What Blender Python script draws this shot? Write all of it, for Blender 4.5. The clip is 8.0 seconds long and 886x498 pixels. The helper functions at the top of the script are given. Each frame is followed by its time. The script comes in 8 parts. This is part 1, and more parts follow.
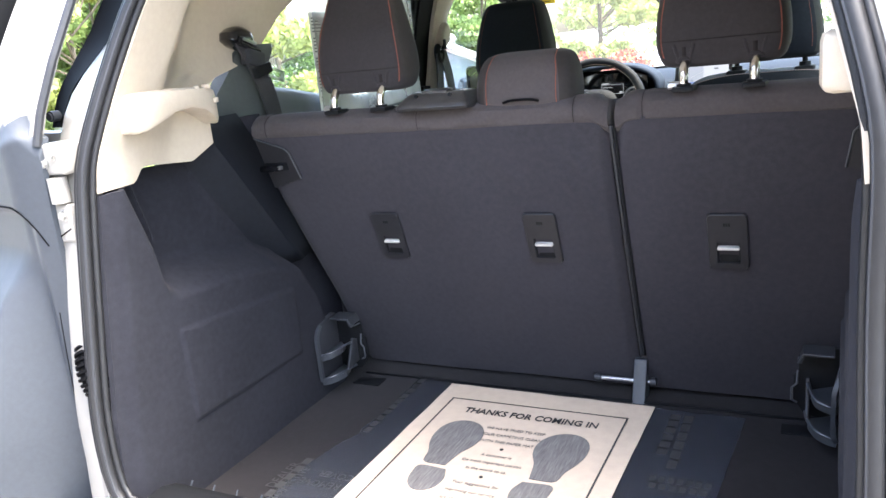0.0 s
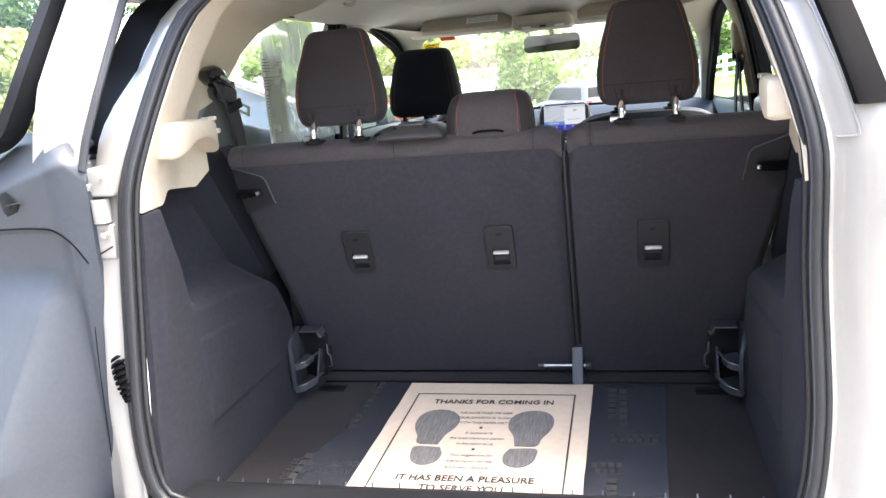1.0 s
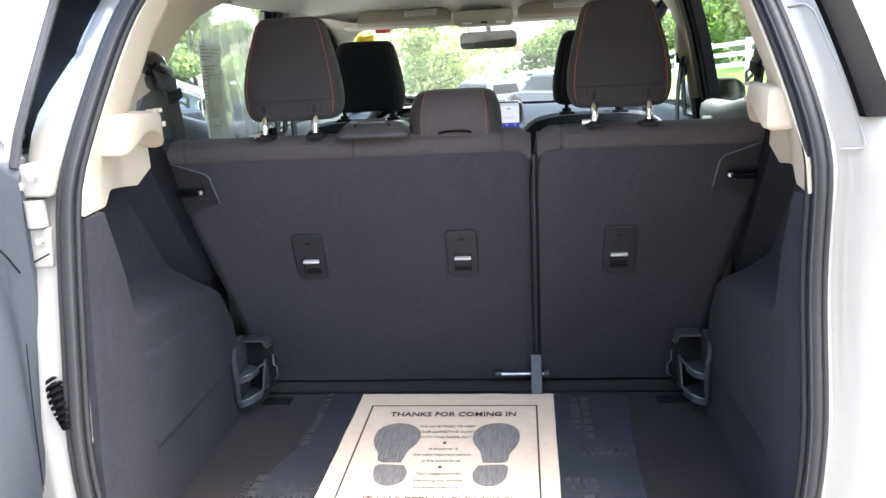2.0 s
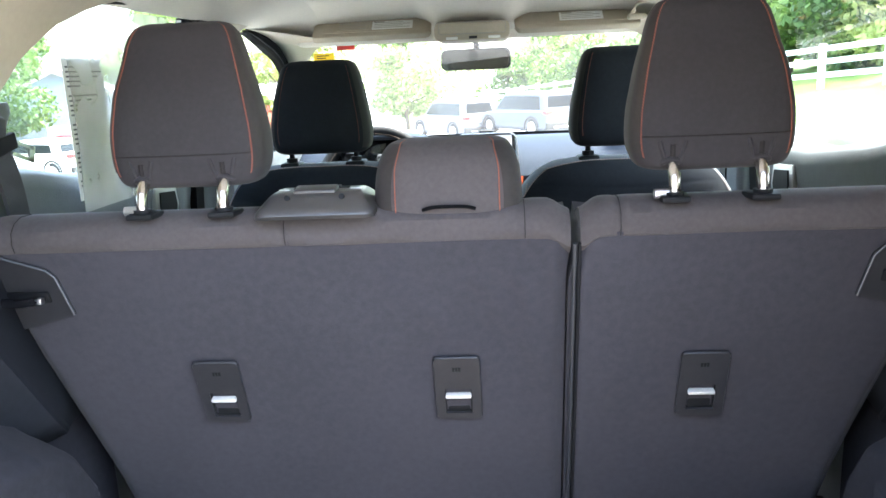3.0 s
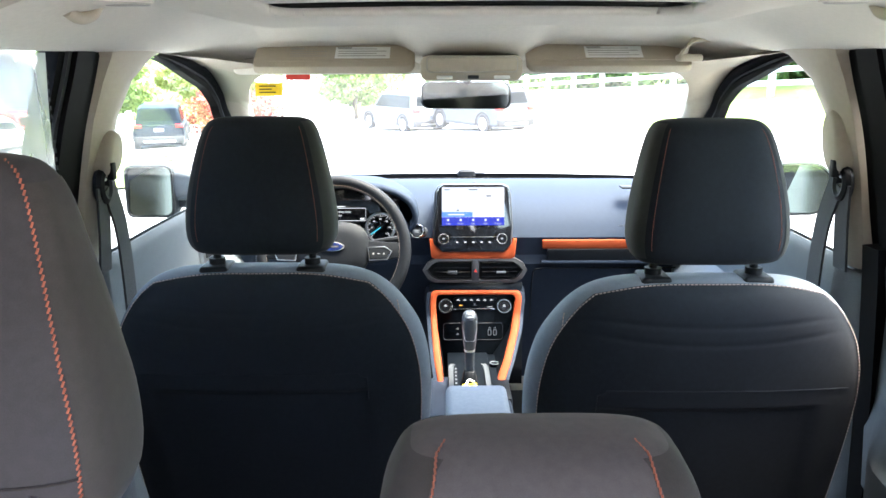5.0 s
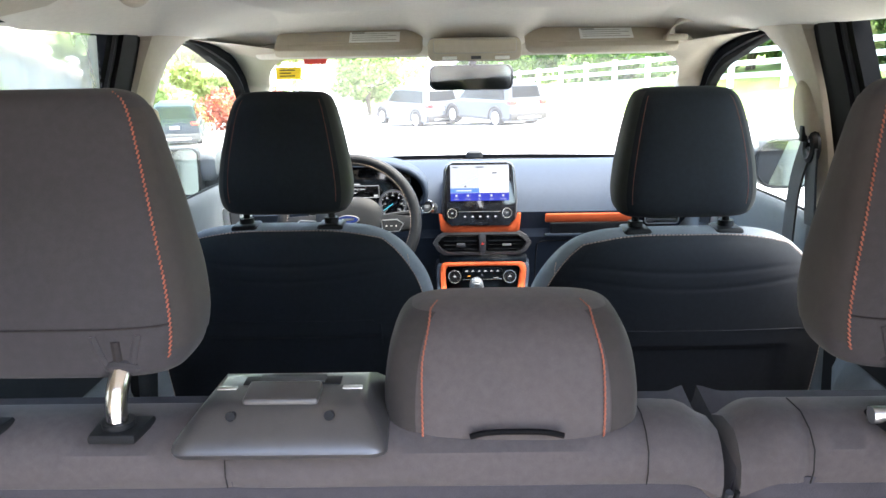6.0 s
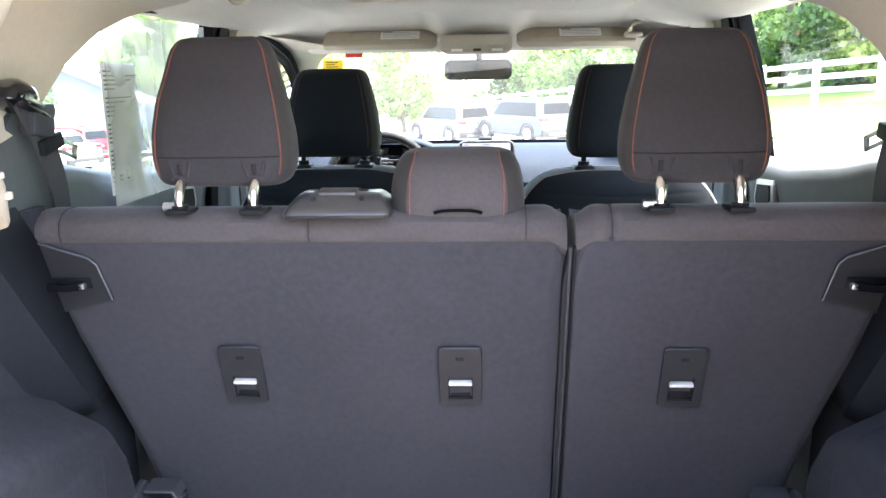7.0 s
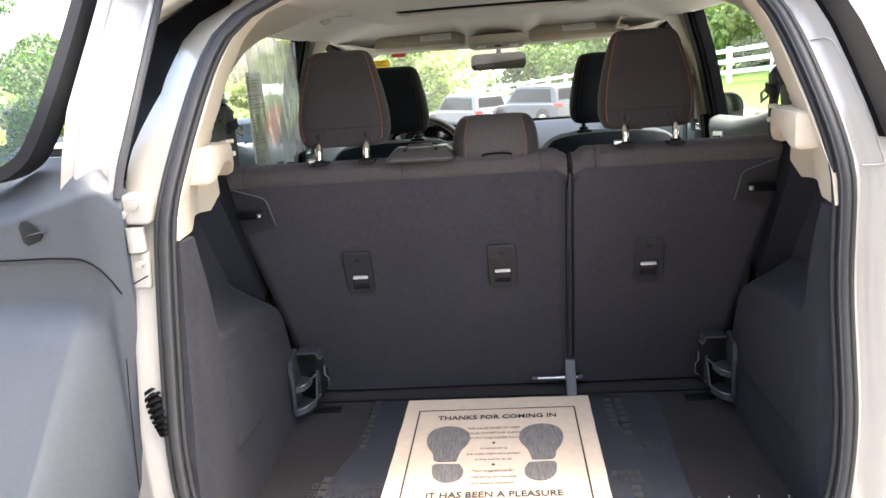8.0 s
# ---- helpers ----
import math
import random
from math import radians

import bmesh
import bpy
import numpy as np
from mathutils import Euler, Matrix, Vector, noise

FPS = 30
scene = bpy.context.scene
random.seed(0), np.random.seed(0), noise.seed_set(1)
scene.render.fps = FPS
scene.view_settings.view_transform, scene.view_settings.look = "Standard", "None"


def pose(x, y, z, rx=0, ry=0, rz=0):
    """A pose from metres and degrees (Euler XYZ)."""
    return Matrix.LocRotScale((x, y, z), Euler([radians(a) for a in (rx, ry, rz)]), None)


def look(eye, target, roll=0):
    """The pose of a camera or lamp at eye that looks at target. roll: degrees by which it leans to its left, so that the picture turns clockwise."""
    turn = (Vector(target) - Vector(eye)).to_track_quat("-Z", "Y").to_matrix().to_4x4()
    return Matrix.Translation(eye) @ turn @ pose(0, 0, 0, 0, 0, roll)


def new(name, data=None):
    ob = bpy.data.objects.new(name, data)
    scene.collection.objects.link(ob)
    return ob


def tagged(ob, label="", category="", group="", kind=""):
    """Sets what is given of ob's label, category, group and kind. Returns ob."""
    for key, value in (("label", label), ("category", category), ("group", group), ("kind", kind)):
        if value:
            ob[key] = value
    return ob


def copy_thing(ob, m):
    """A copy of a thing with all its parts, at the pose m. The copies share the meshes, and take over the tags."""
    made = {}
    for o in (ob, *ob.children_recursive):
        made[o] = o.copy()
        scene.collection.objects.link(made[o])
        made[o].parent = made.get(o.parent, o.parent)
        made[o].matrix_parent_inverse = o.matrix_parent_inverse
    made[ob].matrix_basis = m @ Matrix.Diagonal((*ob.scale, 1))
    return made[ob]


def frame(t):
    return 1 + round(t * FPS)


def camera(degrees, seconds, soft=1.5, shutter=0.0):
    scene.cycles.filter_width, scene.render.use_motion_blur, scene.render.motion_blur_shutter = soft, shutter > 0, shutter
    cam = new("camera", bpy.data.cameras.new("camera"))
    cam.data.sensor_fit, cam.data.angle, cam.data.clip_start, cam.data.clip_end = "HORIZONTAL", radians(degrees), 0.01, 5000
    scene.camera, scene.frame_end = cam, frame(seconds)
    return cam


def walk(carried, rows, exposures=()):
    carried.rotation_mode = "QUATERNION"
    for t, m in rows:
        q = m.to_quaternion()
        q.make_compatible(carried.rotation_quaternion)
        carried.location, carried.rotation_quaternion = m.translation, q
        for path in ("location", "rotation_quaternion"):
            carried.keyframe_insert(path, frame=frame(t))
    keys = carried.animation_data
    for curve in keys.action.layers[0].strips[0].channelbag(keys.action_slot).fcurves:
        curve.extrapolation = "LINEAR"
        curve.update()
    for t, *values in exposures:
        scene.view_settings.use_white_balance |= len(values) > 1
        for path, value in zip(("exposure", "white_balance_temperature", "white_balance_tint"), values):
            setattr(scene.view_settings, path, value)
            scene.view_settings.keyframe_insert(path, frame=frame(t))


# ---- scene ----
cam = camera(58.8, 8.0)
SKY, SUN = 0.15, 1.2
SUN_UP, SUN_TURN = 70, 80
PATH = [
    (0, (0.485, -1.335, 1.324), (-0.411, 0.379, 0.816), -6.1),
    (0.5, (0.398, -1.506, 1.336), (-0.265, 0.321, 0.864), -6.0),
    (1, (0.266, -1.663, 1.348), (-0.186, 0.233, 0.9), -5.0),
    (1.2, (0.199, -1.687, 1.356), (-0.144, 0.232, 0.907), -4.1),
    (2.3, (0.13, -1.455, 1.361), (-0.068, 0.475, 0.877), -2.7),
    (2.5, (0.133, -1.318, 1.362), (-0.056, 0.617, 0.889), -2.3),
    (3, (0.058, -0.999, 1.373), (-0.079, 0.948, 0.933), -2.6),
    (3.5, (0.002, -0.749, 1.425), (-0.057, 1.208, 1.019), -3.1),
    (4, (-0.024, -0.546, 1.467), (-0.046, 1.412, 1.062), -1.2),
    (4.5, (-0.045, -0.425, 1.491), (-0.044, 1.528, 1.051), -0.2),
    (4.7, (-0.055, -0.409, 1.495), (-0.048, 1.541, 1.038), -0.2),
    (5.8, (-0.041, -0.489, 1.477), (-0.068, 1.453, 0.999), -0.7),
    (6, (-0.038, -0.566, 1.466), (-0.071, 1.375, 0.987), -1.0),
    (6.5, (-0.022, -0.816, 1.417), (-0.069, 1.129, 0.956), -0.7),
    (7, (0.043, -1.101, 1.391), (-0.074, 0.849, 0.959), -0.9),
    (7.5, (0.053, -1.441, 1.385), (-0.123, 0.505, 0.958), -2.6),
    (8, (0.022, -1.722, 1.398), (-0.151, 0.219, 0.949), -4.1),
]
EXPOSURES = [(0.0, 4.15, 6500, 10), (0.5, 4.15, 6600, 10), (1.0, 3.95, 6750, 10), (2.5, 4.23, 6450, 6.5), (3.0, 4.78, 6350, 6), (3.5, 4.67, 6620, 9), (4.5, 4.88, 6380, 8.5), (6.0, 4.72, 6600, 10), (6.5, 4.61, 6680, 12), (7.0, 4.8, 6450, 11), (7.5, 4.49, 6850, 11), (8.0, 3.86, 7250, 11)]
walk(cam, [(t, look(eye, target, roll)) for t, eye, target, roll in PATH], EXPOSURES)

# ---- light ----
world = bpy.data.worlds.new("sky")
scene.world = world
world.use_nodes = True
wt = world.node_tree
wt.nodes.clear()
sky = wt.nodes.new("ShaderNodeTexSky")
sky.sky_type, sky.sun_disc = "NISHITA", False
sky.sun_elevation, sky.sun_rotation = radians(SUN_UP), radians(SUN_TURN)
sky.air_density, sky.dust_density, sky.ozone_density = 1.0, 5.0, 1.0
bg = wt.nodes.new("ShaderNodeBackground")
bg.inputs["Strength"].default_value = SKY
wo = wt.nodes.new("ShaderNodeOutputWorld")
wt.links.new(sky.outputs["Color"], bg.inputs["Color"])
wt.links.new(bg.outputs["Background"], wo.inputs["Surface"])

sun = new("sun", bpy.data.lights.new("sun", "SUN"))
sun.data.energy, sun.data.angle, sun.data.color = SUN, radians(28), (1.0, 0.97, 0.93)
sun.matrix_world = look((0, 0, 30), (-30 * math.sin(radians(SUN_TURN)) / math.tan(radians(SUN_UP)), -30 * math.cos(radians(SUN_TURN)) / math.tan(radians(SUN_UP)), 0))


# ---- materials ----
def principled(name):
    m = bpy.data.materials.new(name)
    m.use_nodes = True
    nt = m.node_tree
    return m, nt, nt.nodes["Principled BSDF"]


def surface(name, color, rough=0.6, metal=0.0, grain=400.0, bump=0.15, vary=0.18, stain=6.0, coat=0.0, spec=0.5, sheen=0.0, stretch=None, per_object=0.0):
    """A plain material: base colour varied at two scales, with fine relief."""
    m, nt, b = principled(name)
    tc = nt.nodes.new("ShaderNodeTexCoord")
    src = tc.outputs["Object"]
    if stretch:
        mp = nt.nodes.new("ShaderNodeMapping")
        mp.inputs["Scale"].default_value = stretch
        nt.links.new(src, mp.inputs["Vector"])
        src = mp.outputs["Vector"]
    fine = nt.nodes.new("ShaderNodeTexNoise")
    fine.inputs["Scale"].default_value, fine.inputs["Detail"].default_value = grain, 4.0
    wide = nt.nodes.new("ShaderNodeTexNoise")
    wide.inputs["Scale"].default_value, wide.inputs["Detail"].default_value = stain, 5.0
    nt.links.new(src, fine.inputs["Vector"])
    nt.links.new(src, wide.inputs["Vector"])
    mix = nt.nodes.new("ShaderNodeMath")
    mix.operation = "ADD"
    nt.links.new(fine.outputs["Fac"], mix.inputs[0])
    nt.links.new(wide.outputs["Fac"], mix.inputs[1])
    mid = nt.nodes.new("ShaderNodeTexNoise")
    mid.inputs["Scale"].default_value, mid.inputs["Detail"].default_value = max(stain * 3, grain / 9), 3.0
    nt.links.new(src, mid.inputs["Vector"])
    mix2 = nt.nodes.new("ShaderNodeMath")
    mix2.operation = "ADD"
    nt.links.new(mix.outputs[0], mix2.inputs[0])
    nt.links.new(mid.outputs["Fac"], mix2.inputs[1])
    half = nt.nodes.new("ShaderNodeMath")
    half.operation = "MULTIPLY"
    half.inputs[1].default_value = 0.3333
    nt.links.new(mix2.outputs[0], half.inputs[0])
    ramp = nt.nodes.new("ShaderNodeValToRGB")
    lo = [max(0.0, c * (1 - vary)) for c in color]
    hi = [min(1.0, c * (1 + vary)) for c in color]
    ramp.color_ramp.elements[0].position, ramp.color_ramp.elements[1].position = 0.39, 0.61
    ramp.color_ramp.elements[0].color, ramp.color_ramp.elements[1].color = (*lo, 1), (*hi, 1)
    nt.links.new(half.outputs[0], ramp.inputs["Fac"])
    out = ramp.outputs["Color"]
    if per_object:
        info = nt.nodes.new("ShaderNodeObjectInfo")
        hsv = nt.nodes.new("ShaderNodeHueSaturation")
        rng = nt.nodes.new("ShaderNodeMapRange")
        rng.inputs["To Min"].default_value, rng.inputs["To Max"].default_value = 1 - per_object, 1 + per_object
        nt.links.new(info.outputs["Random"], rng.inputs["Value"])
        nt.links.new(rng.outputs["Result"], hsv.inputs["Value"])
        nt.links.new(out, hsv.inputs["Color"])
        out = hsv.outputs["Color"]
    nt.links.new(out, b.inputs["Base Color"])
    rr = nt.nodes.new("ShaderNodeMapRange")
    rr.inputs["To Min"].default_value, rr.inputs["To Max"].default_value = max(0.02, rough - 0.08), min(1.0, rough + 0.08)
    nt.links.new(wide.outputs["Fac"], rr.inputs["Value"])
    nt.links.new(rr.outputs["Result"], b.inputs["Roughness"])
    b.inputs["Metallic"].default_value = metal
    b.inputs["Coat Weight"].default_value = coat
    b.inputs["Specular IOR Level"].default_value = spec
    if sheen:
        b.inputs["Sheen Weight"].default_value = sheen
        b.inputs["Sheen Roughness"].default_value = 0.5
    if bump:
        bp = nt.nodes.new("ShaderNodeBump")
        bp.inputs["Strength"].default_value, bp.inputs["Distance"].default_value = bump, 0.4 / grain
        nt.links.new(fine.outputs["Fac"], bp.inputs["Height"])
        nt.links.new(bp.outputs["Normal"], b.inputs["Normal"])
    return m


def pane(name, tint, gloss=0.9, veil=0.0):
    """Thin glass: clear with a tint, a slight gloss, and a pale veil standing in for glare."""
    m = bpy.data.materials.new(name)
    m.use_nodes = True
    nt = m.node_tree
    nt.nodes.clear()
    o = nt.nodes.new("ShaderNodeOutputMaterial")
    mx = nt.nodes.new("ShaderNodeMixShader")
    tr = nt.nodes.new("ShaderNodeBsdfTransparent")
    gl = nt.nodes.new("ShaderNodeBsdfGlossy")
    tr.inputs["Color"].default_value = (*tint, 1)
    gl.inputs["Roughness"].default_value = 0.02
    gl.inputs["Color"].default_value = (gloss, gloss, gloss, 1)
    mx.inputs[0].default_value = 0.035
    nt.links.new(tr.outputs[0], mx.inputs[1])
    nt.links.new(gl.outputs[0], mx.inputs[2])
    if veil:
        tl = nt.nodes.new("ShaderNodeBsdfTranslucent")
        tl.inputs["Color"].default_value = (0.85, 0.85, 0.83, 1)
        nz = nt.nodes.new("ShaderNodeTexNoise")
        nz.inputs["Scale"].default_value, nz.inputs["Detail"].default_value = 2.5, 5.0
        tc = nt.nodes.new("ShaderNodeTexCoord")
        rg = nt.nodes.new("ShaderNodeMapRange")
        rg.inputs["To Min"].default_value, rg.inputs["To Max"].default_value = veil * 0.7, veil * 1.3
        md = nt.nodes.new("ShaderNodeMixShader")
        nt.links.new(tc.outputs["Object"], nz.inputs["Vector"])
        nt.links.new(nz.outputs["Fac"], rg.inputs["Value"])
        nt.links.new(rg.outputs["Result"], md.inputs[0])
        nt.links.new(mx.outputs[0], md.inputs[1])
        nt.links.new(tl.outputs[0], md.inputs[2])
        mx = md
    nt.links.new(mx.outputs[0], o.inputs["Surface"])
    return m


def film_material(name, color, clear, rough):
    """Soft plastic film: partly see-through, partly a dull glossy skin."""
    m = bpy.data.materials.new(name)
    m.use_nodes = True
    nt = m.node_tree
    b = nt.nodes["Principled BSDF"]
    b.inputs["Base Color"].default_value = (*color, 1)
    b.inputs["Roughness"].default_value = rough
    tr = nt.nodes.new("ShaderNodeBsdfTransparent")
    mx = nt.nodes.new("ShaderNodeMixShader")
    nz = nt.nodes.new("ShaderNodeTexNoise")
    nz.inputs["Scale"].default_value = 9.0
    tc = nt.nodes.new("ShaderNodeTexCoord")
    rg = nt.nodes.new("ShaderNodeMapRange")
    rg.inputs["To Min"].default_value, rg.inputs["To Max"].default_value = clear - 0.18, clear + 0.18
    bp = nt.nodes.new("ShaderNodeBump")
    bp.inputs["Strength"].default_value, bp.inputs["Distance"].default_value = 0.5, 0.01
    nt.links.new(tc.outputs["Object"], nz.inputs["Vector"])
    nt.links.new(nz.outputs["Fac"], rg.inputs["Value"])
    nt.links.new(nz.outputs["Fac"], bp.inputs["Height"])
    nt.links.new(bp.outputs["Normal"], b.inputs["Normal"])
    nt.links.new(rg.outputs["Result"], mx.inputs[0])
    nt.links.new(b.outputs[0], mx.inputs[1])
    nt.links.new(tr.outputs[0], mx.inputs[2])
    nt.links.new(mx.outputs[0], nt.nodes["Material Output"].inputs["Surface"])
    return m


def glow(name, color, strength):
    m, nt, b = principled(name)
    b.inputs["Base Color"].default_value = (0.01, 0.01, 0.01, 1)
    b.inputs["Roughness"].default_value = 0.35
    b.inputs["Specular IOR Level"].default_value = 0.15
    b.inputs["Emission Color"].default_value = (*color, 1)
    b.inputs["Emission Strength"].default_value = strength
    return m


def leafy(name, dark, light):
    """Leaves: colour varied leaf by leaf, a little light let through."""
    m, nt, b = principled(name)
    geo = nt.nodes.new("ShaderNodeNewGeometry")
    ramp = nt.nodes.new("ShaderNodeValToRGB")
    ramp.color_ramp.elements[0].color, ramp.color_ramp.elements[1].color = (*dark, 1), (*light, 1)
    nt.links.new(geo.outputs["Random Per Island"], ramp.inputs["Fac"])
    nt.links.new(ramp.outputs["Color"], b.inputs["Base Color"])
    b.inputs["Roughness"].default_value = 0.6
    tl = nt.nodes.new("ShaderNodeBsdfTranslucent")
    nt.links.new(ramp.outputs["Color"], tl.inputs["Color"])
    mx = nt.nodes.new("ShaderNodeMixShader")
    mx.inputs[0].default_value = 0.4
    nt.links.new(b.outputs[0], mx.inputs[1])
    nt.links.new(tl.outputs[0], mx.inputs[2])
    nt.links.new(mx.outputs[0], nt.nodes["Material Output"].inputs["Surface"])
    return m


SEATBACK = surface("seatback_carpet", (0.0305, 0.0291, 0.0344), 0.95, grain=900, bump=0.5, vary=0.17, stain=3.5, spec=0.15, sheen=0.06)
FLOOR_CARPET = surface("floor_carpet", (0.0105, 0.0092, 0.0096), 0.95, grain=800, bump=0.5, vary=0.25, stain=12, spec=0.12, sheen=0.05)
SIDE_CARPET = surface("side_carpet", (0.0162, 0.0167, 0.0208), 0.95, grain=800, bump=0.6, vary=0.2, stain=6, spec=0.06, sheen=0.02)
# Same cloth as FABRIC below, darkened for the shade on the outer headrests.
REST = surface("shaded_charcoal_fabric", (0.0232, 0.0210, 0.0226), 0.9, grain=1500, bump=0.35, vary=0.14, stain=8, spec=0.2, sheen=0.05)
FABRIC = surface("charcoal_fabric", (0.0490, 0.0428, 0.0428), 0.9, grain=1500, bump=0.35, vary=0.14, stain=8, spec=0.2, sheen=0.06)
SIDE_FABRIC = surface("smooth_dark_fabric", (0.0220, 0.0190, 0.0180), 0.8, grain=1300, bump=0.3, vary=0.15, stain=10, spec=0.22, sheen=0.05)
# Lighter than the front pads: sheen along their sides put into the colour.
FRONT_SIDE = surface("sheened_side_fabric", (0.0135, 0.0140, 0.0130), 0.75, grain=1300, bump=0.3, vary=0.15, stain=10, spec=0.25, sheen=0.06)
BLACK_FABRIC = surface("black_mesh_fabric", (0.0064, 0.0084, 0.0116), 0.85, grain=1200, bump=0.35, vary=0.25, stain=9, spec=0.16, sheen=0.03)
GREY_FABRIC = surface("grey_bolster_fabric", (0.122, 0.138, 0.156), 0.85, grain=1100, bump=0.35, vary=0.12, stain=9, spec=0.2, sheen=0.1)
BEIGE = surface("beige_trim_plastic", (0.388, 0.336, 0.262), 0.55, grain=900, bump=0.12, vary=0.05, stain=5, spec=0.35)
LINER = surface("headliner_cloth", (0.58, 0.54, 0.478), 0.92, grain=1200, bump=0.3, vary=0.05, stain=4, spec=0.15)
BLACK = surface("black_plastic", (0.0055, 0.006, 0.007), 0.6, grain=900, bump=0.2, vary=0.2, stain=8, spec=0.16)
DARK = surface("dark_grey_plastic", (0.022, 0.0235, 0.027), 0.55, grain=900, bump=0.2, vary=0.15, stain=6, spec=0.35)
GATE_PLASTIC = surface("slate_grey_plastic", (0.032, 0.037, 0.044), 0.5, grain=1000, bump=0.15, vary=0.1, stain=4, spec=0.3)
DOOR_PLASTIC = surface("door_panel_plastic", (0.076, 0.086, 0.090), 0.55, grain=420, bump=0.55, vary=0.1, stain=5)
GRAIN_PLASTIC = surface("grained_grey_plastic", (0.042, 0.048, 0.053), 0.5, grain=350, bump=0.6, vary=0.15, stain=6)
DASH = surface("dashboard_plastic", (0.0132, 0.0178, 0.0268), 0.7, grain=700, bump=0.25, vary=0.1, stain=4, spec=0.06)
CONSOLE = surface("deep_black_plastic", (0.0022, 0.0032, 0.0046), 0.4, grain=700, bump=0.05, vary=0.15, stain=6, spec=0.06)
KNOB_GREY = surface("graphite_lever", (0.040, 0.043, 0.047), 0.4, grain=900, bump=0.1, vary=0.1, stain=8, spec=0.5)
DULL_SILVER = surface("dull_silver", (0.17, 0.17, 0.175), 0.42, metal=0.6, grain=600, bump=0.05, vary=0.05)
GLOSS = surface("piano_black", (0.006, 0.006, 0.007), 0.08, grain=300, bump=0.0, vary=0.1, coat=0.5)
ORANGE = surface("orange_trim", (0.190, 0.0335, 0.0110), 0.62, grain=500, bump=0.03, vary=0.08, spec=0.05)
STITCH = surface("orange_thread", (0.190, 0.052, 0.027), 0.8, grain=2500, bump=0.3, vary=0.2)
PALE_STITCH = surface("tan_thread", (0.34, 0.25, 0.21), 0.8, grain=2500, bump=0.3, vary=0.2)
CHROME = surface("chrome", (0.66, 0.63, 0.59), 0.18, metal=1.0, grain=300, bump=0.0, vary=0.03)
SATIN = surface("satin_silver", (0.62, 0.62, 0.62), 0.32, metal=1.0, grain=600, bump=0.05, vary=0.05)
TAB = surface("silver_tab_paint", (0.58, 0.56, 0.53), 0.35, metal=0.3, grain=600, bump=0.05, vary=0.06)
STEEL = surface("worn_steel", (0.42, 0.42, 0.43), 0.4, metal=0.9, grain=300, bump=0.2, vary=0.2)
WHITE_PAINT = surface("champagne_white_body_paint", (0.216, 0.205, 0.184), 0.3, grain=500, bump=0.02, vary=0.03, stain=3, coat=0.5)
RUBBER = surface("seal_rubber", (0.0032, 0.0032, 0.0036), 0.65, grain=800, bump=0.15, vary=0.2, spec=0.04)
PAPER = surface("mat_paper", (0.44, 0.355, 0.265), 0.9, grain=500, bump=0.2, vary=0.06, stain=14)
LABEL = surface("label_paper", (0.74, 0.74, 0.72), 0.8, grain=500, bump=0.05, vary=0.04)
INK = surface("grey_ink", (0.018, 0.018, 0.018), 0.8, grain=700, bump=0.0, vary=0.3)
SOLE_INK = surface("footprint_ink", (0.110, 0.103, 0.095), 0.9, grain=70, bump=0.1, vary=0.35, stain=25, stretch=(9, 0.7, 1))
YELLOW = surface("yellow_card", (0.92, 0.62, 0.02), 0.6, grain=300, bump=0.0, vary=0.05)
RED = surface("red_plastic", (0.55, 0.03, 0.02), 0.4, grain=300, bump=0.0, vary=0.05)
BLUE_OVAL = surface("blue_enamel", (0.006, 0.013, 0.060), 0.2, grain=300, bump=0.0, vary=0.05, coat=0.6)
WEBBING = surface("belt_webbing", (0.022, 0.022, 0.024), 0.7, grain=600, bump=0.5, vary=0.2, stretch=(1, 1, 6))
GREEN_BELT = surface("belt_cover_plastic", (0.050, 0.058, 0.056), 0.55, grain=900, bump=0.2, vary=0.12)
FILM = film_material("protective_film", (0.030, 0.033, 0.040), 0.42, 0.42)
SLEEVE = film_material("clear_sleeve", (0.75, 0.76, 0.75), 0.62, 0.15)
SEAM = surface("seam_shadow_thread", (0.014, 0.013, 0.013), 0.95, grain=1500, bump=0.1, vary=0.2, spec=0.1)
# Pale translucent veil stands in for glare whitening the view ahead.
VEILED = pane("veiled_windscreen_glass", (0.90, 0.95, 0.92), 0.9, 0.014)
HOLDER = surface("moulded_grey_plastic", (0.034, 0.038, 0.044), 0.38, grain=900, bump=0.15, vary=0.12, stain=9, spec=0.6)
PILLAR_DARK = surface("dark_pillar_plastic", (0.0105, 0.0118, 0.0150), 0.65, grain=900, bump=0.2, vary=0.15, stain=6, spec=0.12)
WEATHERSTRIP = surface("weathered_rubber", (0.0085, 0.0088, 0.0098), 0.5, grain=800, bump=0.15, vary=0.2, spec=0.35)
PLATE = surface("charcoal_plate_plastic", (0.0165, 0.0164, 0.0184), 0.5, grain=900, bump=0.2, vary=0.15, stain=6, spec=0.3)
# Headrest cloth darkened to paint shade into its folds.
PLEAT = surface("shaded_pleat_fabric", (0.017, 0.0145, 0.0145), 0.9, grain=1500, bump=0.3, vary=0.15, stain=8, spec=0.15)
OUTLET = surface("satin_black_plastic", (0.026, 0.025, 0.025), 0.34, grain=1200, bump=0.05, vary=0.15, stain=8, spec=0.7)
LEATHER = surface("black_leather", (0.0055, 0.0060, 0.0072), 0.6, grain=1200, bump=0.25, vary=0.15, stain=8, spec=0.12)
CLEAR = pane("window_glass", (0.93, 0.97, 0.94))
SHADE = pane("tinted_glass", (0.90, 0.94, 0.91))
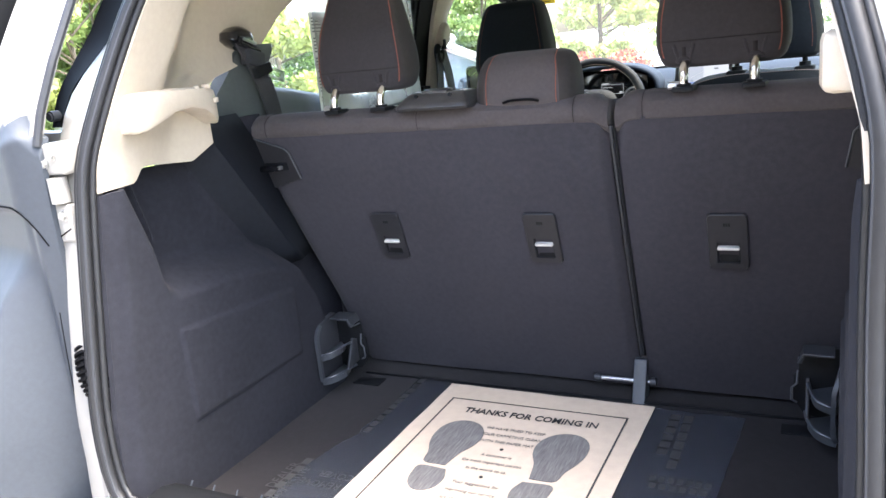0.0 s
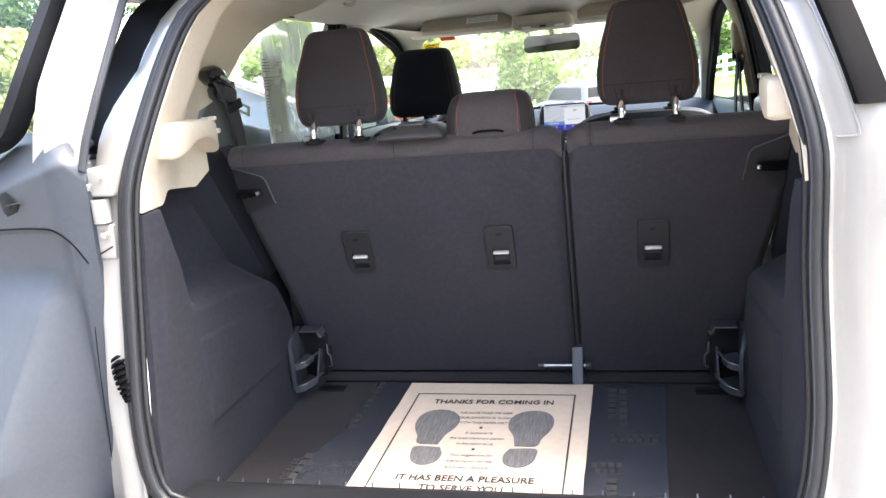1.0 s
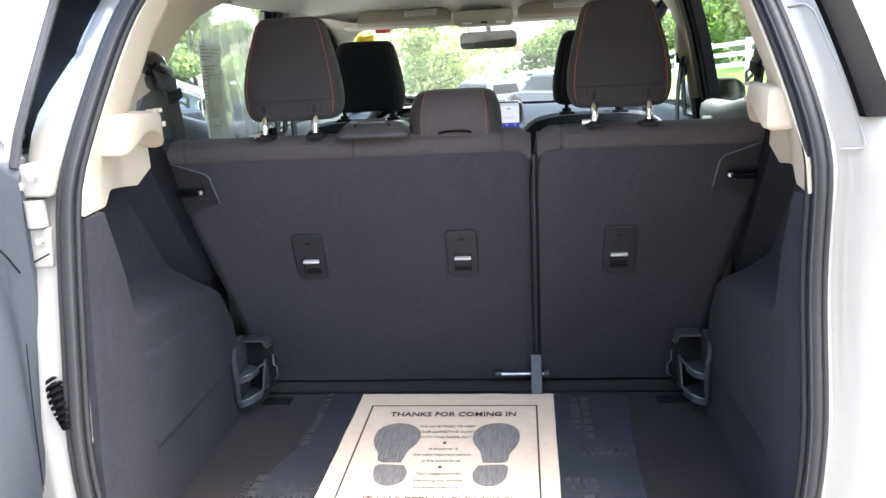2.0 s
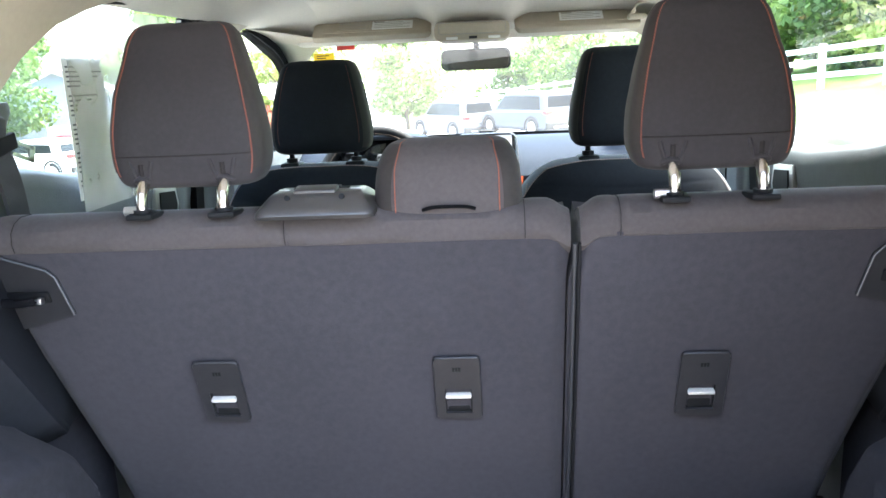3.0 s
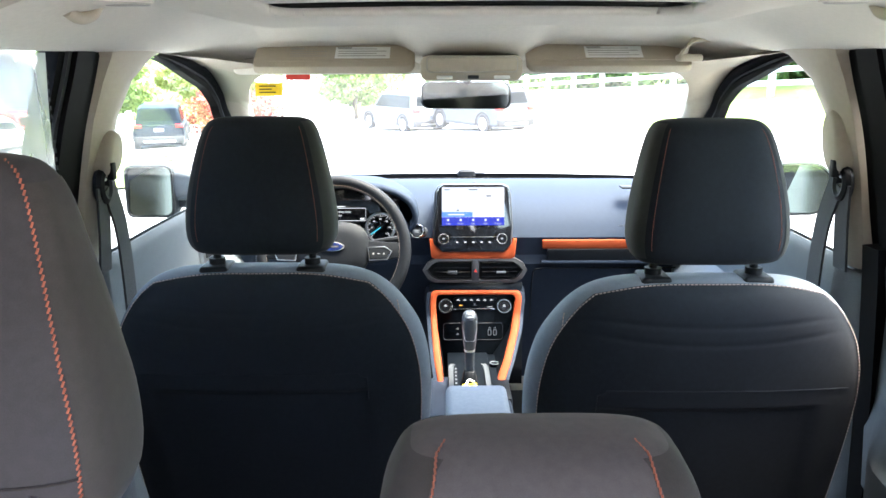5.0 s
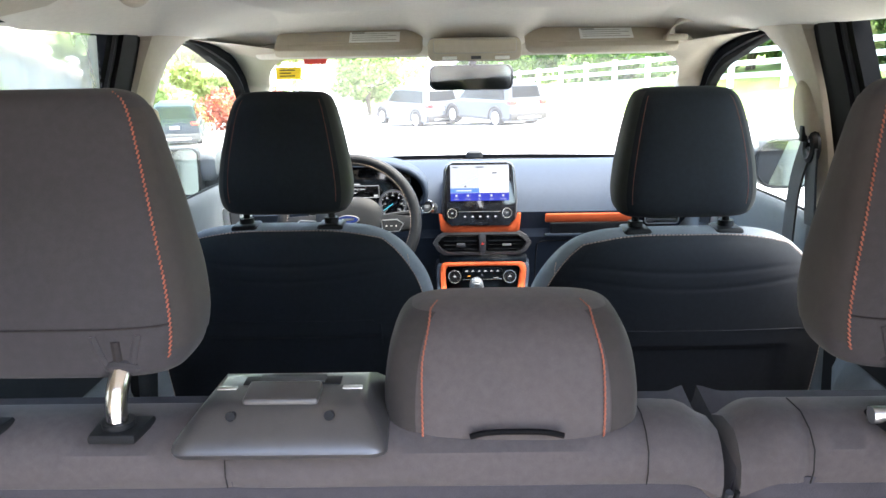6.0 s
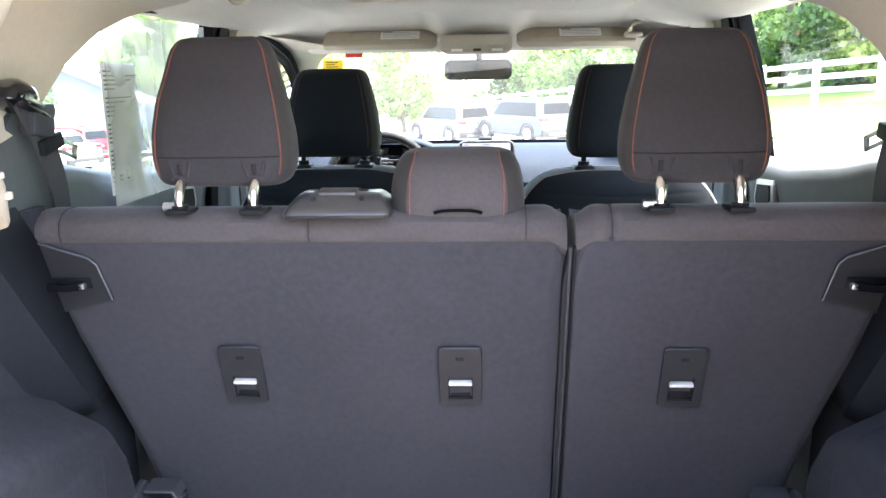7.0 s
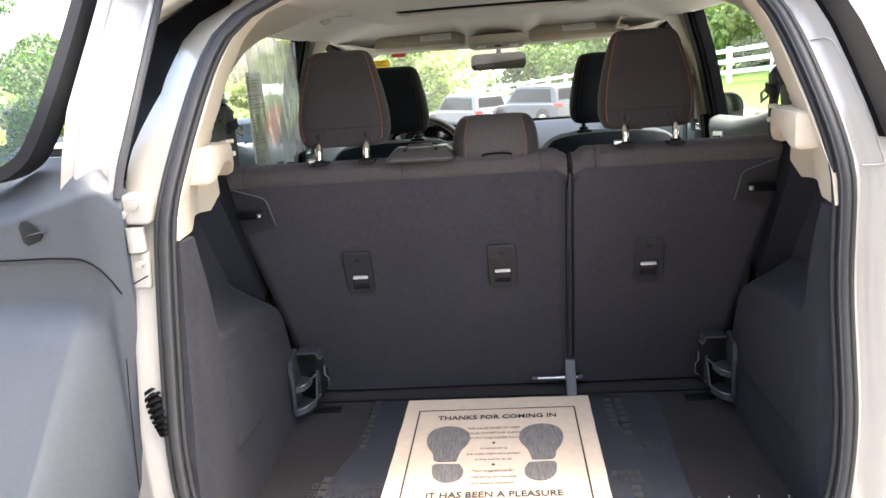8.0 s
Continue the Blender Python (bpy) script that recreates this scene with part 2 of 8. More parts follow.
LAMP_GLASS = surface("tail_lamp_red", (0.35, 0.02, 0.02), 0.15, grain=200, bump=0.0, vary=0.1, coat=0.6)
DOOR_MIRROR = surface("tinted_mirror_glass", (0.085, 0.100, 0.098), 0.04, metal=1.0, grain=100, bump=0.0, vary=0.02)
DIM_MIRROR = surface("dimming_mirror_glass", (0.17, 0.19, 0.19), 0.04, metal=1.0, grain=100, bump=0.0, vary=0.02)
SCREEN_WHITE = glow("screen_white", (0.86, 0.90, 1.0), 0.0570)
SCREEN_GREY = glow("screen_grey", (0.70, 0.76, 0.90), 0.0494)
SCREEN_BLUE = glow("screen_blue", (0.01, 0.03, 0.60), 0.0418)
SCREEN_PALE_BLUE = glow("screen_pale_blue", (0.10, 0.28, 0.85), 0.0494)
SCREEN_INK = glow("screen_ink", (0.25, 0.28, 0.34), 0.0190)
ICON = glow("icon_white", (0.9, 0.95, 1.0), 0.0418)
NEEDLE = glow("needle_blue", (0.10, 0.75, 0.95), 0.0475)
AMBER = glow("amber_lamp", (1.0, 0.45, 0.08), 0.0665)
ASPHALT = surface("sunlit_asphalt", (0.20, 0.20, 0.20), 0.9, grain=60, bump=0.4, vary=0.2, stain=0.4)
GRASS = surface("mown_grass", (0.13, 0.20, 0.035), 0.9, grain=14, bump=0.6, vary=0.35, stain=0.35)
LEAF = leafy("leaves_green", (0.11, 0.17, 0.045), (0.32, 0.41, 0.15))
LEAF_YELLOW = leafy("leaves_yellowish", (0.19, 0.22, 0.06), (0.42, 0.47, 0.17))
LEAF_DEEP = leafy("leaves_deep_green", (0.030, 0.065, 0.010), (0.105, 0.185, 0.035))
LEAF_RED = leafy("leaves_red", (0.12, 0.03, 0.02), (0.32, 0.09, 0.06))
BARK = surface("bark", (0.10, 0.08, 0.06), 0.95, grain=20, bump=0.8, vary=0.4, stain=3, stretch=(1, 1, 0.2))
FAINT = surface("faded_print", (0.34, 0.32, 0.29), 0.8, grain=500, bump=0.0, vary=0.1)
FENCE = surface("white_fence_board", (0.78, 0.78, 0.77), 0.6, grain=30, bump=0.1, vary=0.05)
SIDING = surface("pale_blue_siding", (0.20, 0.25, 0.30), 0.7, grain=20, bump=0.1, vary=0.08)
TAN_SIDING = surface("weathered_brown_siding", (0.085, 0.072, 0.052), 0.8, grain=20, bump=0.1, vary=0.12)
ROOFING = surface("grey_shingle", (0.20, 0.20, 0.21), 0.9, grain=12, bump=0.4, vary=0.25)
CAR_SILVER = surface("silver_car_paint", (0.065, 0.074, 0.086), 0.42, metal=0.1, grain=200, bump=0.0, vary=0.03, coat=0.15)
CAR_WHITE = surface("white_car_paint", (0.75, 0.75, 0.74), 0.3, grain=200, bump=0.0, vary=0.03, coat=0.6)
CAR_NAVY = surface("navy_car_paint", (0.005, 0.010, 0.018), 0.45, grain=200, bump=0.0, vary=0.05, coat=0.05, spec=0.15)
CAR_PALE = surface("pale_silver_car_paint", (0.14, 0.148, 0.155), 0.42, metal=0.1, grain=200, bump=0.0, vary=0.03, coat=0.15)
CAR_RED = surface("red_car_paint", (0.45, 0.02, 0.03), 0.3, grain=200, bump=0.0, vary=0.05, coat=0.6)
CAR_GLASS = surface("dark_car_glass", (0.006, 0.008, 0.010), 0.12, grain=100, bump=0.0, vary=0.1, spec=0.15)
TYRE = surface("tyre_rubber", (0.02, 0.02, 0.02), 0.8, grain=100, bump=0.2, vary=0.2)


# ---- builders ----
ORIGIN = {}


def thing(name, at, label, category, group="", kind=""):
    ob = new(name)
    ob.empty_display_size = 0.05
    ob.location = at
    ORIGIN[ob] = Vector(at)
    return tagged(ob, label, category, group, kind)


def link(name, bm, material, parent=None, smooth=True, angle=40):
    base = ORIGIN.get(parent, Vector((0, 0, 0)))
    bmesh.ops.translate(bm, verts=bm.verts, vec=-base)
    bmesh.ops.recalc_face_normals(bm, faces=bm.faces)
    for f in bm.faces:
        f.smooth = smooth
    me = bpy.data.meshes.new(name)
    bm.to_mesh(me)
    bm.free()
    if smooth:
        me.set_sharp_from_angle(angle=radians(angle))
    for m in material if isinstance(material, (list, tuple)) else [material]:
        me.materials.append(m)
    ob = new(name, me)
    if parent is not None:
        ob.parent = parent
    ORIGIN[ob] = base
    return ob


def part(name, bm, material, parent, label="", smooth=True, angle=40, kind=""):
    ob = link(name, bm, material, parent, smooth, angle)
    return tagged(ob, label, "", "", kind)


def structure(name, bm, material, label, category, smooth=True, angle=40):
    return tagged(link(name, bm, material, None, smooth, angle), label, category, "", "structure")


def box(x0, x1, y0, y1, z0, z1, r=0.0, seg=2, bm=None):
    bm = bm or bmesh.new()
    m = Matrix.LocRotScale(((x0 + x1) / 2, (y0 + y1) / 2, (z0 + z1) / 2), None, (abs(x1 - x0), abs(y1 - y0), abs(z1 - z0)))
    made = bmesh.ops.create_cube(bm, size=1, matrix=m)["verts"]
    if r:
        edges = {e for v in made for e in v.link_edges}
        bmesh.ops.bevel(bm, geom=list(edges), offset=r, segments=seg, profile=0.5, affect="EDGES")
    return bm


def turned(bm, m):
    bmesh.ops.transform(bm, matrix=m, verts=bm.verts)
    return bm


def merge(*bms):
    out = bmesh.new()
    for b in bms:
        me = bpy.data.meshes.new("tmp")
        b.to_mesh(me)
        b.free()
        out.from_mesh(me)
        bpy.data.meshes.remove(me)
    return out


def prism(points, axis, a0, a1, r=0.0, seg=2):
    """A polygon of (u, v) points pushed along an axis. axis x: (y, z); y: (x, z); z: (x, y)."""
    bm = bmesh.new()

    def at(u, v, a):
        return {"x": (a, u, v), "y": (u, a, v), "z": (u, v, a)}[axis]

    lo = [bm.verts.new(at(u, v, a0)) for u, v in points]
    hi = [bm.verts.new(at(u, v, a1)) for u, v in points]
    n = len(points)
    bm.faces.new(lo)
    bm.faces.new(hi[::-1])
    for i in range(n):
        bm.faces.new((lo[i], hi[i], hi[(i + 1) % n], lo[(i + 1) % n]))
    bmesh.ops.recalc_face_normals(bm, faces=bm.faces)
    if r:
        rim = [e for e in bm.edges if (e.verts[0] in lo) == (e.verts[1] in lo)]
        bmesh.ops.bevel(bm, geom=rim, offset=r, segments=seg, profile=0.5, affect="EDGES")
    return bm


def loft(rings, cap=True, closed=True):
    bm = bmesh.new()
    rows = [[bm.verts.new(p) for p in ring] for ring in rings]
    n = len(rows[0])
    for a, b in zip(rows, rows[1:]):
        for i in range(n if closed else n - 1):
            j = (i + 1) % n
            bm.faces.new((a[i], a[j], b[j], b[i]))
    if cap and closed:
        bm.faces.new(rows[0][::-1])
        bm.faces.new(rows[-1])
    return bm


def ring(cx, cy, z, a, b, p=3.0, n=32, tilt=0.0):
    """A superellipse level at height z; tilt shifts nothing, it leans the ring about x."""
    pts = []
    for i in range(n):
        t = 2 * math.pi * i / n
        c, s = math.cos(t), math.sin(t)
        u = a * abs(c) ** (2 / p) * (1 if c >= 0 else -1)
        v = b * abs(s) ** (2 / p) * (1 if s >= 0 else -1)
        pts.append((cx + u, cy + v, z + v * tilt))
    return pts


def cushion(cx, sections, p=3.0, n=32):
    """A closed soft body from sections (z, y, half width, half depth)."""
    return loft([ring(cx, y, z, a, b, p, n) for z, y, a, b in sections])


def refine(sections, n=28):
    """More sections along a smooth line through the given ones."""
    out, m = [], len(sections)
    for i in range(m - 1):
        p0, p1, p2, p3 = (sections[max(0, min(m - 1, i + k))] for k in (-1, 0, 1, 2))
        steps = max(2, n // m + 1)
        for k in range(steps):
            t = k / steps
            out.append(tuple(0.5 * (2 * b + (c - a) * t + (2 * a - 5 * b + 4 * c - d) * t * t + (3 * b - a - 3 * c + d) * t ** 3) for a, b, c, d in zip(p0, p1, p2, p3)))
    return out + [tuple(sections[-1])]


def side_shell(cx, sections, p, k, u0, lift=0.0007):
    """The cover over one side of a cushion, from its rear seam round to its front seam."""
    rows = []
    for z, y, a, b in sections:
        row = []
        a, b = a + lift, b + lift
        for q in span(-1, 1, 15):
            ang = q * math.acos(u0 ** (p / 2))
            row.append((cx + k * a * abs(math.cos(ang)) ** (2 / p), y + b * math.copysign(abs(math.sin(ang)) ** (2 / p), q), z))
        rows.append(row if k > 0 else row[::-1])
    return loft(rows, cap=False, closed=False)


def tube(points, r, n=8, closed=False, flat=None):
    """A round rod along points; flat=(w, h) gives a rectangular band instead."""
    pts = [Vector(p) for p in points]
    bm = bmesh.new()
    rows = []
    count = len(pts)
    normal = None
    for i, p in enumerate(pts):
        before, after = (pts[i - 1], pts[(i + 1) % count]) if closed else (pts[max(i - 1, 0)], pts[min(i + 1, count - 1)])
        d = (after - before).normalized()
        if normal is None:
            ref = Vector((1, 0, 0)) if abs(d.x) < 0.8 else Vector((0, 1, 0))
            normal = (ref - d * ref.dot(d)).normalized()
        else:
            normal = (normal - d * normal.dot(d)).normalized()
        side = d.cross(normal)
        if flat:
            w, h = flat
            shape = [(w / 2, h / 2), (-w / 2, h / 2), (-w / 2, -h / 2), (w / 2, -h / 2)]
        else:
            shape = [(r * math.cos(2 * math.pi * k / n), r * math.sin(2 * math.pi * k / n)) for k in range(n)]
        rows.append([bm.verts.new(p + normal * u + side * v) for u, v in shape])
    m = len(rows[0])
    pairs = list(zip(rows, rows[1:])) + ([(rows[-1], rows[0])] if closed else [])
    for a, b in pairs:
        for k in range(m):
            bm.faces.new((a[k], a[(k + 1) % m], b[(k + 1) % m], b[k]))
    if not closed:
        bm.faces.new(rows[0][::-1])
        bm.faces.new(rows[-1])
    return bm


def rod(p, q, r, n=16):
    return tube([p, q], r, n)


def sheet(f, us, vs, back):
    """A grid f(u, v) -> (x, y, z) with a back face moved by the vector back."""
    bm = bmesh.new()
    back = Vector(back)
    front = [[bm.verts.new(f(u, v)) for v in vs] for u in us]
    rear = [[bm.verts.new(q.co + back) for q in row] for row in front]
    nu, nv = len(us), len(vs)
    for i in range(nu - 1):
        for j in range(nv - 1):
            bm.faces.new((front[i][j], front[i + 1][j], front[i + 1][j + 1], front[i][j + 1]))
            bm.faces.new((rear[i][j], rear[i][j + 1], rear[i + 1][j + 1], rear[i + 1][j]))
    for i in range(nu - 1):
        for j in (0, nv - 1):
            bm.faces.new((front[i][j], rear[i][j], rear[i + 1][j], front[i + 1][j]))
    for j in range(nv - 1):
        for i in (0, nu - 1):
            bm.faces.new((front[i][j], front[i][j + 1], rear[i][j + 1], rear[i][j]))
    return bm


def span(a, b, n):
    return [a + (b - a) * i / (n - 1) for i in range(n)]


def step(a, b, v):
    t = min(1.0, max(0.0, (v - a) / (b - a)))
    return t * t * (3 - 2 * t)


def follow(table, v):
    """Straight lines through a short table of (v, value)."""
    if v <= table[0][0]:
        return table[0][1]
    for (a, p), (b, q) in zip(table, table[1:]):
        if v <= b:
            return p + (q - p) * (v - a) / (b - a)
    return table[-1][1]


def curve(points, n):
    """n points on a smooth line through the given ones."""
    pts = [Vector(p) for p in points]
    pts = [pts[0] * 2 - pts[1]] + pts + [pts[-1] * 2 - pts[-2]]
    out = []
    spans = len(pts) - 3
    for i in range(n):
        t = i / (n - 1) * spans
        k = min(int(t), spans - 1)
        t -= k
        a, b, c, d = pts[k : k + 4]
        out.append(0.5 * ((2 * b) + (c - a) * t + (2 * a - 5 * b + 4 * c - d) * t * t + (3 * b - a - 3 * c + d) * t ** 3))
    return out


def dashes(points, length, gap, r, slant=0.0):
    """A row of stitches along a line, as one mesh; slant turns each one aside."""
    aside = Vector((slant, 0, 0))
    pts = [Vector(p) for p in points]
    bms, left, pos = [], 0.0, 0.0
    total = sum((b - a).length for a, b in zip(pts, pts[1:]))

    def at(s):
        for a, b in zip(pts, pts[1:]):
            d = (b - a).length
            if s <= d:
                return a + (b - a) * (s / d)
            s -= d
        return pts[-1]

    while pos + length < total:
        bms.append(tube([at(pos) - aside, at(pos + length / 2), at(pos + length) + aside], r, 5))
        pos += length + gap
    return merge(*bms)


def lettering(text, size, m, material, parent, name="lettering", align="CENTER", stretch=1.0, depth=0.0003, label="", bold=0.0):
    """A line of print in the built-in font, as a mesh laid by the pose m."""
    cu = bpy.data.curves.new(name, "FONT")
    cu.body, cu.size, cu.align_x, cu.extrude, cu.resolution_u = text, size, align, depth, 2
    cu.offset = bold * size
    ob = bpy.data.objects.new(name, cu)
    scene.collection.objects.link(ob)
    dg = bpy.context.evaluated_depsgraph_get()
    me = bpy.data.meshes.new_from_object(ob.evaluated_get(dg))
    bpy.data.objects.remove(ob)
    bpy.data.curves.remove(cu)
    bm = bmesh.new()
    bm.from_mesh(me)
    bpy.data.meshes.remove(me)
    turned(bm, m @ Matrix.Diagonal((stretch, 1, 1, 1)))
    return part(name, bm, material, parent, label, smooth=False)



# ---- the car's shell ----
OPEN_Z = [(0.66, 0.500), (0.72, 0.525), (0.84, 0.534), (1.05, 0.529), (1.15, 0.525), (1.21, 0.520), (1.30, 0.496), (1.36, 0.479), (1.42, 0.460), (1.48, 0.432), (1.515, 0.395), (1.540, 0.33)]
OPEN_Y = [(0.66, -0.600), (0.80, -0.588), (1.00, -0.556), (1.20, -0.524), (1.30, -0.486), (1.42, -0.433), (1.48, -0.405), (1.55, -0.375)]


def rim(z, out=0.0, back=0.0):
    """A point of the tail opening's edge at height z on the right side."""
    return (follow(OPEN_Z, z) + out, follow(OPEN_Y, z) - back, z)


RIM_Z = span(0.70, 1.535, 28)


def east_shift(z):
    """How far the latch side stands inwards of the hinge side."""
    return step(0.62, 0.72, z) * (1 - step(1.0, 1.3, z))


def opening_line(out, back, low=0.66, drop=0.0):
    """The whole closed edge of the tail opening, moved outwards and backwards."""
    right = [Vector(rim(z, out, back)) for z in RIM_Z]
    top = [Vector((x, follow(OPEN_Y, 1.55) - back, z + out)) for x, z in ((0.29, 1.549), (0.20, 1.553), (0.0, 1.555))]
    low_right = [Vector((x, -0.60 - back, z - out)) for x, z in ((0.20, low), (0.40, low), (0.475, low + 0.004), (0.505 + out * 0.7, low + 0.018))]
    half = low_right + right + top
    other = [Vector((-p.x, p.y, p.z)) for p in half[::-1][1:]]
    half = [p + Vector((-0.012, 0.030, 0)) * east_shift(p.z) * step(0.30, 0.45, p.x) for p in half]
    loop = half + other
    out_pts = []
    for i in range(len(loop)):
        a, b, c = loop[i - 1], loop[i], loop[(i + 1) % len(loop)]
        out_pts.append((a + b * 2 + c) / 4)
    return out_pts


floor_bm = box(-0.62, 0.62, -0.57, 0.30, 0.585, 0.613, 0.004)
structure("cargo_floor", floor_bm, FLOOR_CARPET, "dark charcoal carpeted cargo floor", "floor")

# hinge strip across the floor's front, where the seats fold
structure("floor_trim", box(-0.47, 0.47, 0.048, 0.056, 0.6135, 0.618, 0.002), BLACK, "thin black joint strip across cargo floor", "trim")
structure("underbody", merge(box(-0.70, 0.70, 0.25, 2.3, 0.22, 0.30), box(-0.62, 0.62, 0.16, 0.27, 0.24, 0.60), box(-0.66, 0.66, -0.62, 0.24, 0.40, 0.58)), DARK, "dark cabin floor carpet under the seats", "floor")

sill = thing("sill_plate", (0, -0.56, 0.60), "black plastic ribbed scuff plate along tailgate sill", "sill trim", kind="structure")
part("plate", prism([(-0.498, 0.600), (-0.500, 0.640), (-0.520, 0.668), (-0.548, 0.678), (-0.590, 0.676), (-0.600, 0.664), (-0.604, 0.600)], "x", -0.485, 0.485, 0.003), BLACK, sill)
for i in range(20):
    x = -0.46 + 0.0484 * i
    part("rib", turned(box(-0.0012, 0.0012, -0.012, 0.012, -0.001, 0.0012), pose(x, -0.512, 0.658, 52, 0, 0)), GATE_PLASTIC, sill)

# weather seal: main bulb and inner lip
seal = thing("weather_seal", (0, -0.60, 0.66), "black rubber weather seal around tailgate opening", "seal", kind="structure")
part("bulb", tube(opening_line(0.001, 0.010), 0.0095, 12, closed=True), WEATHERSTRIP, seal)
part("lip", tube(opening_line(-0.009, 0.000), 0.0055, 10, closed=True), WEATHERSTRIP, seal)
part("outer_lip", tube(opening_line(0.014, 0.008), 0.0055, 10, closed=True), WEATHERSTRIP, seal)
# Paler grey bead paints a highlight along the black seal.
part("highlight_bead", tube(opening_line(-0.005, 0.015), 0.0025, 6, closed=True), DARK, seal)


def west_depth(z):
    """How far the west frame's outer edge falls back from the opening."""
    return follow([(1.19, 0.012), (1.28, 0.020), (1.32, 0.028), (1.39, 0.072), (1.50, 0.078), (1.56, 0.080)], z)


def jamb(s):
    """Painted body frame beside the tail opening, from the seal out to the body's corner."""
    zs = span(0.45, 1.56, 40)
    prof = [(0.014, 0.004), (0.026, 0.010), (0.040, 0.006), (0.050, -0.004), (0.062, -0.010), (0.085, -0.014), (0.100, -0.012), (0.112, -0.016), (0.150, -0.018), (0.185, 0.02), (0.205, 0.10), (0.21, 0.30)]
    rows = []
    for z in zs:
        x, y = follow(OPEN_Z, max(z, 0.72)), follow(OPEN_Y, z)
        if s < 0:
            w = follow([(1.19, 0.062), (1.26, 0.088), (1.30, 0.092), (1.56, 0.094)], z)
            dw = west_depth(z)
            prof = [(0.014, 0.004), (0.022, 0.010), (w * 0.55, 0.010 + (dw - 0.010) * 0.35), (w - 0.008, dw - 0.004), (w, dw), (w + 0.006, dw + 0.022), (w + 0.040, dw + 0.030), (w + 0.075, dw + 0.046), (0.21, 0.16), (0.22, 0.30)]
        else:
            x, y = x - 0.012 * east_shift(z), y + 0.030 * east_shift(z)
        rows.append([(s * (x + o), y - 0.012 + d, z) for o, d in prof])
    bm = loft(rows, cap=False, closed=False)
    return bm


for s, n in ((-1, "west"), (1, "east")):
    ob = structure("body_jamb_" + n, jamb(s), WHITE_PAINT, "white painted body frame beside tailgate opening", "car body")
    ob.modifiers.new("thick", "SOLIDIFY").thickness = 0.004
for s, n in ((-1, "west"), (1, "east")):
    rows = []
    for z in span(1.256, 1.57, 16):
        x, y = follow(OPEN_Z, z), follow(OPEN_Y, z)
        o = follow([(1.256, 0.088), (1.30, 0.094), (1.56, 0.096)], z) if s < 0 else 0.060
        if s < 0:
            w, back = follow([(1.256, 0.030), (1.32, 0.044), (1.38, 0.068), (1.56, 0.084)], z), y + west_depth(z) - 0.012
            rows.append([(s * (x + o - 0.008), back + 0.05, z), (s * (x + o), back, z), (s * (x + o + 0.006), back + 0.005, z), (s * (x + o + w - 0.006), back + 0.010, z), (s * (x + o + w), back + 0.008, z), (s * (x + o + w + 0.012), back + 0.05, z)])
            continue
        w, lift = 0.050, -0.034
        rows.append([(s * (x + o - 0.008), y + lift + 0.05, z), (s * (x + o), y + lift, z), (s * (x + o + 0.012), y + lift - 0.002, z), (s * (x + o + w), y + lift + 0.012, z), (s * (x + o + w + 0.01), y + lift + 0.06, z)])
    structure("pillar_gap_" + n, loft(rows), RUBBER, "black recessed pillar edge beside tail opening", "car body")
stud = thing("trim_stud", (-0.605, -0.505, 1.268), "grey round stud at foot of black pillar strip", "stud")
part("head", merge(rod((-0.612, -0.484, 1.274), (-0.612, -0.499, 1.274), 0.0085, 18), rod((-0.612, -0.486, 1.274), (-0.612, -0.502, 1.274), 0.0060, 14)), DARK, stud)
structure("body_sill", prism([(-0.604, 0.60), (-0.612, 0.655), (-0.625, 0.655), (-0.640, 0.62), (-0.70, 0.60), (-0.72, 0.40), (-0.60, 0.38)], "x", -0.74, 0.74, 0.004), WHITE_PAINT, "white painted sill and bumper top under opening", "car body")
structure("body_header", prism([(-0.36, 1.575), (-0.40, 1.562), (-0.47, 1.60), (-0.44, 1.66), (1.2, 1.66), (1.2, 1.64), (-0.34, 1.63)], "x", -0.60, 0.60, 0.004), WHITE_PAINT, "white car roof panel above the headliner", "car roof")


# ---- side trims of the load space ----
WH_TOP = [(-0.50, 0.990), (-0.43, 0.985), (-0.30, 0.980), (-0.16, 0.960), (-0.09, 0.930), (-0.05, 0.87), (-0.03, 0.80), (-0.01, 0.70), (0.02, 0.62)]


def side_x(y, z):
    top = follow(WH_TOP, y)
    edge = follow([(0.98, -0.425), (1.05, -0.437), (1.17, -0.475)], z)
    above = step(top - 0.035, top + 0.030, z)
    ahead = step(edge - 0.020, edge + 0.020, y)
    groove = 0.010 * (1 - step(0.0, 0.010, abs(y - (-0.385 - (z - 1.05) * 0.25)))) * step(1.03, 1.06, z)
    x = 0.497 + 0.085 * above * ahead - groove * above * ahead
    if z < top - 0.03:
        inside = step(-0.437, -0.431, y) * (1 - step(-0.13, -0.124, y)) * step(0.735, 0.741, z) * (1 - step(0.90 - (y + 0.43) * 0.09, 0.906 - (y + 0.43) * 0.09, z))
        x -= 0.0045 * inside
    return x + 0.0015 * noise.noise((y * 9, z * 9, 0.3))


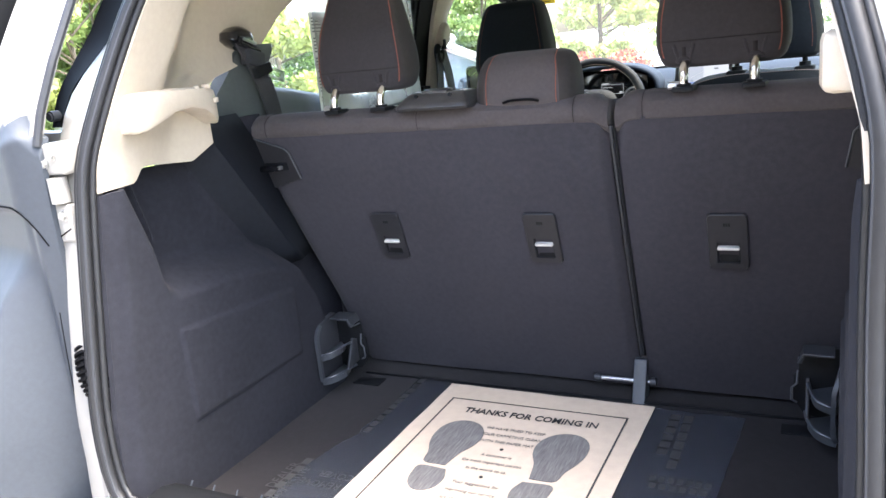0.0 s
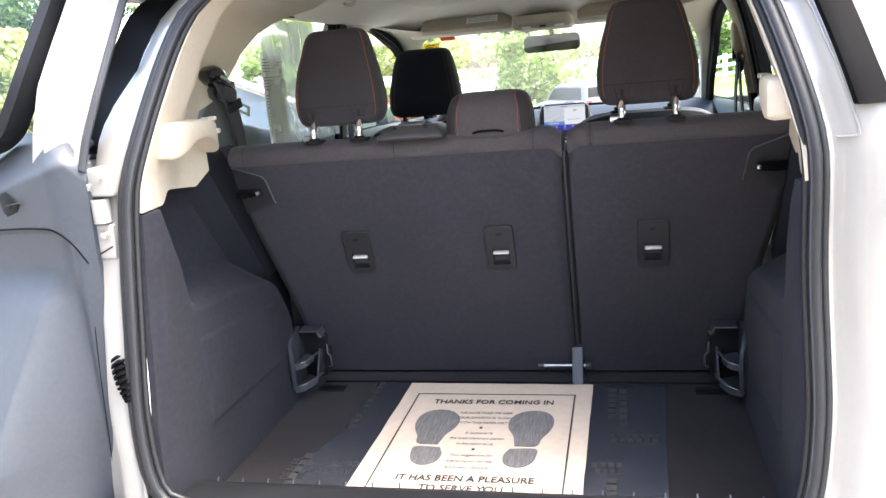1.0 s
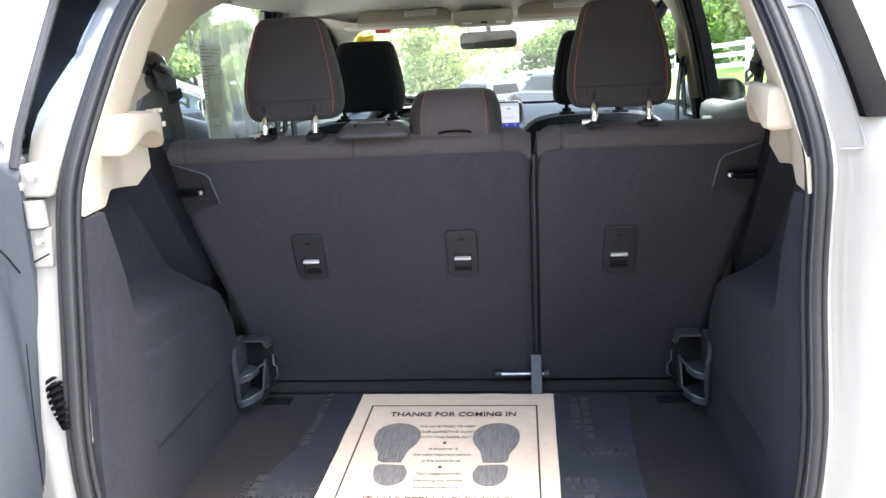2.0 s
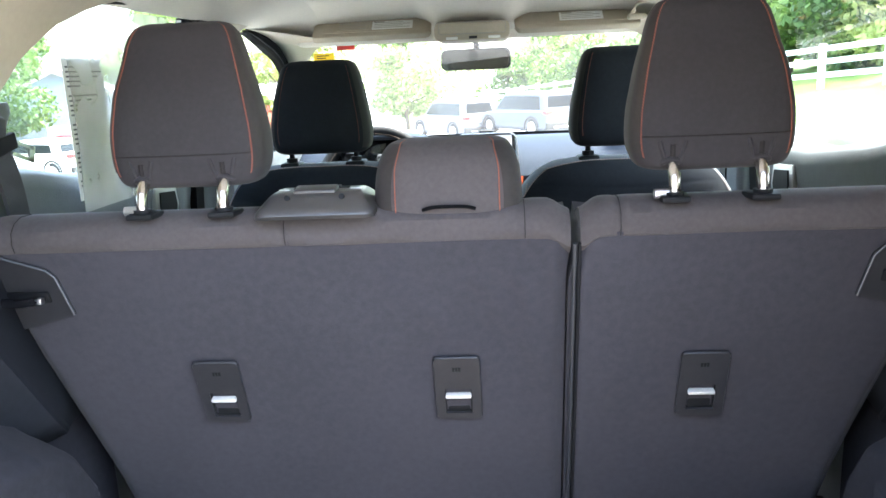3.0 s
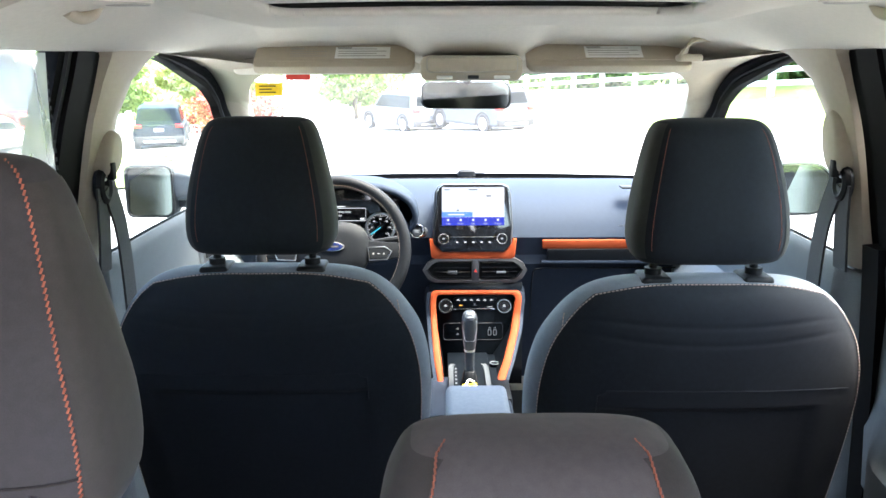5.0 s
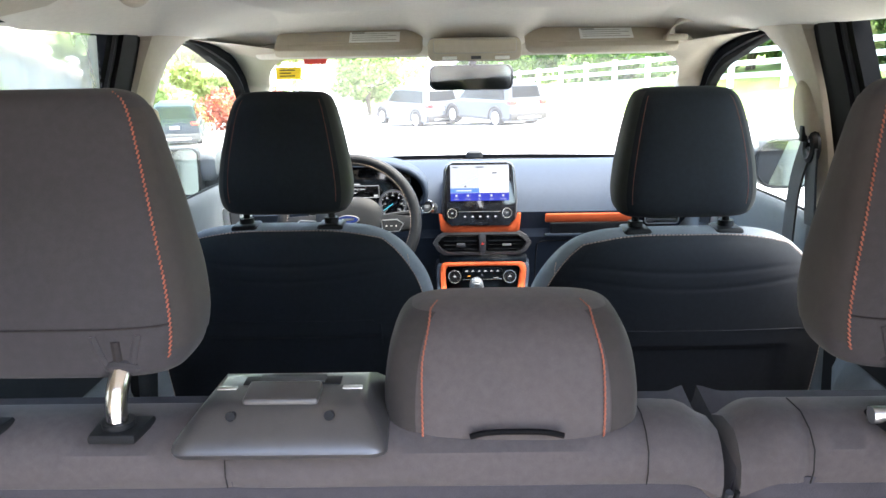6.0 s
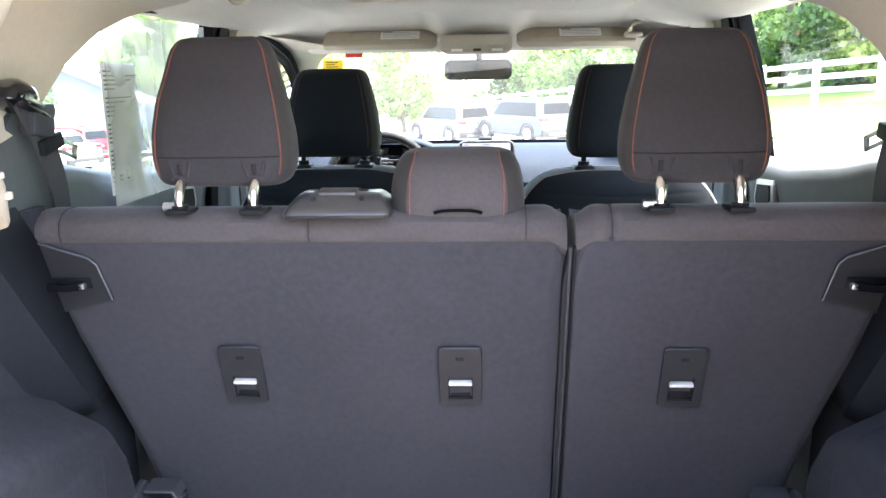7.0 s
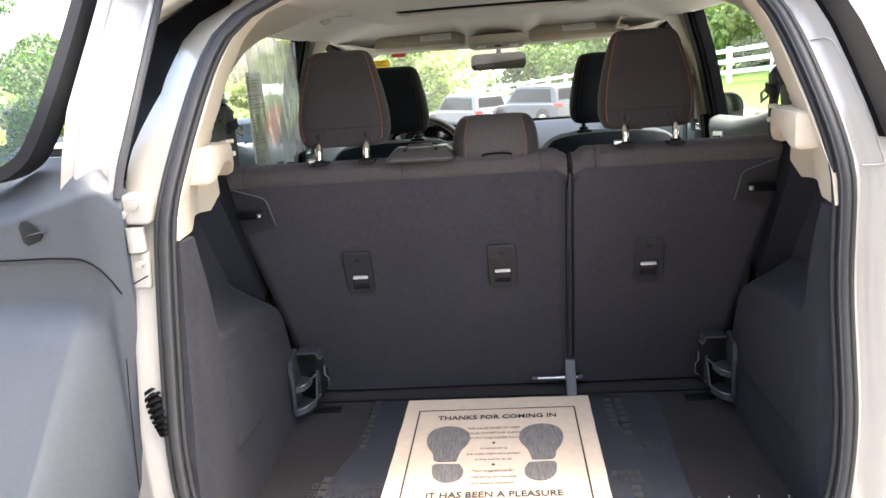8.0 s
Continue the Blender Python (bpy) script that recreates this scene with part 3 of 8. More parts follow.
for s, n in ((-1, "west"), (1, "east")):
    def trim_point(y, v):
        z = 0.600 + (follow([(-0.585, 1.153), (-0.47, 1.156), (-0.455, 1.172), (-0.29, 1.166), (-0.17, 1.188), (0.0, 1.22)], y) - 0.600) * v
        rear = follow(OPEN_Y, z) + 0.004 + (0.030 * east_shift(z) if s > 0 else 0.0)
        ahead = 0.15 - 0.19 * step(0.90, 1.08, z)
        y = ahead - (0.15 - y) * (ahead - rear) / 0.735
        return (s * (side_x(y, z) + 0.010 * step(rear + 0.04, rear, y)), y, z)

    bm = sheet(trim_point, span(-0.585, 0.15, 190), span(0, 1, 140), (s * 0.012, 0, 0))
    structure("wheel_arch_trim_" + n, bm, SIDE_CARPET, "dark grey felt-covered wheel arch side trim panel", "side trim")
    # dark pillar plastic ahead of the recess
    rows = []
    for z in span(0.90, 1.23, 12):
        y0, yr = -0.085 - 0.77 * (z - 0.90), -0.008 - 0.72 * (z - 0.90)
        rows.append([(s * 0.602, y0 - 0.01, z), (s * 0.588, y0, z), (s * 0.562, yr - 0.012, z), (s * 0.556, yr - 0.003, z), (s * 0.558, yr + 0.006, z), (s * 0.564, yr + 0.018, z), (s * 0.580, yr + 0.13, z)])
    ob = structure("pillar_trim_" + n, loft(rows, cap=False, closed=False), PILLAR_DARK, "dark plastic pillar trim beside rear seat", "pillar trim")
    ob.modifiers.new("thick", "SOLIDIFY").thickness = 0.003


# ---- beige rear pillar trims with the parcel shelf ledges ----
SIDE_IN = [(1.14, 0.540), (1.255, 0.545), (1.30, 0.600), (1.35, 0.622), (1.42, 0.610), (1.47, 0.59), (1.51, 0.562), (1.535, 0.515), (1.556, 0.44)]
WIN_REAR = [(1.15, -0.232), (1.265, -0.225), (1.30, -0.14), (1.325, -0.02), (1.345, 0.035), (1.385, 0.080), (1.42, 0.118), (1.465, 0.185), (1.496, 0.262), (1.512, 0.335), (1.53, 0.41), (1.556, 0.38)]


def pillar_point(u, z):
    y_open = follow(OPEN_Y, z) + 0.004
    y_win = follow(WIN_REAR, z)
    y = y_open + (y_win - y_open) * u
    low = 1 - step(1.22, 1.30, z)
    d = y - y_open
    w = step(0.085, 0.20, d) * low + (1 - low) * min(1.0, max(0.0, (d - 0.108) / 0.15)) ** 0.85
    x = (follow(OPEN_Z, z) - 0.018 + 0.014 * min(1.0, d / 0.108)) * (1 - w) + follow(SIDE_IN, z) * w
    return x, y


def pillar_low(u):
    return follow([(0.0, 1.157), (0.27, 1.157), (0.33, 1.178), (0.40, 1.178), (0.80, 1.165), (1.0, 1.188)], u)


for s, n in ((-1, "west"), (1, "east")):
    us, vs = span(0, 1, 44), span(0, 1, 30)

    def place(u, v):
        z = pillar_low(u) + (1.556 - pillar_low(u)) * v
        x, y = pillar_point(u, z)
        return (s * x, y, z)

    ob = structure("rear_pillar_" + n, sheet(place, us, vs, (s * 0.010, 0, 0.002)), BEIGE, "glossy beige plastic rear pillar trim", "pillar trim")
    ledge = thing("shelf_ledge", (s * 0.52, -0.34, 1.22), "beige plastic parcel shelf ledge moulded on rear pillar", "shelf ledge", "parcel shelf ledges", kind="structure")
    rows = []
    for y, xin, zt, zb in ((-0.472, 0.520, 1.288, 1.244), (-0.470, 0.478, 1.292, 1.238), (-0.462, 0.468, 1.295, 1.235), (-0.445, 0.465, 1.296, 1.236), (-0.41, 0.467, 1.296, 1.246), (-0.37, 0.472, 1.295, 1.258), (-0.33, 0.478, 1.294, 1.260), (-0.29, 0.486, 1.292, 1.252), (-0.265, 0.494, 1.290, 1.240), (-0.248, 0.502, 1.286, 1.228), (-0.238, 0.512, 1.278, 1.224), (-0.234, 0.530, 1.270, 1.226)):
        rows.append([(s * 0.60, y, zt + 0.003), (s * (xin + 0.009), y, zt), (s * (xin + 0.002), y, zt - 0.003), (s * xin, y, zt - 0.010), (s * xin, y, zb + 0.008), (s * (xin + 0.003), y, zb + 0.002), (s * (xin + 0.010), y, zb), (s * 0.60, y, zb + 0.004)])
    part("ledge", loft(rows), BEIGE, ledge)
    for y in (-0.305, -0.278):
        part("peg", box(s * 0.484, s * 0.500, y - 0.004, y + 0.004, 1.288, 1.2955, 0.002), BEIGE, ledge)
    part("hook", box(s * 0.500, s * 0.491, -0.262, -0.252, 1.262, 1.271, 0.002), BEIGE, ledge)


# ---- headliner ----
def roof_z(x, y):
    z = 1.568 - 0.008 * (abs(x) / 0.45) ** 2 - 0.045 * step(0.47, 0.62, abs(x)) * (1 - step(0.36, 0.46, y))
    z += 0.030 * step(0.43, 0.52, abs(x)) * step(0.42, 0.52, y)
    z -= 0.060 * step(1.10, 1.44, y) + 0.010 * step(-0.30, -0.50, y)
    z -= 0.018 * step(0.52, 0.76, y) * (1 - step(0.33, 0.42, abs(x))) * (1 - step(0.95, 1.15, y))
    z -= 0.030 * (1 - step(0.10, 0.16, abs(x - 0.01))) * step(1.05, 1.20, y)
    return z


SLOT = (0.595, 0.690, 0.276)
head = bmesh.new()
ys = span(-0.372, 0.595, 26) + span(0.615, 0.69, 4) + span(0.71, 1.42, 30)
xs = span(-0.60, -0.276, 22) + span(-0.254, 0.254, 25) + span(0.276, 0.60, 22)
grid = [[head.verts.new((x, y, roof_z(x, y))) for y in ys] for x in xs]
for i in range(len(xs) - 1):
    for j in range(len(ys) - 1):
        mx, my = (xs[i] + xs[i + 1]) / 2, (ys[j] + ys[j + 1]) / 2
        if SLOT[0] < my < SLOT[1] and abs(mx) < SLOT[2]:
            continue
        head.faces.new((grid[i][j], grid[i + 1][j], grid[i + 1][j + 1], grid[i][j + 1]))
for sx in (-1, 1):
    corner = head.verts.new((sx * 0.276, SLOT[1], roof_z(0.276, SLOT[1])))
    arc = []
    for k in range(9):
        a = radians(90 * k / 8)
        x, y = sx * (0.236 + 0.040 * math.cos(a)), 0.655 + 0.035 * math.sin(a)
        arc.append(head.verts.new((x, y, roof_z(x, y))))
    for p, q in zip(arc, arc[1:]):
        head.faces.new((corner, p, q) if sx > 0 else (corner, q, p))
ob = structure("ceiling", head, LINER, "beige cloth headliner with sunroof opening", "headliner")
ob.modifiers.new("thick", "SOLIDIFY").thickness = -0.010
sunroof = thing("sunroof", (0, 0.64, 1.585), "closed sunroof with black frame edge", "sunroof", kind="structure")
part("frame", merge(box(-0.286, 0.286, 0.692, 0.704, 1.555, 1.63), box(-0.286, 0.286, 0.585, 0.592, 1.578, 1.63), box(-0.290, -0.278, 0.585, 0.70, 1.570, 1.63), box(0.278, 0.290, 0.585, 0.70, 1.570, 1.63)), GLOSS, sunroof)
part("glass", box(-0.288, 0.288, 0.585, 0.70, 1.622, 1.626), GLOSS, sunroof, "dark sunroof glass")

# ---- doors, pillars and windows ----
def side_frame(points, n, w, h, s):
    return tube([(s * x, y, z) for x, y, z in curve(points, n)], 0, flat=(w, h))


for s, n in ((-1, "west"), (1, "east")):
    # rear door: inner panel, outer skin, window frame and glass
    rear = thing("door_rear_" + n, (s * 0.66, 0.35, 0.45), "grey plastic rear door panel with black window frame", "car door", kind="structure")
    rows = []
    for y in span(-0.10, 0.795, 24):
        top = follow([(-0.10, 1.285), (0.127, 1.260), (0.24, 1.237), (0.48, 1.204), (0.83, 1.196)], y)
        bulge = 0.018 * step(-0.05, 0.2, y) * (1 - step(0.60, 0.72, y)) - 0.052 * step(0.66, 0.79, y)
        back = 0.026 * step(0.66, 0.79, y)
        rows.append([(s * 0.80, y, 0.42), (s * (0.655 + back), y, 0.42), (s * (0.650 + back), y, 0.75), (s * (0.600 - bulge), y, 0.80), (s * (0.596 - bulge), y, 0.90), (s * (0.628 + back), y, 0.95), (s * (0.632 + back), y, top - 0.10), (s * (0.622 + back), y, top - 0.03), (s * (0.625 + back), y, top - 0.010), (s * (0.636 + back), y, top), (s * 0.668, y, top + 0.004), (s * 0.80, y, top - 0.02)])
    part("panel", loft(rows), DOOR_PLASTIC, rear)
    part("outer_skin", box(s * 0.80, s * 0.83, -0.10, 0.84, 0.40, 1.20, 0.008), WHITE_PAINT, rear)
    part("door_insert", prism([(0.12, 0.955), (0.14, 1.075), (0.20, 1.092), (0.48, 1.078), (0.50, 1.066), (0.66, 1.062), (0.67, 0.955)], "x", s * 0.640, s * 0.6235, 0.004), BLACK_FABRIC, rear, "black fabric door insert")
    part("insert_stitching", dashes([(s * 0.622, y, follow([(0.20, 1.086), (0.48, 1.072), (0.66, 1.056)], y)) for y in span(0.20, 0.655, 18)], 0.004, 0.002, 0.0008), STITCH, rear, "orange stitching")
    bez = part("handle_bezel", prism([(0.52, 1.172), (0.62, 1.164), (0.63, 1.125), (0.615, 1.088), (0.54, 1.092), (0.515, 1.13)], "x", s * 0.632, s * 0.618, 0.003), SATIN, rear, "silver door handle surround")
    part("pull_handle", prism([(0.535, 1.160), (0.608, 1.153), (0.614, 1.125), (0.605, 1.101), (0.55, 1.103), (0.53, 1.13)], "x", s * 0.630, s * 0.6155), BLACK, bez, "black handle recess")
    fr = [(0.692, 0.800, 1.12), (0.668, 0.796, 1.25), (0.640, 0.793, 1.38), (0.614, 0.803, 1.48), (0.600, 0.812, 1.545)]
    part("window_frame", side_frame(fr, 30, 0.028, 0.140, s), RUBBER, rear)
    part("top_frame", side_frame([(0.630, 0.06, 1.40), (0.622, 0.12, 1.45), (0.610, 0.25, 1.514), (0.604, 0.50, 1.532), (0.602, 0.80, 1.534)], 30, 0.026, 0.030, s), BLACK, rear)
    part("frame_seal", side_frame([(x - 0.020, y - 0.01, z - 0.004) for x, y, z in fr], 30, 0.014, 0.060, s), RUBBER, rear)
    # Lighter strip stands in for the highlight on the frame's rubber.
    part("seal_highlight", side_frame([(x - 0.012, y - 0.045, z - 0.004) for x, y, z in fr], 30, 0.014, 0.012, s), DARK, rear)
    pts = [(-0.06, 1.21), (0.02, 1.28), (0.10, 1.38), (0.20, 1.46), (0.36, 1.515), (0.60, 1.53), (0.78, 1.53), (0.78, 1.17), (0.30, 1.18)]
    pane_bm = prism(pts, "x", s * 0.640, s * 0.644)
    for v in pane_bm.verts:
        v.co.x += s * 0.17 * (1.48 - v.co.z)
    glass = part("glass", pane_bm, SHADE, rear, "clear window pane", smooth=False)
    glass.visible_shadow = False

    # front door
    front = thing("door_front_" + n, (s * 0.68, 1.50, 0.45), "grey plastic front door panel with black window frame", "car door", kind="structure")
    rows = []
    for y in span(0.86, 2.10, 24):
        top = 1.150 - 0.022 * step(1.1, 2.1, y)
        bulge = 0.03 * step(0.9, 1.1, y) * (1 - step(1.6, 1.9, y))
        rows.append([(s * 0.82, y, 0.42), (s * 0.675, y, 0.42), (s * 0.67, y, 0.75), (s * (0.63 - bulge), y, 0.80), (s * (0.62 - bulge), y, 0.91), (s * 0.66, y, 0.97), (s * 0.665, y, top - 0.08), (s * 0.652, y, top - 0.02), (s * 0.660, y, top), (s * 0.672, y, top - 0.002), (s * 0.686, y, top - 0.07), (s * 0.82, y, top - 0.15)])
    part("sill_seal", tube([(s * 0.665, y, 1.1515 - 0.022 * step(1.1, 2.1, y)) for y in span(0.95, 2.05, 24)], 0.0032, 6), RUBBER, front)
    part("panel", loft(rows), DOOR_PLASTIC, front)
    part("outer_skin", box(s * 0.82, s * 0.85, 0.86, 2.10, 0.40, 0.99, 0.008), WHITE_PAINT, front)
    bez = part("handle_bezel", prism([(1.50, 1.075), (1.62, 1.065), (1.63, 0.985), (1.51, 0.995)], "x", s * 0.668, s * 0.650, 0.003), SATIN, front, "silver door handle surround")
    part("pull_handle", prism([(1.515, 1.062), (1.605, 1.055), (1.612, 0.998), (1.525, 1.006)], "x", s * 0.664, s * 0.6475), BLACK, bez, "black handle recess")
    glass = part("glass", prism([(0.93, 1.11), (0.94, 1.40), (0.98, 1.535), (1.28, 1.53), (1.46, 1.48), (1.82, 1.28), (2.04, 1.15), (2.04, 1.10)], "x", s * 0.662, s * 0.666), CLEAR, front, "clear window pane", smooth=False)
    glass.visible_shadow = False

    # middle pillar: beige upper, grained grey lower
    rows = []
    for z, y0, y1 in ((1.140, 0.862, 0.930), (1.20, 0.866, 0.938), (1.30, 0.870, 0.953), (1.40, 0.876, 0.975), (1.46, 0.878, 1.000), (1.50, 0.880, 1.06), (1.525, 0.86, 1.16)):
        x = follow([(1.14, 0.652), (1.30, 0.630), (1.42, 0.605), (1.50, 0.572), (1.53, 0.55)], z)
        rows.append([(s * (x + 0.05), y0 - 0.005, z), (s * (x + 0.006), y0, z), (s * x, y0 + 0.012, z), (s * (x - 0.004), (y0 + y1) / 2, z), (s * (x + 0.002), y1 - 0.012, z), (s * (x + 0.012), y1, z), (s * (x + 0.06), y1 + 0.004, z)])
    structure("middle_pillar_" + n, loft(rows), BEIGE, "beige plastic middle pillar trim", "pillar trim")
    rows = []
    for z, y0, y1 in ((0.40, 0.795, 1.00), (0.70, 0.812, 0.97), (0.90, 0.820, 0.955), (1.10, 0.828, 0.945), (1.147, 0.832, 0.940)):
        x = follow([(0.4, 0.655), (1.14, 0.645)], z)
        rows.append([(s * (x + 0.06), y0 - 0.01, z), (s * (x + 0.004), y0, z), (s * (x - 0.006), y0 + 0.014, z), (s * (x - 0.006), y1 - 0.014, z), (s * (x + 0.006), y1, z), (s * (x + 0.06), y1 + 0.004, z)])
    structure("lower_pillar_" + n, loft(rows), GRAIN_PLASTIC, "grained grey lower middle pillar trim", "pillar trim")
    part("opening_seal", side_frame([(0.668, 0.770, 0.42), (0.664, 0.790, 0.70), (0.660, 0.800, 0.95), (0.654, 0.809, 1.12), (0.648, 0.812, 1.20)], 24, 0.030, 0.048, s), RUBBER, rear, "black rubber seal down door opening")
    # front pillar: black door seal against the glass, beige cover inwards to the windscreen
    line_d = curve([(0.600, 1.10, 1.507), (0.600, 1.20, 1.504), (0.600, 1.31, 1.495), (0.600, 1.44, 1.470), (0.601, 1.538, 1.421), (0.603, 1.600, 1.366), (0.615, 1.85, 1.235), (0.635, 2.10, 1.11)], 56)
    line_w = curve([(0.420, 1.41, 1.476), (0.465, 1.432, 1.464), (0.505, 1.475, 1.445), (0.530, 1.53, 1.421), (0.548, 1.60, 1.390), (0.560, 1.66, 1.364), (0.590, 1.88, 1.262), (0.620, 2.16, 1.13)], 56)
    shift = Vector((0.004, -0.04, 0)) if s > 0 else Vector((-0.007, 0.026, 0))
    line_d, line_w = ([p + shift for p in line] for line in (line_d, line_w))
    black, cover, bead = [], [], []
    for i, (d, w) in enumerate(zip(line_d, line_w)):
        run = (line_d[min(i + 1, 55)] - line_d[max(i - 1, 0)]).normalized()
        side = Vector((0, run.z, -run.y)) * 0.041 * (0.2 + 0.8 * step(0, 22, i))
        g = d + side + Vector((0.006, 0, 0))
        up = Vector((0, 0.006, 0.010))
        a, ditch, b = d + side * 0.74 + Vector((0.002, 0, 0)), d + side * 0.54 + Vector((0.012, 0, 0)), d + side * 0.30 + Vector((-0.004, 0, 0))
        bead.append(d + side * 0.55 + Vector((0.006, 0, 0)))
        black.append([(s * p.x, p.y, p.z) for p in (g + Vector((0.02, 0, 0)), g, g.lerp(a, 0.7), a, ditch, b, d + side * 0.12 + Vector((-0.004, 0, 0)), d + Vector((-0.001, 0, 0)), d + Vector((0.02, 0, 0)) + up)])
        m1, m2 = d.lerp(w, 0.30) + Vector((-0.016, -0.006, 0)), d.lerp(w, 0.75) + Vector((-0.010, -0.008, 0))
        cover.append([(s * p.x, p.y, p.z) for p in (d + Vector((0.012, 0, 0)) + up, d, m1, m2, w, w + Vector((0, 0.012, 0.012)))])
    part("door_seal", loft(black, cap=False, closed=False), RUBBER, front, angle=60)
    # Subtle highlight between the seal's two ridges, drawn as a lighter tube.
    part("seal_gleam", tube([(s * p.x, p.y, p.z) for p in bead], 0.0022, 6), DARK, front, "grey bead for highlight along door seal")
    structure("front_pillar_" + n, loft(cover, cap=False, closed=False), BEIGE, "beige plastic front pillar cover", "pillar trim")
    rows = []
    for y in span(0.33, 1.41, 46):
        zd = follow([(1.10, 1.507), (1.20, 1.504), (1.31, 1.495), (1.44, 1.470)], y - shift.y)
        za, zb = roof_z(0.40, y) + 0.002, zd
        arc = []
        for k in range(9):
            f = k / 8
            g = f * f * (3 - 2 * f)
            rail = za + (min(zb, za - 0.002) - za) * g - 0.0035 * math.sin(f * math.pi)
            flush = roof_z(0.40 + 0.195 * f, y) - 0.001
            arc.append((s * (0.40 + 0.195 * f), y, flush + (rail - flush) * step(0.33, 0.48, y)))
        rows.append(arc + [(s * 0.604, y, zb + 0.003), (s * 0.614, y, zb + 0.03)])
    structure("roof_rail_" + n, loft(rows, cap=False, closed=False), LINER, "beige headliner edge over the doors", "headliner")

# windscreen
ws = loft([[(-0.60, 1.40, 1.475), (0.60, 1.40, 1.475)], [(-0.68, 2.38, 1.06), (0.68, 2.38, 1.06)]], cap=False, closed=False)
windscreen = structure("window_windscreen", ws, VEILED, "clear raked windscreen glass", "windscreen", smooth=False)
structure("windscreen_header", box(-0.52, 0.52, 1.385, 1.452, 1.462, 1.515, 0.014, 3), LINER, "beige roof edge above windscreen", "headliner")
structure("scuttle", prism([(2.30, 0.3), (2.30, 1.085), (2.36, 1.075), (2.42, 1.05), (3.2, 0.98), (3.35, 0.80), (3.35, 0.3)], "x", -0.78, 0.78, 0.01), WHITE_PAINT, "white bonnet ahead of windscreen", "car bonnet")
wiper = thing("wiper", (0.06, 2.40, 1.06), "black plastic windscreen wiper blade", "wiper")
part("blade", tube([(-0.62, 2.39, 1.075), (0.03, 2.36, 1.09), (0.66, 2.39, 1.075)], 0.008, 6), BLACK, wiper)
part("pivot_cap", box(0.0, 0.10, 2.33, 2.38, 1.085, 1.105, 0.006), BLACK, wiper)

# ---- rear seat ----
def back_y(z):
    """The rear seat's back face."""
    return follow([(0.60, 0.118), (0.948, 0.0), (1.178, -0.072)], z)


def half_width(z):
    return follow([(0.60, 0.500), (0.80, 0.525), (0.94, 0.553), (1.08, 0.585), (1.16, 0.600), (1.22, 0.600)], z)


def rear_seat(x0, x1, seams, label):
    """A folding backrest between x0 and x1; an outer side follows the body."""
    seat = thing("folding_bench", ((x0 + x1) / 2, 0.10, 0.615), label, "rear seat", "split rear bench")
    zs = span(0.622, 1.178, 50)

    def edges(z):
        h = half_width(z)
        spread = step(1.10, 1.175, z)
        return (max(x0 + (0.013 * spread if x0 > 0 else 0.0), -h), min(x1 + (0.004 * spread if x1 < 0.3 else 0.0), h))

    def face(u, z):
        a, b = edges(z)
        x = a + (b - a) * u
        near = min(x - a, b - x)
        y = back_y(z) + 0.012 * (1 - step(0, 0.022, near)) ** 2
        y += 0.0022 * noise.noise((x * 5.0, z * 6.0, 1.7)) + 0.0012 * noise.noise((x * 13.0, z * 11.0, 4.2))
        if x1 < 0.3:
            for at, lean, amp, top in ((0.085, 0.16, 0.006, 1.15), (0.030, 0.55, 0.0035, 1.13), (-0.06, 0.9, 0.002, 1.10)):
                y -= amp * math.exp(-((x - at - (top - z) * lean) / 0.014) ** 2) * step(0.92, 1.08, z) * (1 - step(1.11, 1.145, z)) * step(0, 0.02, near)
        return (x, y, z)

    part("back_cover", sheet(face, span(0, 1, 110), zs, (0, 0.10, 0.02)), SEATBACK, seat, "dark carpet-covered seat back")
    # fabric band folding over the top edge
    prof = [(-0.0728, 1.174), (-0.0760, 1.185), (-0.0742, 1.200), (-0.064, 1.2105), (-0.048, 1.2165), (-0.024, 1.2155), (0.004, 1.203), (0.026, 1.172), (0.040, 1.10)]
    a, b = edges(1.20)

    def band(u, k):
        x = a + (b - a) * u
        near = min(x - a, b - x)
        y, z = prof[k]
        drop = 0.014 * (1 - step(0, 0.035, near)) ** 2
        puff = 0.0025 * noise.noise((x * 9, k * 0.5, 3.1))
        for sx in seams:
            puff += 0.004 * math.exp(-((x - sx) / 0.005) ** 2)
        return (x, y + puff + (0.006 * (1 - step(0, 0.025, near)) if k < 4 else 0), z - drop - puff * 0.4)

    part("top_band", loft([[band(u, k) for k in range(len(prof))] for u in span(0, 1, 90)]), FABRIC, seat, "charcoal fabric band along top edge")
    for sx in seams:
        part("seam", tube([(sx, y - 0.0008, z) for y, z in prof[:6]], 0.0005, 5), SEAM, seat)
    part("cushion", box(x0 if x0 > -0.5 else -0.52, x1 if x1 < 0.5 else 0.52, 0.24, 0.66, 0.60, 0.78, 0.05, 3), FABRIC, seat)
    part("front_pad", turned(box((x0 if x0 > -0.5 else -0.56), (x1 if x1 < 0.5 else 0.56), -0.04, 0.06, 0.0, 0.53, 0.03, 3), pose(0, 0.215, 0.64, 18.5)), FABRIC, seat)
    return seat


def rounded(x0, x1, z0, z1, r, n=5):
    """A rectangle's outline with round corners."""
    pts = []
    for cx, cz, a0 in ((x1 - r, z1 - r, 0), (x0 + r, z1 - r, 90), (x0 + r, z0 + r, 180), (x1 - r, z0 + r, 270)):
        pts += [(cx + r * math.cos(radians(a0 + 90 * i / n)), cz + r * math.sin(radians(a0 + 90 * i / n))) for i in range(n + 1)]
    return pts


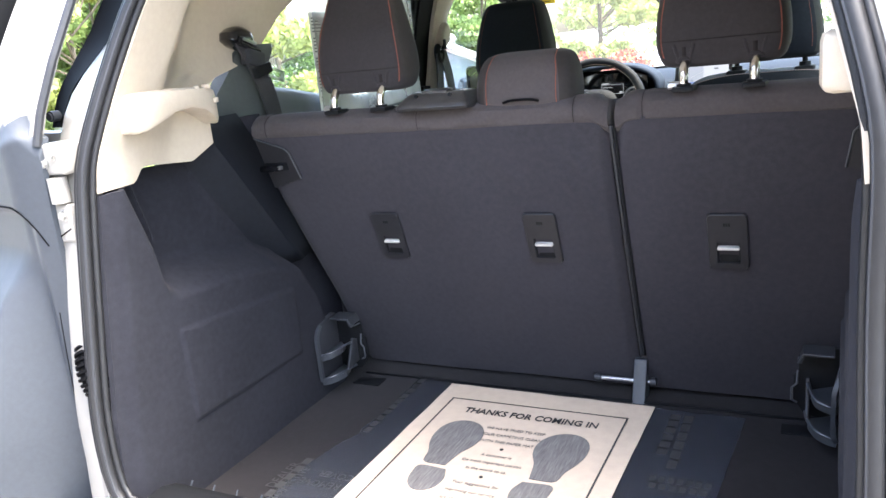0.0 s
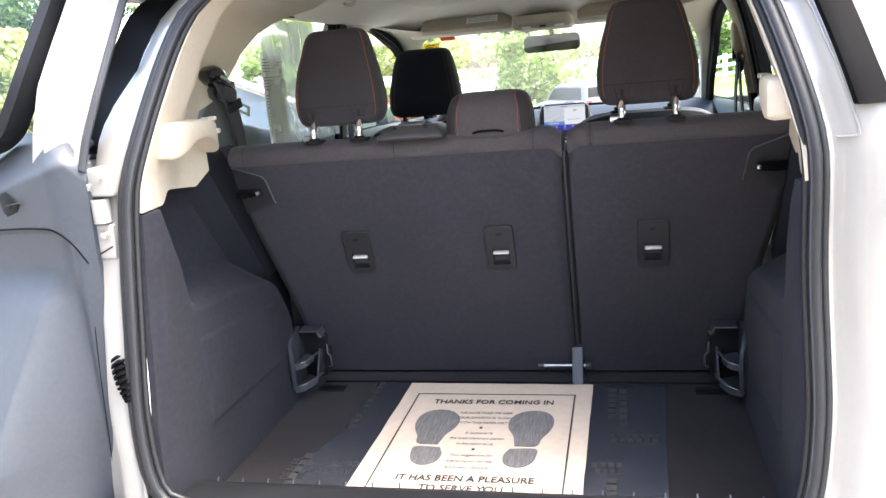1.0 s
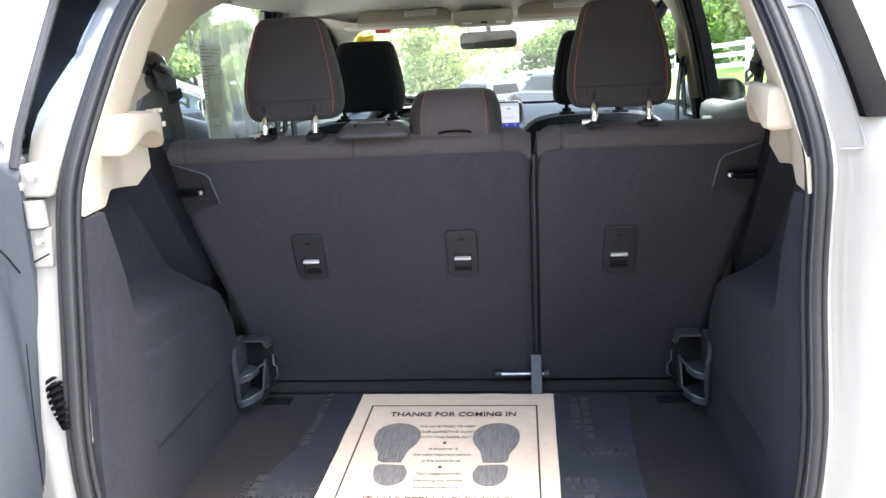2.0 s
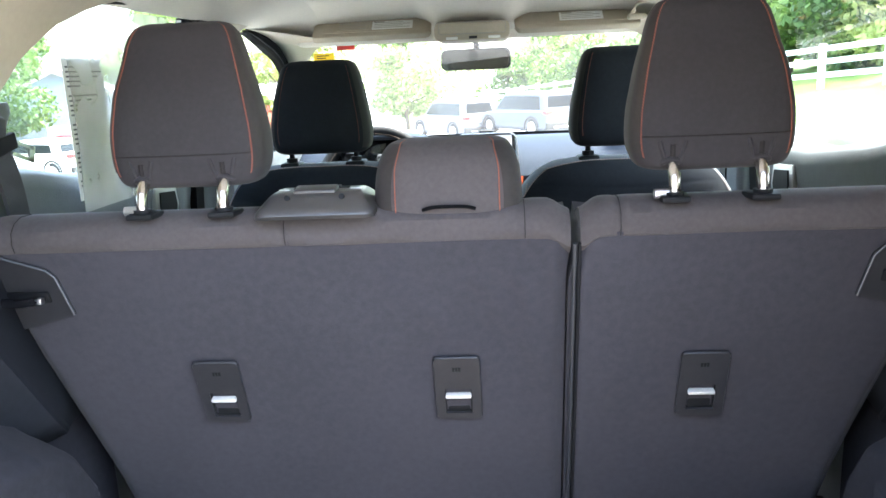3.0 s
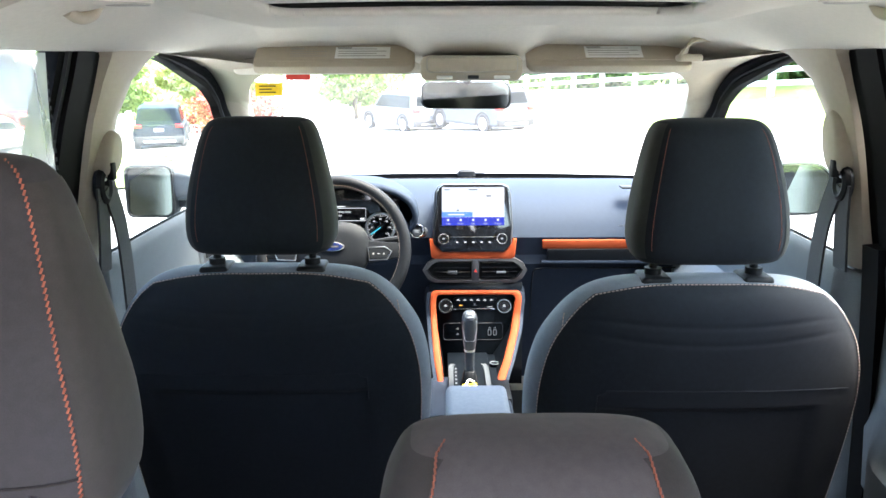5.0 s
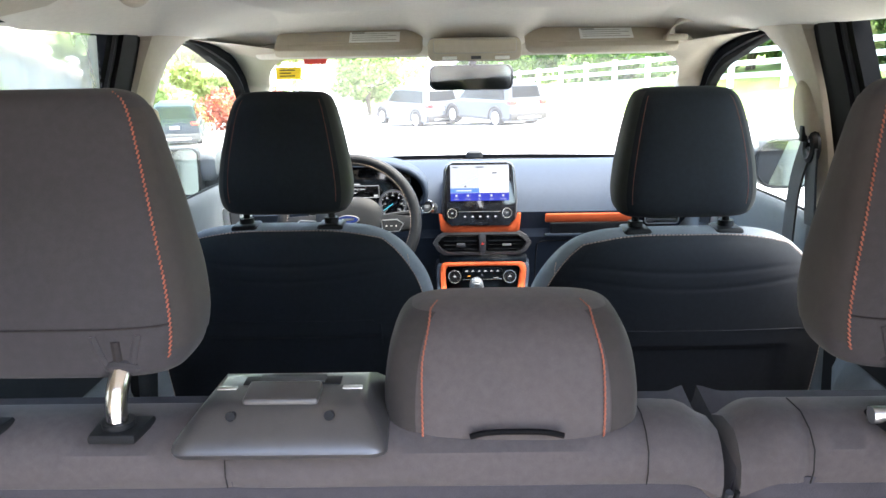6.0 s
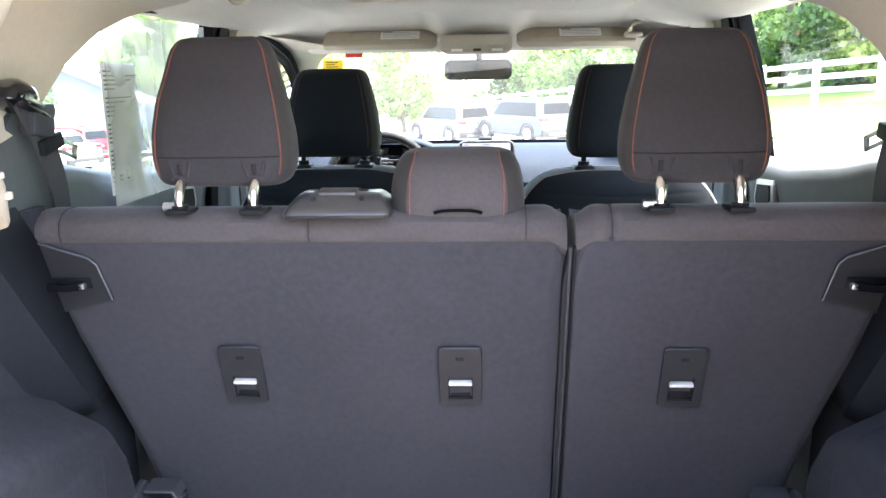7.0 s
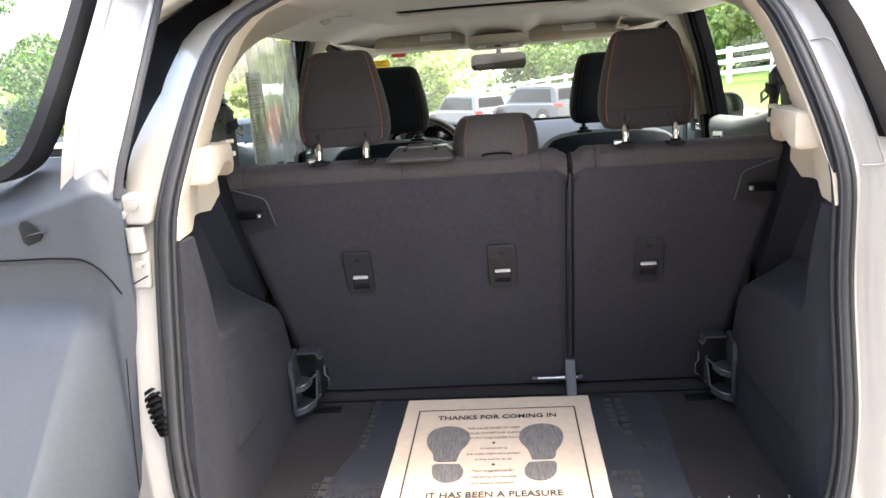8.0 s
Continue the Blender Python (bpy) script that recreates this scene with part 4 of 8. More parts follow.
def on_back(x, z, lift=0.0):
    """A pose on the seat's back face: x right, y up along the face, z out of it."""
    tilt = math.degrees(math.atan2(0.118, 0.348))
    n = Vector((0, -math.cos(radians(tilt)), -math.sin(radians(tilt))))
    p = Vector((x, back_y(z), z)) + n * lift
    return pose(p.x, p.y, p.z, 90 + tilt, 0, 0)


def release(x, z, seat):
    """A recessed backrest release: plate, pocket and silver pull tab."""
    m = on_back(x, z, 0.002)
    w, h0, h1 = 0.0315, -0.041, 0.067
    px, py0, py1 = 0.0185, -0.030, 0.013
    outer, hole = rounded(-w, w, h0, h1, 0.007, 4), rounded(-px, px, py0, py1, 0.002, 4)
    plate = loft([[(x, y, 0.0) for x, y in outer], [(x, y, 0.003) for x, y in outer], [(x * 0.975, y * 0.98, 0.0045) for x, y in outer], [(x, y, 0.0045) for x, y in hole], [(x, y, -0.019) for x, y in hole]], cap=False)
    bez = part("release_plate", turned(plate, m), PLATE, seat, "dark plastic release plate")
    pocket = merge(box(-px, px, py0, py1, -0.020, -0.017), box(-px, -px + 0.002, py0, py1, -0.02, 0.001), box(px - 0.002, px, py0, py1, -0.02, 0.001), box(-px, px, py0, py0 + 0.002, -0.02, 0.001), box(-px, px, py1 - 0.002, py1, -0.02, 0.001))
    part("pocket", turned(pocket, m), BLACK, bez)
    part("paddle", turned(box(-px + 0.003, px - 0.003, py0 + 0.002, -0.004, -0.012, -0.006, 0.002), m @ pose(0, 0, 0, -14)), BLACK, bez)
    part("pull_tab", turned(box(-px + 0.001, px - 0.001, -0.0025, 0.0025, -0.004, 0.007, 0.0015), m), TAB, bez, "bright silver pull tab")
    for k in range(3):
        part("mark", turned(box(-0.006 + 0.004 * k, -0.003 + 0.004 * k, 0.044, 0.050, 0.0041, 0.0049), m), BLACK, bez)


def striker(s, seat):
    """The lock in the backrest's upper corner: black surround and bar."""
    z0 = 1.128
    pts = [(s * 0.603, 1.176), (s * 0.590, 1.178), (s * 0.512, 1.150), (s * 0.503, 1.140), (s * 0.494, 1.085), (s * 0.584, 1.06)]
    bm = bmesh.new()
    lo = [bm.verts.new((x, back_y(z) - 0.0045, z)) for x, z in pts]
    hi = [bm.verts.new((x, back_y(z) + 0.004, z)) for x, z in pts]
    bm.faces.new(lo)
    bm.faces.new(hi[::-1])
    for i in range(len(pts)):
        bm.faces.new((lo[i], hi[i], hi[(i + 1) % len(pts)], lo[(i + 1) % len(pts)]))
    bez = part("lock_surround", bm, PLATE, seat, "dark plastic lock surround")
    part("surround_edge", tube([(x, back_y(z) - 0.006, z) for x, z in pts[1:5]], 0.0017, 8), HOLDER, bez)
    part("lock_slot", turned(box(-0.034, 0.034, -0.007, 0.010, -0.002, 0.003, 0.002), on_back(s * 0.552, 1.112, 0.004)), BLACK, bez)
    part("lock_bar", tube([(s * 0.598, -0.072, 1.110), (s * 0.545, -0.078, 1.110), (s * 0.520, -0.078, 1.113)], 0.0065, 8), GLOSS, bez)
    part("lock_tip", box(s * 0.515, s * 0.524, -0.084, -0.074, 1.109, 1.117, 0.002), SATIN, bez)


seat_wide = rear_seat(-0.60, 0.1428, (-0.545, -0.200, 0.092), "wide section of dark rear bench, upright and locked")
seat_narrow = rear_seat(0.1459, 0.60, (0.205,), "narrow section of dark rear bench, upright and locked")
release(-0.325, 0.945, seat_wide)
release(0.0, 0.945, seat_wide)
release(0.323, 0.945, seat_narrow)
striker(-1, seat_wide)
striker(1, seat_narrow)
part("split_piping", tube([(0.1515, back_y(z) - 0.0015, z) for z in span(0.70, 1.165, 20)], 0.0030, 6), DARK, seat_wide)
part("split_piping", tube([(0.1575, back_y(z) - 0.0005, z) for z in span(0.70, 1.165, 20)], 0.0022, 6), BLACK, seat_narrow)
part("corner_stitch", dashes([(-0.597, -0.070, 1.205), (-0.580, -0.078, 1.180)], 0.005, 0.003, 0.0012), STITCH, seat_wide)


def head_restraint(cx, parent_label):
    """An outer rear head restraint: padded body, seams, two chrome posts and their guides."""
    hr = thing("head_restraint", (cx, -0.02, 1.215), parent_label, "headrest", "rear head restraints")
    sec = [(1.246, -0.014, 0.075, 0.03), (1.25, -0.0135, 0.086, 0.0395), (1.261, -0.012, 0.0935, 0.046), (1.283, -0.011, 0.0978, 0.049), (1.315, -0.0113, 0.0968, 0.0483), (1.342, -0.011, 0.0924, 0.044), (1.365, -0.0097, 0.088, 0.0397), (1.392, -0.0045, 0.0803, 0.0335), (1.42, -0.0005, 0.0727, 0.0275), (1.434, 0.001, 0.067, 0.022), (1.4415, 0.0015, 0.061, 0.0165), (1.445, 0.002, 0.054, 0.011), (1.447, 0.0027, 0.044, 0.0053)]
    sec = refine(sec, 36)
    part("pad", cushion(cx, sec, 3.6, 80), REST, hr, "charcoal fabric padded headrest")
    for k in (-1, 1):
        part("side_panel", side_shell(cx, sec[7:-9], 3.6, k, 0.895), SIDE_FABRIC, hr, "smooth dark grey side panel")

    def at(z, k):
        y, a, b = (follow([(q[0], q[i]) for q in sec], z) for i in (1, 2, 3))
        u = k * 0.886
        v = (1 - abs(u) ** 3.6) ** (1 / 3.6)
        return (cx + u * a, y - b * v - 0.0006, z)

    for k in (-1, 1):
        line = [at(z, k) for z in span(1.262, 1.4455, 34)]
        part("stitching", dashes(line, 0.0030, 0.0004, 0.00066, 0.0008 * k), STITCH, hr, "orange contrast stitching")
    low = []
    for u in span(-0.88, 0.88, 24):
        y, a, b = (follow([(q[0], q[i]) for q in sec], 1.287) for i in (1, 2, 3))
        low.append((cx + u * a, y - b * (1 - abs(u) ** 3.6) ** (1 / 3.6) - 0.0002, 1.287))
    part("lower_seam", tube(low, 0.0009, 6), PLEAT, hr)

    def skin(x, z, lift):
        y, a, b = (follow([(q[0], q[i]) for q in sec], z) for i in (1, 2, 3))
        u = min(0.96, abs(x - cx) / a)
        return (x, y - b * (1 - u ** 3.6) ** (1 / 3.6) - lift, z)

    for k in (-1, 1):
        x = cx + k * 0.051
        part("post", tube(curve([(x, -0.066, 1.213), (x, -0.069, 1.229), (x, -0.064, 1.244), (x, -0.049, 1.258), (x, -0.026, 1.280)], 20), 0.0074, 14), CHROME, hr, "chrome post")
        part("guide", merge(prism([(x - 0.019, -0.050), (x - 0.016, -0.082), (x + 0.016, -0.082), (x + 0.019, -0.050)], "z", 1.212, 1.2195, 0.0025), rod((x, -0.067, 1.215), (x, -0.067, 1.2235), 0.0112)), BLACK, hr, "black plastic guide")
        part("tuck", merge(tube([(x + 0.0125 * math.cos(radians(q)), -0.0440 + 0.0125 * math.sin(radians(q)), 1.2585 + 0.002 * math.sin(radians(3 * q))) for q in range(0, 360, 24)], 0.0042, 8, closed=True)), REST, hr, "gathered fabric round post")
    for k in (-1, 1):
        x = cx + k * 0.051
        for dx, top in ((-0.015, 1.282), (0.015, 1.282)):
            fold = [skin(x + dx * (1 - 0.45 * f), top + (1.2585 - top) * f, -0.0012 - 0.0022 * abs(f - 0.4)) for f in span(0, 1, 8)]
            part("pleat", tube(fold, 0.0034, 8), REST, hr)
        # Dark strip paints in the shade where the post enters the pad.
        part("pleat_shadow", tube([skin(x, z, -0.0012) for z in span(1.278, 1.262, 6)], 0.0036, 8), PLEAT, hr, "dark strip for shade in fold above post")
    part("guide_button", rod((cx - 0.074, -0.066, 1.2215), (cx - 0.055, -0.066, 1.2215), 0.006, 10), SATIN, hr)
    return hr


rest = head_restraint(-0.325, "raised charcoal outer headrest with orange stitching on rear bench")
copy_thing(rest, pose(0.319, -0.02, 1.215))

mid = thing("head_restraint", (0, -0.01, 1.215), "low charcoal centre headrest with orange stitching on rear bench", "headrest", "rear head restraints")
sec = [(1.1972, -0.022, 0.0819, 0.036), (1.2012, -0.022, 0.0882, 0.044), (1.2157, -0.02, 0.0908, 0.05), (1.2381, -0.018, 0.0903, 0.05), (1.2589, -0.014, 0.0872, 0.047), (1.2743, -0.01, 0.0819, 0.042), (1.2853, -0.006, 0.0745, 0.033), (1.2908, -0.004, 0.063, 0.022), (1.293, -0.003, 0.042, 0.01)]
sec = refine(sec, 36)
for k in (-1, 1):
    part("side_panel", side_shell(0, sec[4:-8], 3.8, k, 0.74), SIDE_FABRIC, mid, "smooth dark grey side panel")
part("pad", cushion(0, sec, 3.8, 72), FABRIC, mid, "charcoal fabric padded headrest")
for k in (-1, 1):
    line = []
    for z in span(1.204, 1.2922, 30):
        y, a, b = (follow([(q[0], q[i]) for q in sec], z) for i in (1, 2, 3))
        u = min(0.97, (0.0628 - 0.006 * step(1.255, 1.292, z)) / a)
        line.append((k * u * a, y - b * (1 - u ** 3.8) ** (1 / 3.8) - 0.0014, z))
    part("stitching", dashes(line, 0.0034, 0.0003, 0.0007, 0.0003 * k), STITCH, mid, "orange contrast stitching")

part("handle_slot", tube(curve([(-0.030, -0.0740, 1.2120), (-0.018, -0.0745, 1.2150), (0.002, -0.0748, 1.2158), (0.022, -0.0745, 1.2150), (0.034, -0.0740, 1.2120)], 16), 0.0022, 8), RUBBER, mid, "dark gap under pad")

# centre belt outlet on the bench's top
outlet = thing("belt_outlet", (-0.157, -0.05, 1.212), "black plastic seat belt outlet on top of rear bench", "belt guide")
rows = []
for z, y0, y1, a in ((1.204, -0.099, 0.01, 0.0715), (1.209, -0.1035, 0.01, 0.0715), (1.2125, -0.1020, 0.01, 0.0705), (1.2185, -0.0950, 0.004, 0.066), (1.225, -0.0865, -0.005, 0.0605), (1.2290, -0.0805, -0.014, 0.0570), (1.2315, -0.0745, -0.022, 0.0540), (1.2325, -0.068, -0.028, 0.0505)):
    rim = []
    for k in range(6):
        q = radians(180 + 18 * k)
        rim.append((-0.157 - a + 0.012 + 0.012 * math.cos(q), y0 + 0.010 + 0.010 * math.sin(q), z))
    for k in range(6):
        q = radians(270 + 18 * k)
        rim.append((-0.157 + a - 0.012 + 0.012 * math.cos(q), y0 + 0.010 + 0.010 * math.sin(q), z))
    rows.append(rim + [(-0.157 + a * 0.95, y1, z), (-0.157 - a * 0.95, y1, z)])
part("cover", loft(rows), OUTLET, outlet, angle=40)
part("slot", box(-0.192, -0.122, -0.044, -0.030, 1.2320, 1.2332, 0.0004), BLACK, outlet)
part("webbing", turned(box(-0.024, 0.024, -0.006, 0.006, 0, 0.002, 0.001), pose(-0.157, -0.037, 1.2333, 0)), WEBBING, outlet)
part("slot_lip", turned(box(-0.026, 0.026, -0.013, 0.013, -0.004, 0.0036, 0.0028, 3), pose(-0.159, -0.062, 1.2335, 8)), OUTLET, outlet, "raised glossy lip over belt slot")
for x in (-0.190, -0.124):
    part("rivet", rod((x, -0.078, 1.2255), (x, -0.0862, 1.2285), 0.0034, 12), BLACK, outlet)
# Silver strips paint highlights on the glossy cover's top corners.
for k in (-1, 1):
    part("corner_glint", turned(box(-0.007, 0.007, -0.003, 0.003, -0.002, 0.0009, 0.001), pose(-0.157 + k * 0.0445, -0.049, 1.2325, 0, 0, 0)), SATIN, outlet, "bright strip for corner highlight")

outlet.location.z += 0.006

# lower latch between the two sections, with its hinge rod
latch = thing("hinge_bracket", (0.148, 0.07, 0.613), "grey plastic hinge cover between folding rear seats", "seat hinge")
part("cover", prism([(0.046, 0.613), (0.082, 0.690), (0.092, 0.690), (0.098, 0.613)], "x", 0.1365, 0.1615, 0.003), GRAIN_PLASTIC, latch)
part("rod", rod((0.062, 0.082, 0.645), (0.176, 0.082, 0.645), 0.0045), STEEL, latch, "grey steel hinge rod")
part("rod_end", rod((0.056, 0.082, 0.645), (0.070, 0.082, 0.645), 0.0085), DARK, latch)
part("rod_end", rod((0.166, 0.082, 0.645), (0.178, 0.082, 0.645), 0.0095), DARK, latch)

# third belt buckles hanging on the rear pillars, with their dark outlet covers
for s in (-1, 1):
    belt = thing("seat_belt", (s * 0.60, 0.0, 1.22), "dark seat belt with buckle tongue hanging on rear pillar", "seat belt", "rear seat belts")
    rows = []
    for z, y0, y1, x in ((1.15, -0.19, 0.06, 0.602), (1.22, -0.17, 0.035, 0.606), (1.27, -0.12, 0.04, 0.608), (1.31, -0.075, 0.05, 0.608), (1.345, -0.045, 0.075, 0.608), (1.358, -0.02, 0.08, 0.612)):
        rows.append([(s * 0.635, y0 - 0.01, z), (s * (x + 0.004), y0, z), (s * x, y0 + 0.02, z), (s * x, y1 - 0.015, z), (s * (x + 0.006), y1, z), (s * 0.635, y1 + 0.01, z)])
    part("cover", loft(rows), GREEN_BELT, belt, "dark grey-green plastic belt cover")
    part("webbing", tube(curve([(s * 0.590, -0.052, 1.375), (s * 0.580, -0.030, 1.32), (s * 0.585, 0.005, 1.25), (s * 0.598, 0.035, 1.17)], 16), 0, flat=(0.005, 0.046)), WEBBING, belt)
    part("guide", merge(turned(cushion(0, [(-0.020, 0.0, 0.016, 0.028), (-0.012, -0.002, 0.024, 0.038), (0.002, -0.002, 0.026, 0.038), (0.014, 0.002, 0.022, 0.030), (0.022, 0.004, 0.012, 0.016)], 2.6, 22), pose(s * 0.602, -0.046, 1.372, -16, 0, 0)), turned(box(-0.010, 0.010, -0.030, 0.030, -0.004, 0.004, 0.003), pose(s * 0.583, -0.040, 1.352, -20))), GLOSS, belt, "black glossy belt guide")
    part("guide_eye", turned(box(-0.003, 0.003, -0.019, 0.019, -0.003, 0.003, 0.001), pose(s * 0.577, -0.040, 1.364, -18)), SATIN, belt)
    part("stop", turned(box(-0.012, 0.012, -0.026, 0.026, -0.016, 0.016, 0.005), pose(s * 0.583, -0.030, 1.330, -14)), DARK, belt)
    part("tongue", turned(box(-0.005, 0.005, -0.028, 0.028, -0.012, 0.010, 0.003), pose(s * 0.574, -0.018, 1.306, 12)), BLACK, belt)
    part("plate", turned(merge(box(-0.0015, 0.0015, 0.0, 0.044, -0.012, -0.007), box(-0.0015, 0.0015, 0.0, 0.044, 0.005, 0.010), box(-0.0015, 0.0015, 0.036, 0.048, -0.012, 0.010)), pose(s * 0.574, 0.004, 1.302, -18)), SATIN, belt, "steel belt tongue")


# ---- front seats ----
def front_seat(cx, y0, label):
    seat = thing("front_seat", (cx, y0 + 0.10, 0.40), label, "car seat", "front seats")
    sec = [(0.55, 0.18, 0.225, 0.085), (0.70, 0.155, 0.240, 0.090), (0.85, 0.125, 0.252, 0.090), (0.95, 0.105, 0.258, 0.086), (1.02, 0.090, 0.256, 0.082), (1.08, 0.078, 0.243, 0.076), (1.12, 0.070, 0.222, 0.070), (1.150, 0.064, 0.198, 0.062), (1.170, 0.060, 0.172, 0.050), (1.182, 0.058, 0.140, 0.034), (1.187, 0.058, 0.10, 0.018)]
    sec = refine([(z, y0 + y, a, b) for z, y, a, b in sec], 44)
    part("backrest", cushion(cx, sec, 2.7, 72), GREY_FABRIC, seat, "grey fabric backrest side bolsters")

    def rear(u, z):
        y, a, b = (follow([(q[0], q[i]) for q in sec], z) for i in (1, 2, 3))
        k = max(-0.985, min(0.985, u))
        return (cx + k * a, y - b * (1 - abs(k) ** 2.7) ** (1 / 2.7) - 0.008, z)

    def panel(u, v):
        zt = 1.184 - 0.016 * abs(u) ** 6
        z = 0.58 + (zt - 0.58) * v
        x, y, z = rear(u * 0.945 + (0.004 if cx > 0 else -0.004), z)
        dip = 0.005 * step(0.02, 0.03, 1.02 - z) * (1 - step(0.62, 0.72, abs(u)))
        for low, deep in ((0.935, 0.030), (0.905, 0.045)):
            dip += 0.0009 * math.exp(-(((v - low + deep * (1 - u * u)) / 0.006) ** 2)) * (1 - abs(u) ** 6)
        return (x, y + dip, z)

    part("back_panel", sheet(panel, span(-1, 1, 48), span(0, 0.6, 20) + span(0.61, 1, 84), (0, 0.004, 0)), BLACK_FABRIC, seat, "black fabric rear panel with map pocket")
    edge = [panel(1, v) for v in span(0.35, 1, 24)] + [panel(u, 1) for u in span(1, -1, 40)][1:] + [panel(-1, v) for v in span(1, 0.35, 24)][1:]
    edge = [(x, y - 0.0016, z) for x, y, z in edge]
    part("stitching", dashes(edge, 0.0038, 0.0022, 0.0008), PALE_STITCH, seat, "tan and orange contrast stitching")
    inside = -1 if cx > 0 else 1
    pocket = [panel(inside * 0.66, v) for v in span(0.66, 0.727, 5)] + [panel(inside * (0.66 - 0.05 * math.sin(radians(q))), 0.727 + 0.012 * (1 - math.cos(radians(q)))) for q in range(15, 91, 15)] + [panel(inside * u, 0.740) for u in span(0.58, -0.9, 20)]
    part("pocket_seam", tube([(x, y + 0.0003, z) for x, y, z in pocket], 0.0013, 6), BLACK_FABRIC, seat, "map pocket edge")
    corner = [rear(inside * (0.942 + k), z) for k, z in ((0.0, 1.118), (0.02, 1.127), (0.04, 1.136))]
    part("cross_seam", dashes([(x, y + 0.0035, z) for x, y, z in corner], 0.0038, 0.0016, 0.0008), PALE_STITCH, seat, "short tan seam across bolster")
    part("seat_cushion", box(cx - 0.25, cx + 0.25, y0 + 0.15, y0 + 0.65, 0.45, 0.62, 0.05, 3), GREY_FABRIC, seat)
    hs = [(1.211, 0.060, 0.092, 0.032), (1.217, 0.060, 0.104, 0.044), (1.234, 0.060, 0.112, 0.052), (1.262, 0.061, 0.1135, 0.056), (1.300, 0.064, 0.109, 0.056), (1.340, 0.069, 0.101, 0.053), (1.372, 0.074, 0.093, 0.049), (1.396, 0.079, 0.085, 0.043), (1.408, 0.082, 0.077, 0.034), (1.414, 0.083, 0.066, 0.022), (1.416, 0.084, 0.045, 0.010)]
    hs = [(z, y0 + y, a, b) for z, y, a, b in hs]
    hs = refine(hs, 30)
    hr = part("head_restraint", cushion(cx, hs, 3.6, 60), BLACK_FABRIC, seat, "black fabric headrest")
    for k in (-1, 1):
        part("side_panel", side_shell(cx, hs[4:-5], 3.6, k, 0.87), FRONT_SIDE, hr, "dark grey side panel")
    for k in (-1, 1):
        line = []
        for z in span(1.235, 1.405, 26):
            y, a, b = (follow([(q[0], q[i]) for q in hs], z) for i in (1, 2, 3))
            line.append((cx + k * 0.80 * a, y - b * (1 - 0.80 ** 3.6) ** (1 / 3.6) - 0.0005, z))
        part("stitching", dashes(line, 0.0026, 0.0012, 0.00045), STITCH, hr, "fine orange stitching")
        x = cx + k * 0.0745
        part("post", rod((x, y0 + 0.058, 1.15), (x, y0 + 0.060, 1.235), 0.006), BLACK, seat, "black steel post")
        part("guide", merge(box(x - 0.0225, x + 0.0225, y0 + 0.030, y0 + 0.084, 1.172, 1.191, 0.006, 4), rod((x, y0 + 0.058, 1.18), (x, y0 + 0.058, 1.200), 0.0125)), BLACK, seat, "black plastic guide")
    return seat


fs = front_seat(-0.330, 0.725, "black and grey fabric driver's seat with contrast stitching")
fs2 = front_seat(0.334, 0.655, "black and grey fabric passenger seat with contrast stitching")
fs.location.z -= 0.006
fs2.location.z -= 0.006

# ---- dashboard ----
dash = thing("dashboard", (0, 1.95, 0.55), "grey plastic dashboard with orange trim strips", "dashboard")
top_prof = [(2.36, 0.55), (2.36, 1.082), (2.25, 1.098), (2.10, 1.120), (1.98, 1.128), (1.91, 1.122), (1.85, 1.104), (1.80, 1.078), (1.762, 1.046), (1.738, 1.008), (1.745, 0.985), (1.752, 0.955), (1.745, 0.930), (1.765, 0.86), (1.80, 0.70), (1.84, 0.55)]
rows = []
for x in span(-0.66, 0.68, 60):
    side = step(0.50, 0.68, abs(x - 0.01))
    row = []
    for y, z in top_prof:
        if y < 2.2:
            y = y + 0.05 * side
        row.append((x, y, z - 0.012 * side))
    rows.append(row)
part("body", loft(rows), DASH, dash, "grey soft plastic dash body", angle=28)
part("windscreen_edge", tube(curve([(-0.64, 2.20, 1.106), (-0.3, 2.178, 1.118), (0, 2.172, 1.121), (0.3, 2.178, 1.118), (0.66, 2.20, 1.106)], 24), 0, flat=(0.006, 0.014)), RUBBER, dash, "black strip along windscreen base")
part("sensor_pod", cushion(0.03, [(1.120, 2.165, 0.030, 0.016), (1.136, 2.165, 0.028, 0.015), (1.142, 2.166, 0.020, 0.008)], 3.0, 20), BLACK, dash)
part("sensor", cushion(0.045, [(1.136, 1.86, 0.010, 0.010), (1.144, 1.86, 0.009, 0.009), (1.148, 1.86, 0.004, 0.004)], 2.0, 14), BLACK, dash)
part("passenger_strip", turned(box(0.228, 0.505, -0.006, 0.004, 0.978, 1.004, 0.004), pose(0, 1.728, 0)), ORANGE, dash, "orange trim strip")
part("passenger_slot", box(0.245, 0.60, 1.735, 1.752, 0.940, 0.974, 0.004), BLACK, dash, "black recessed tray under strip")
part("strip_ledge", box(0.228, 0.62, 1.722, 1.745, 0.934, 0.942, 0.003), DASH, dash)
part("glovebox_seam", tube([(0.205, 1.7905, 0.75), (0.205, 1.7635, 0.865), (0.207, 1.7515, 0.905), (0.215, 1.7460, 0.914), (0.235, 1.7455, 0.917), (0.62, 1.7455, 0.917)], 0.0022, 6), BLACK, dash)
part("airbag_mark", box(0.44, 0.475, 1.7318, 1.7335, 1.0405, 1.0425), DARK, dash)
part("driver_vent", box(-0.56, -0.47, 1.765, 1.80, 1.00, 1.06, 0.008), GLOSS, dash, "black side air vent")
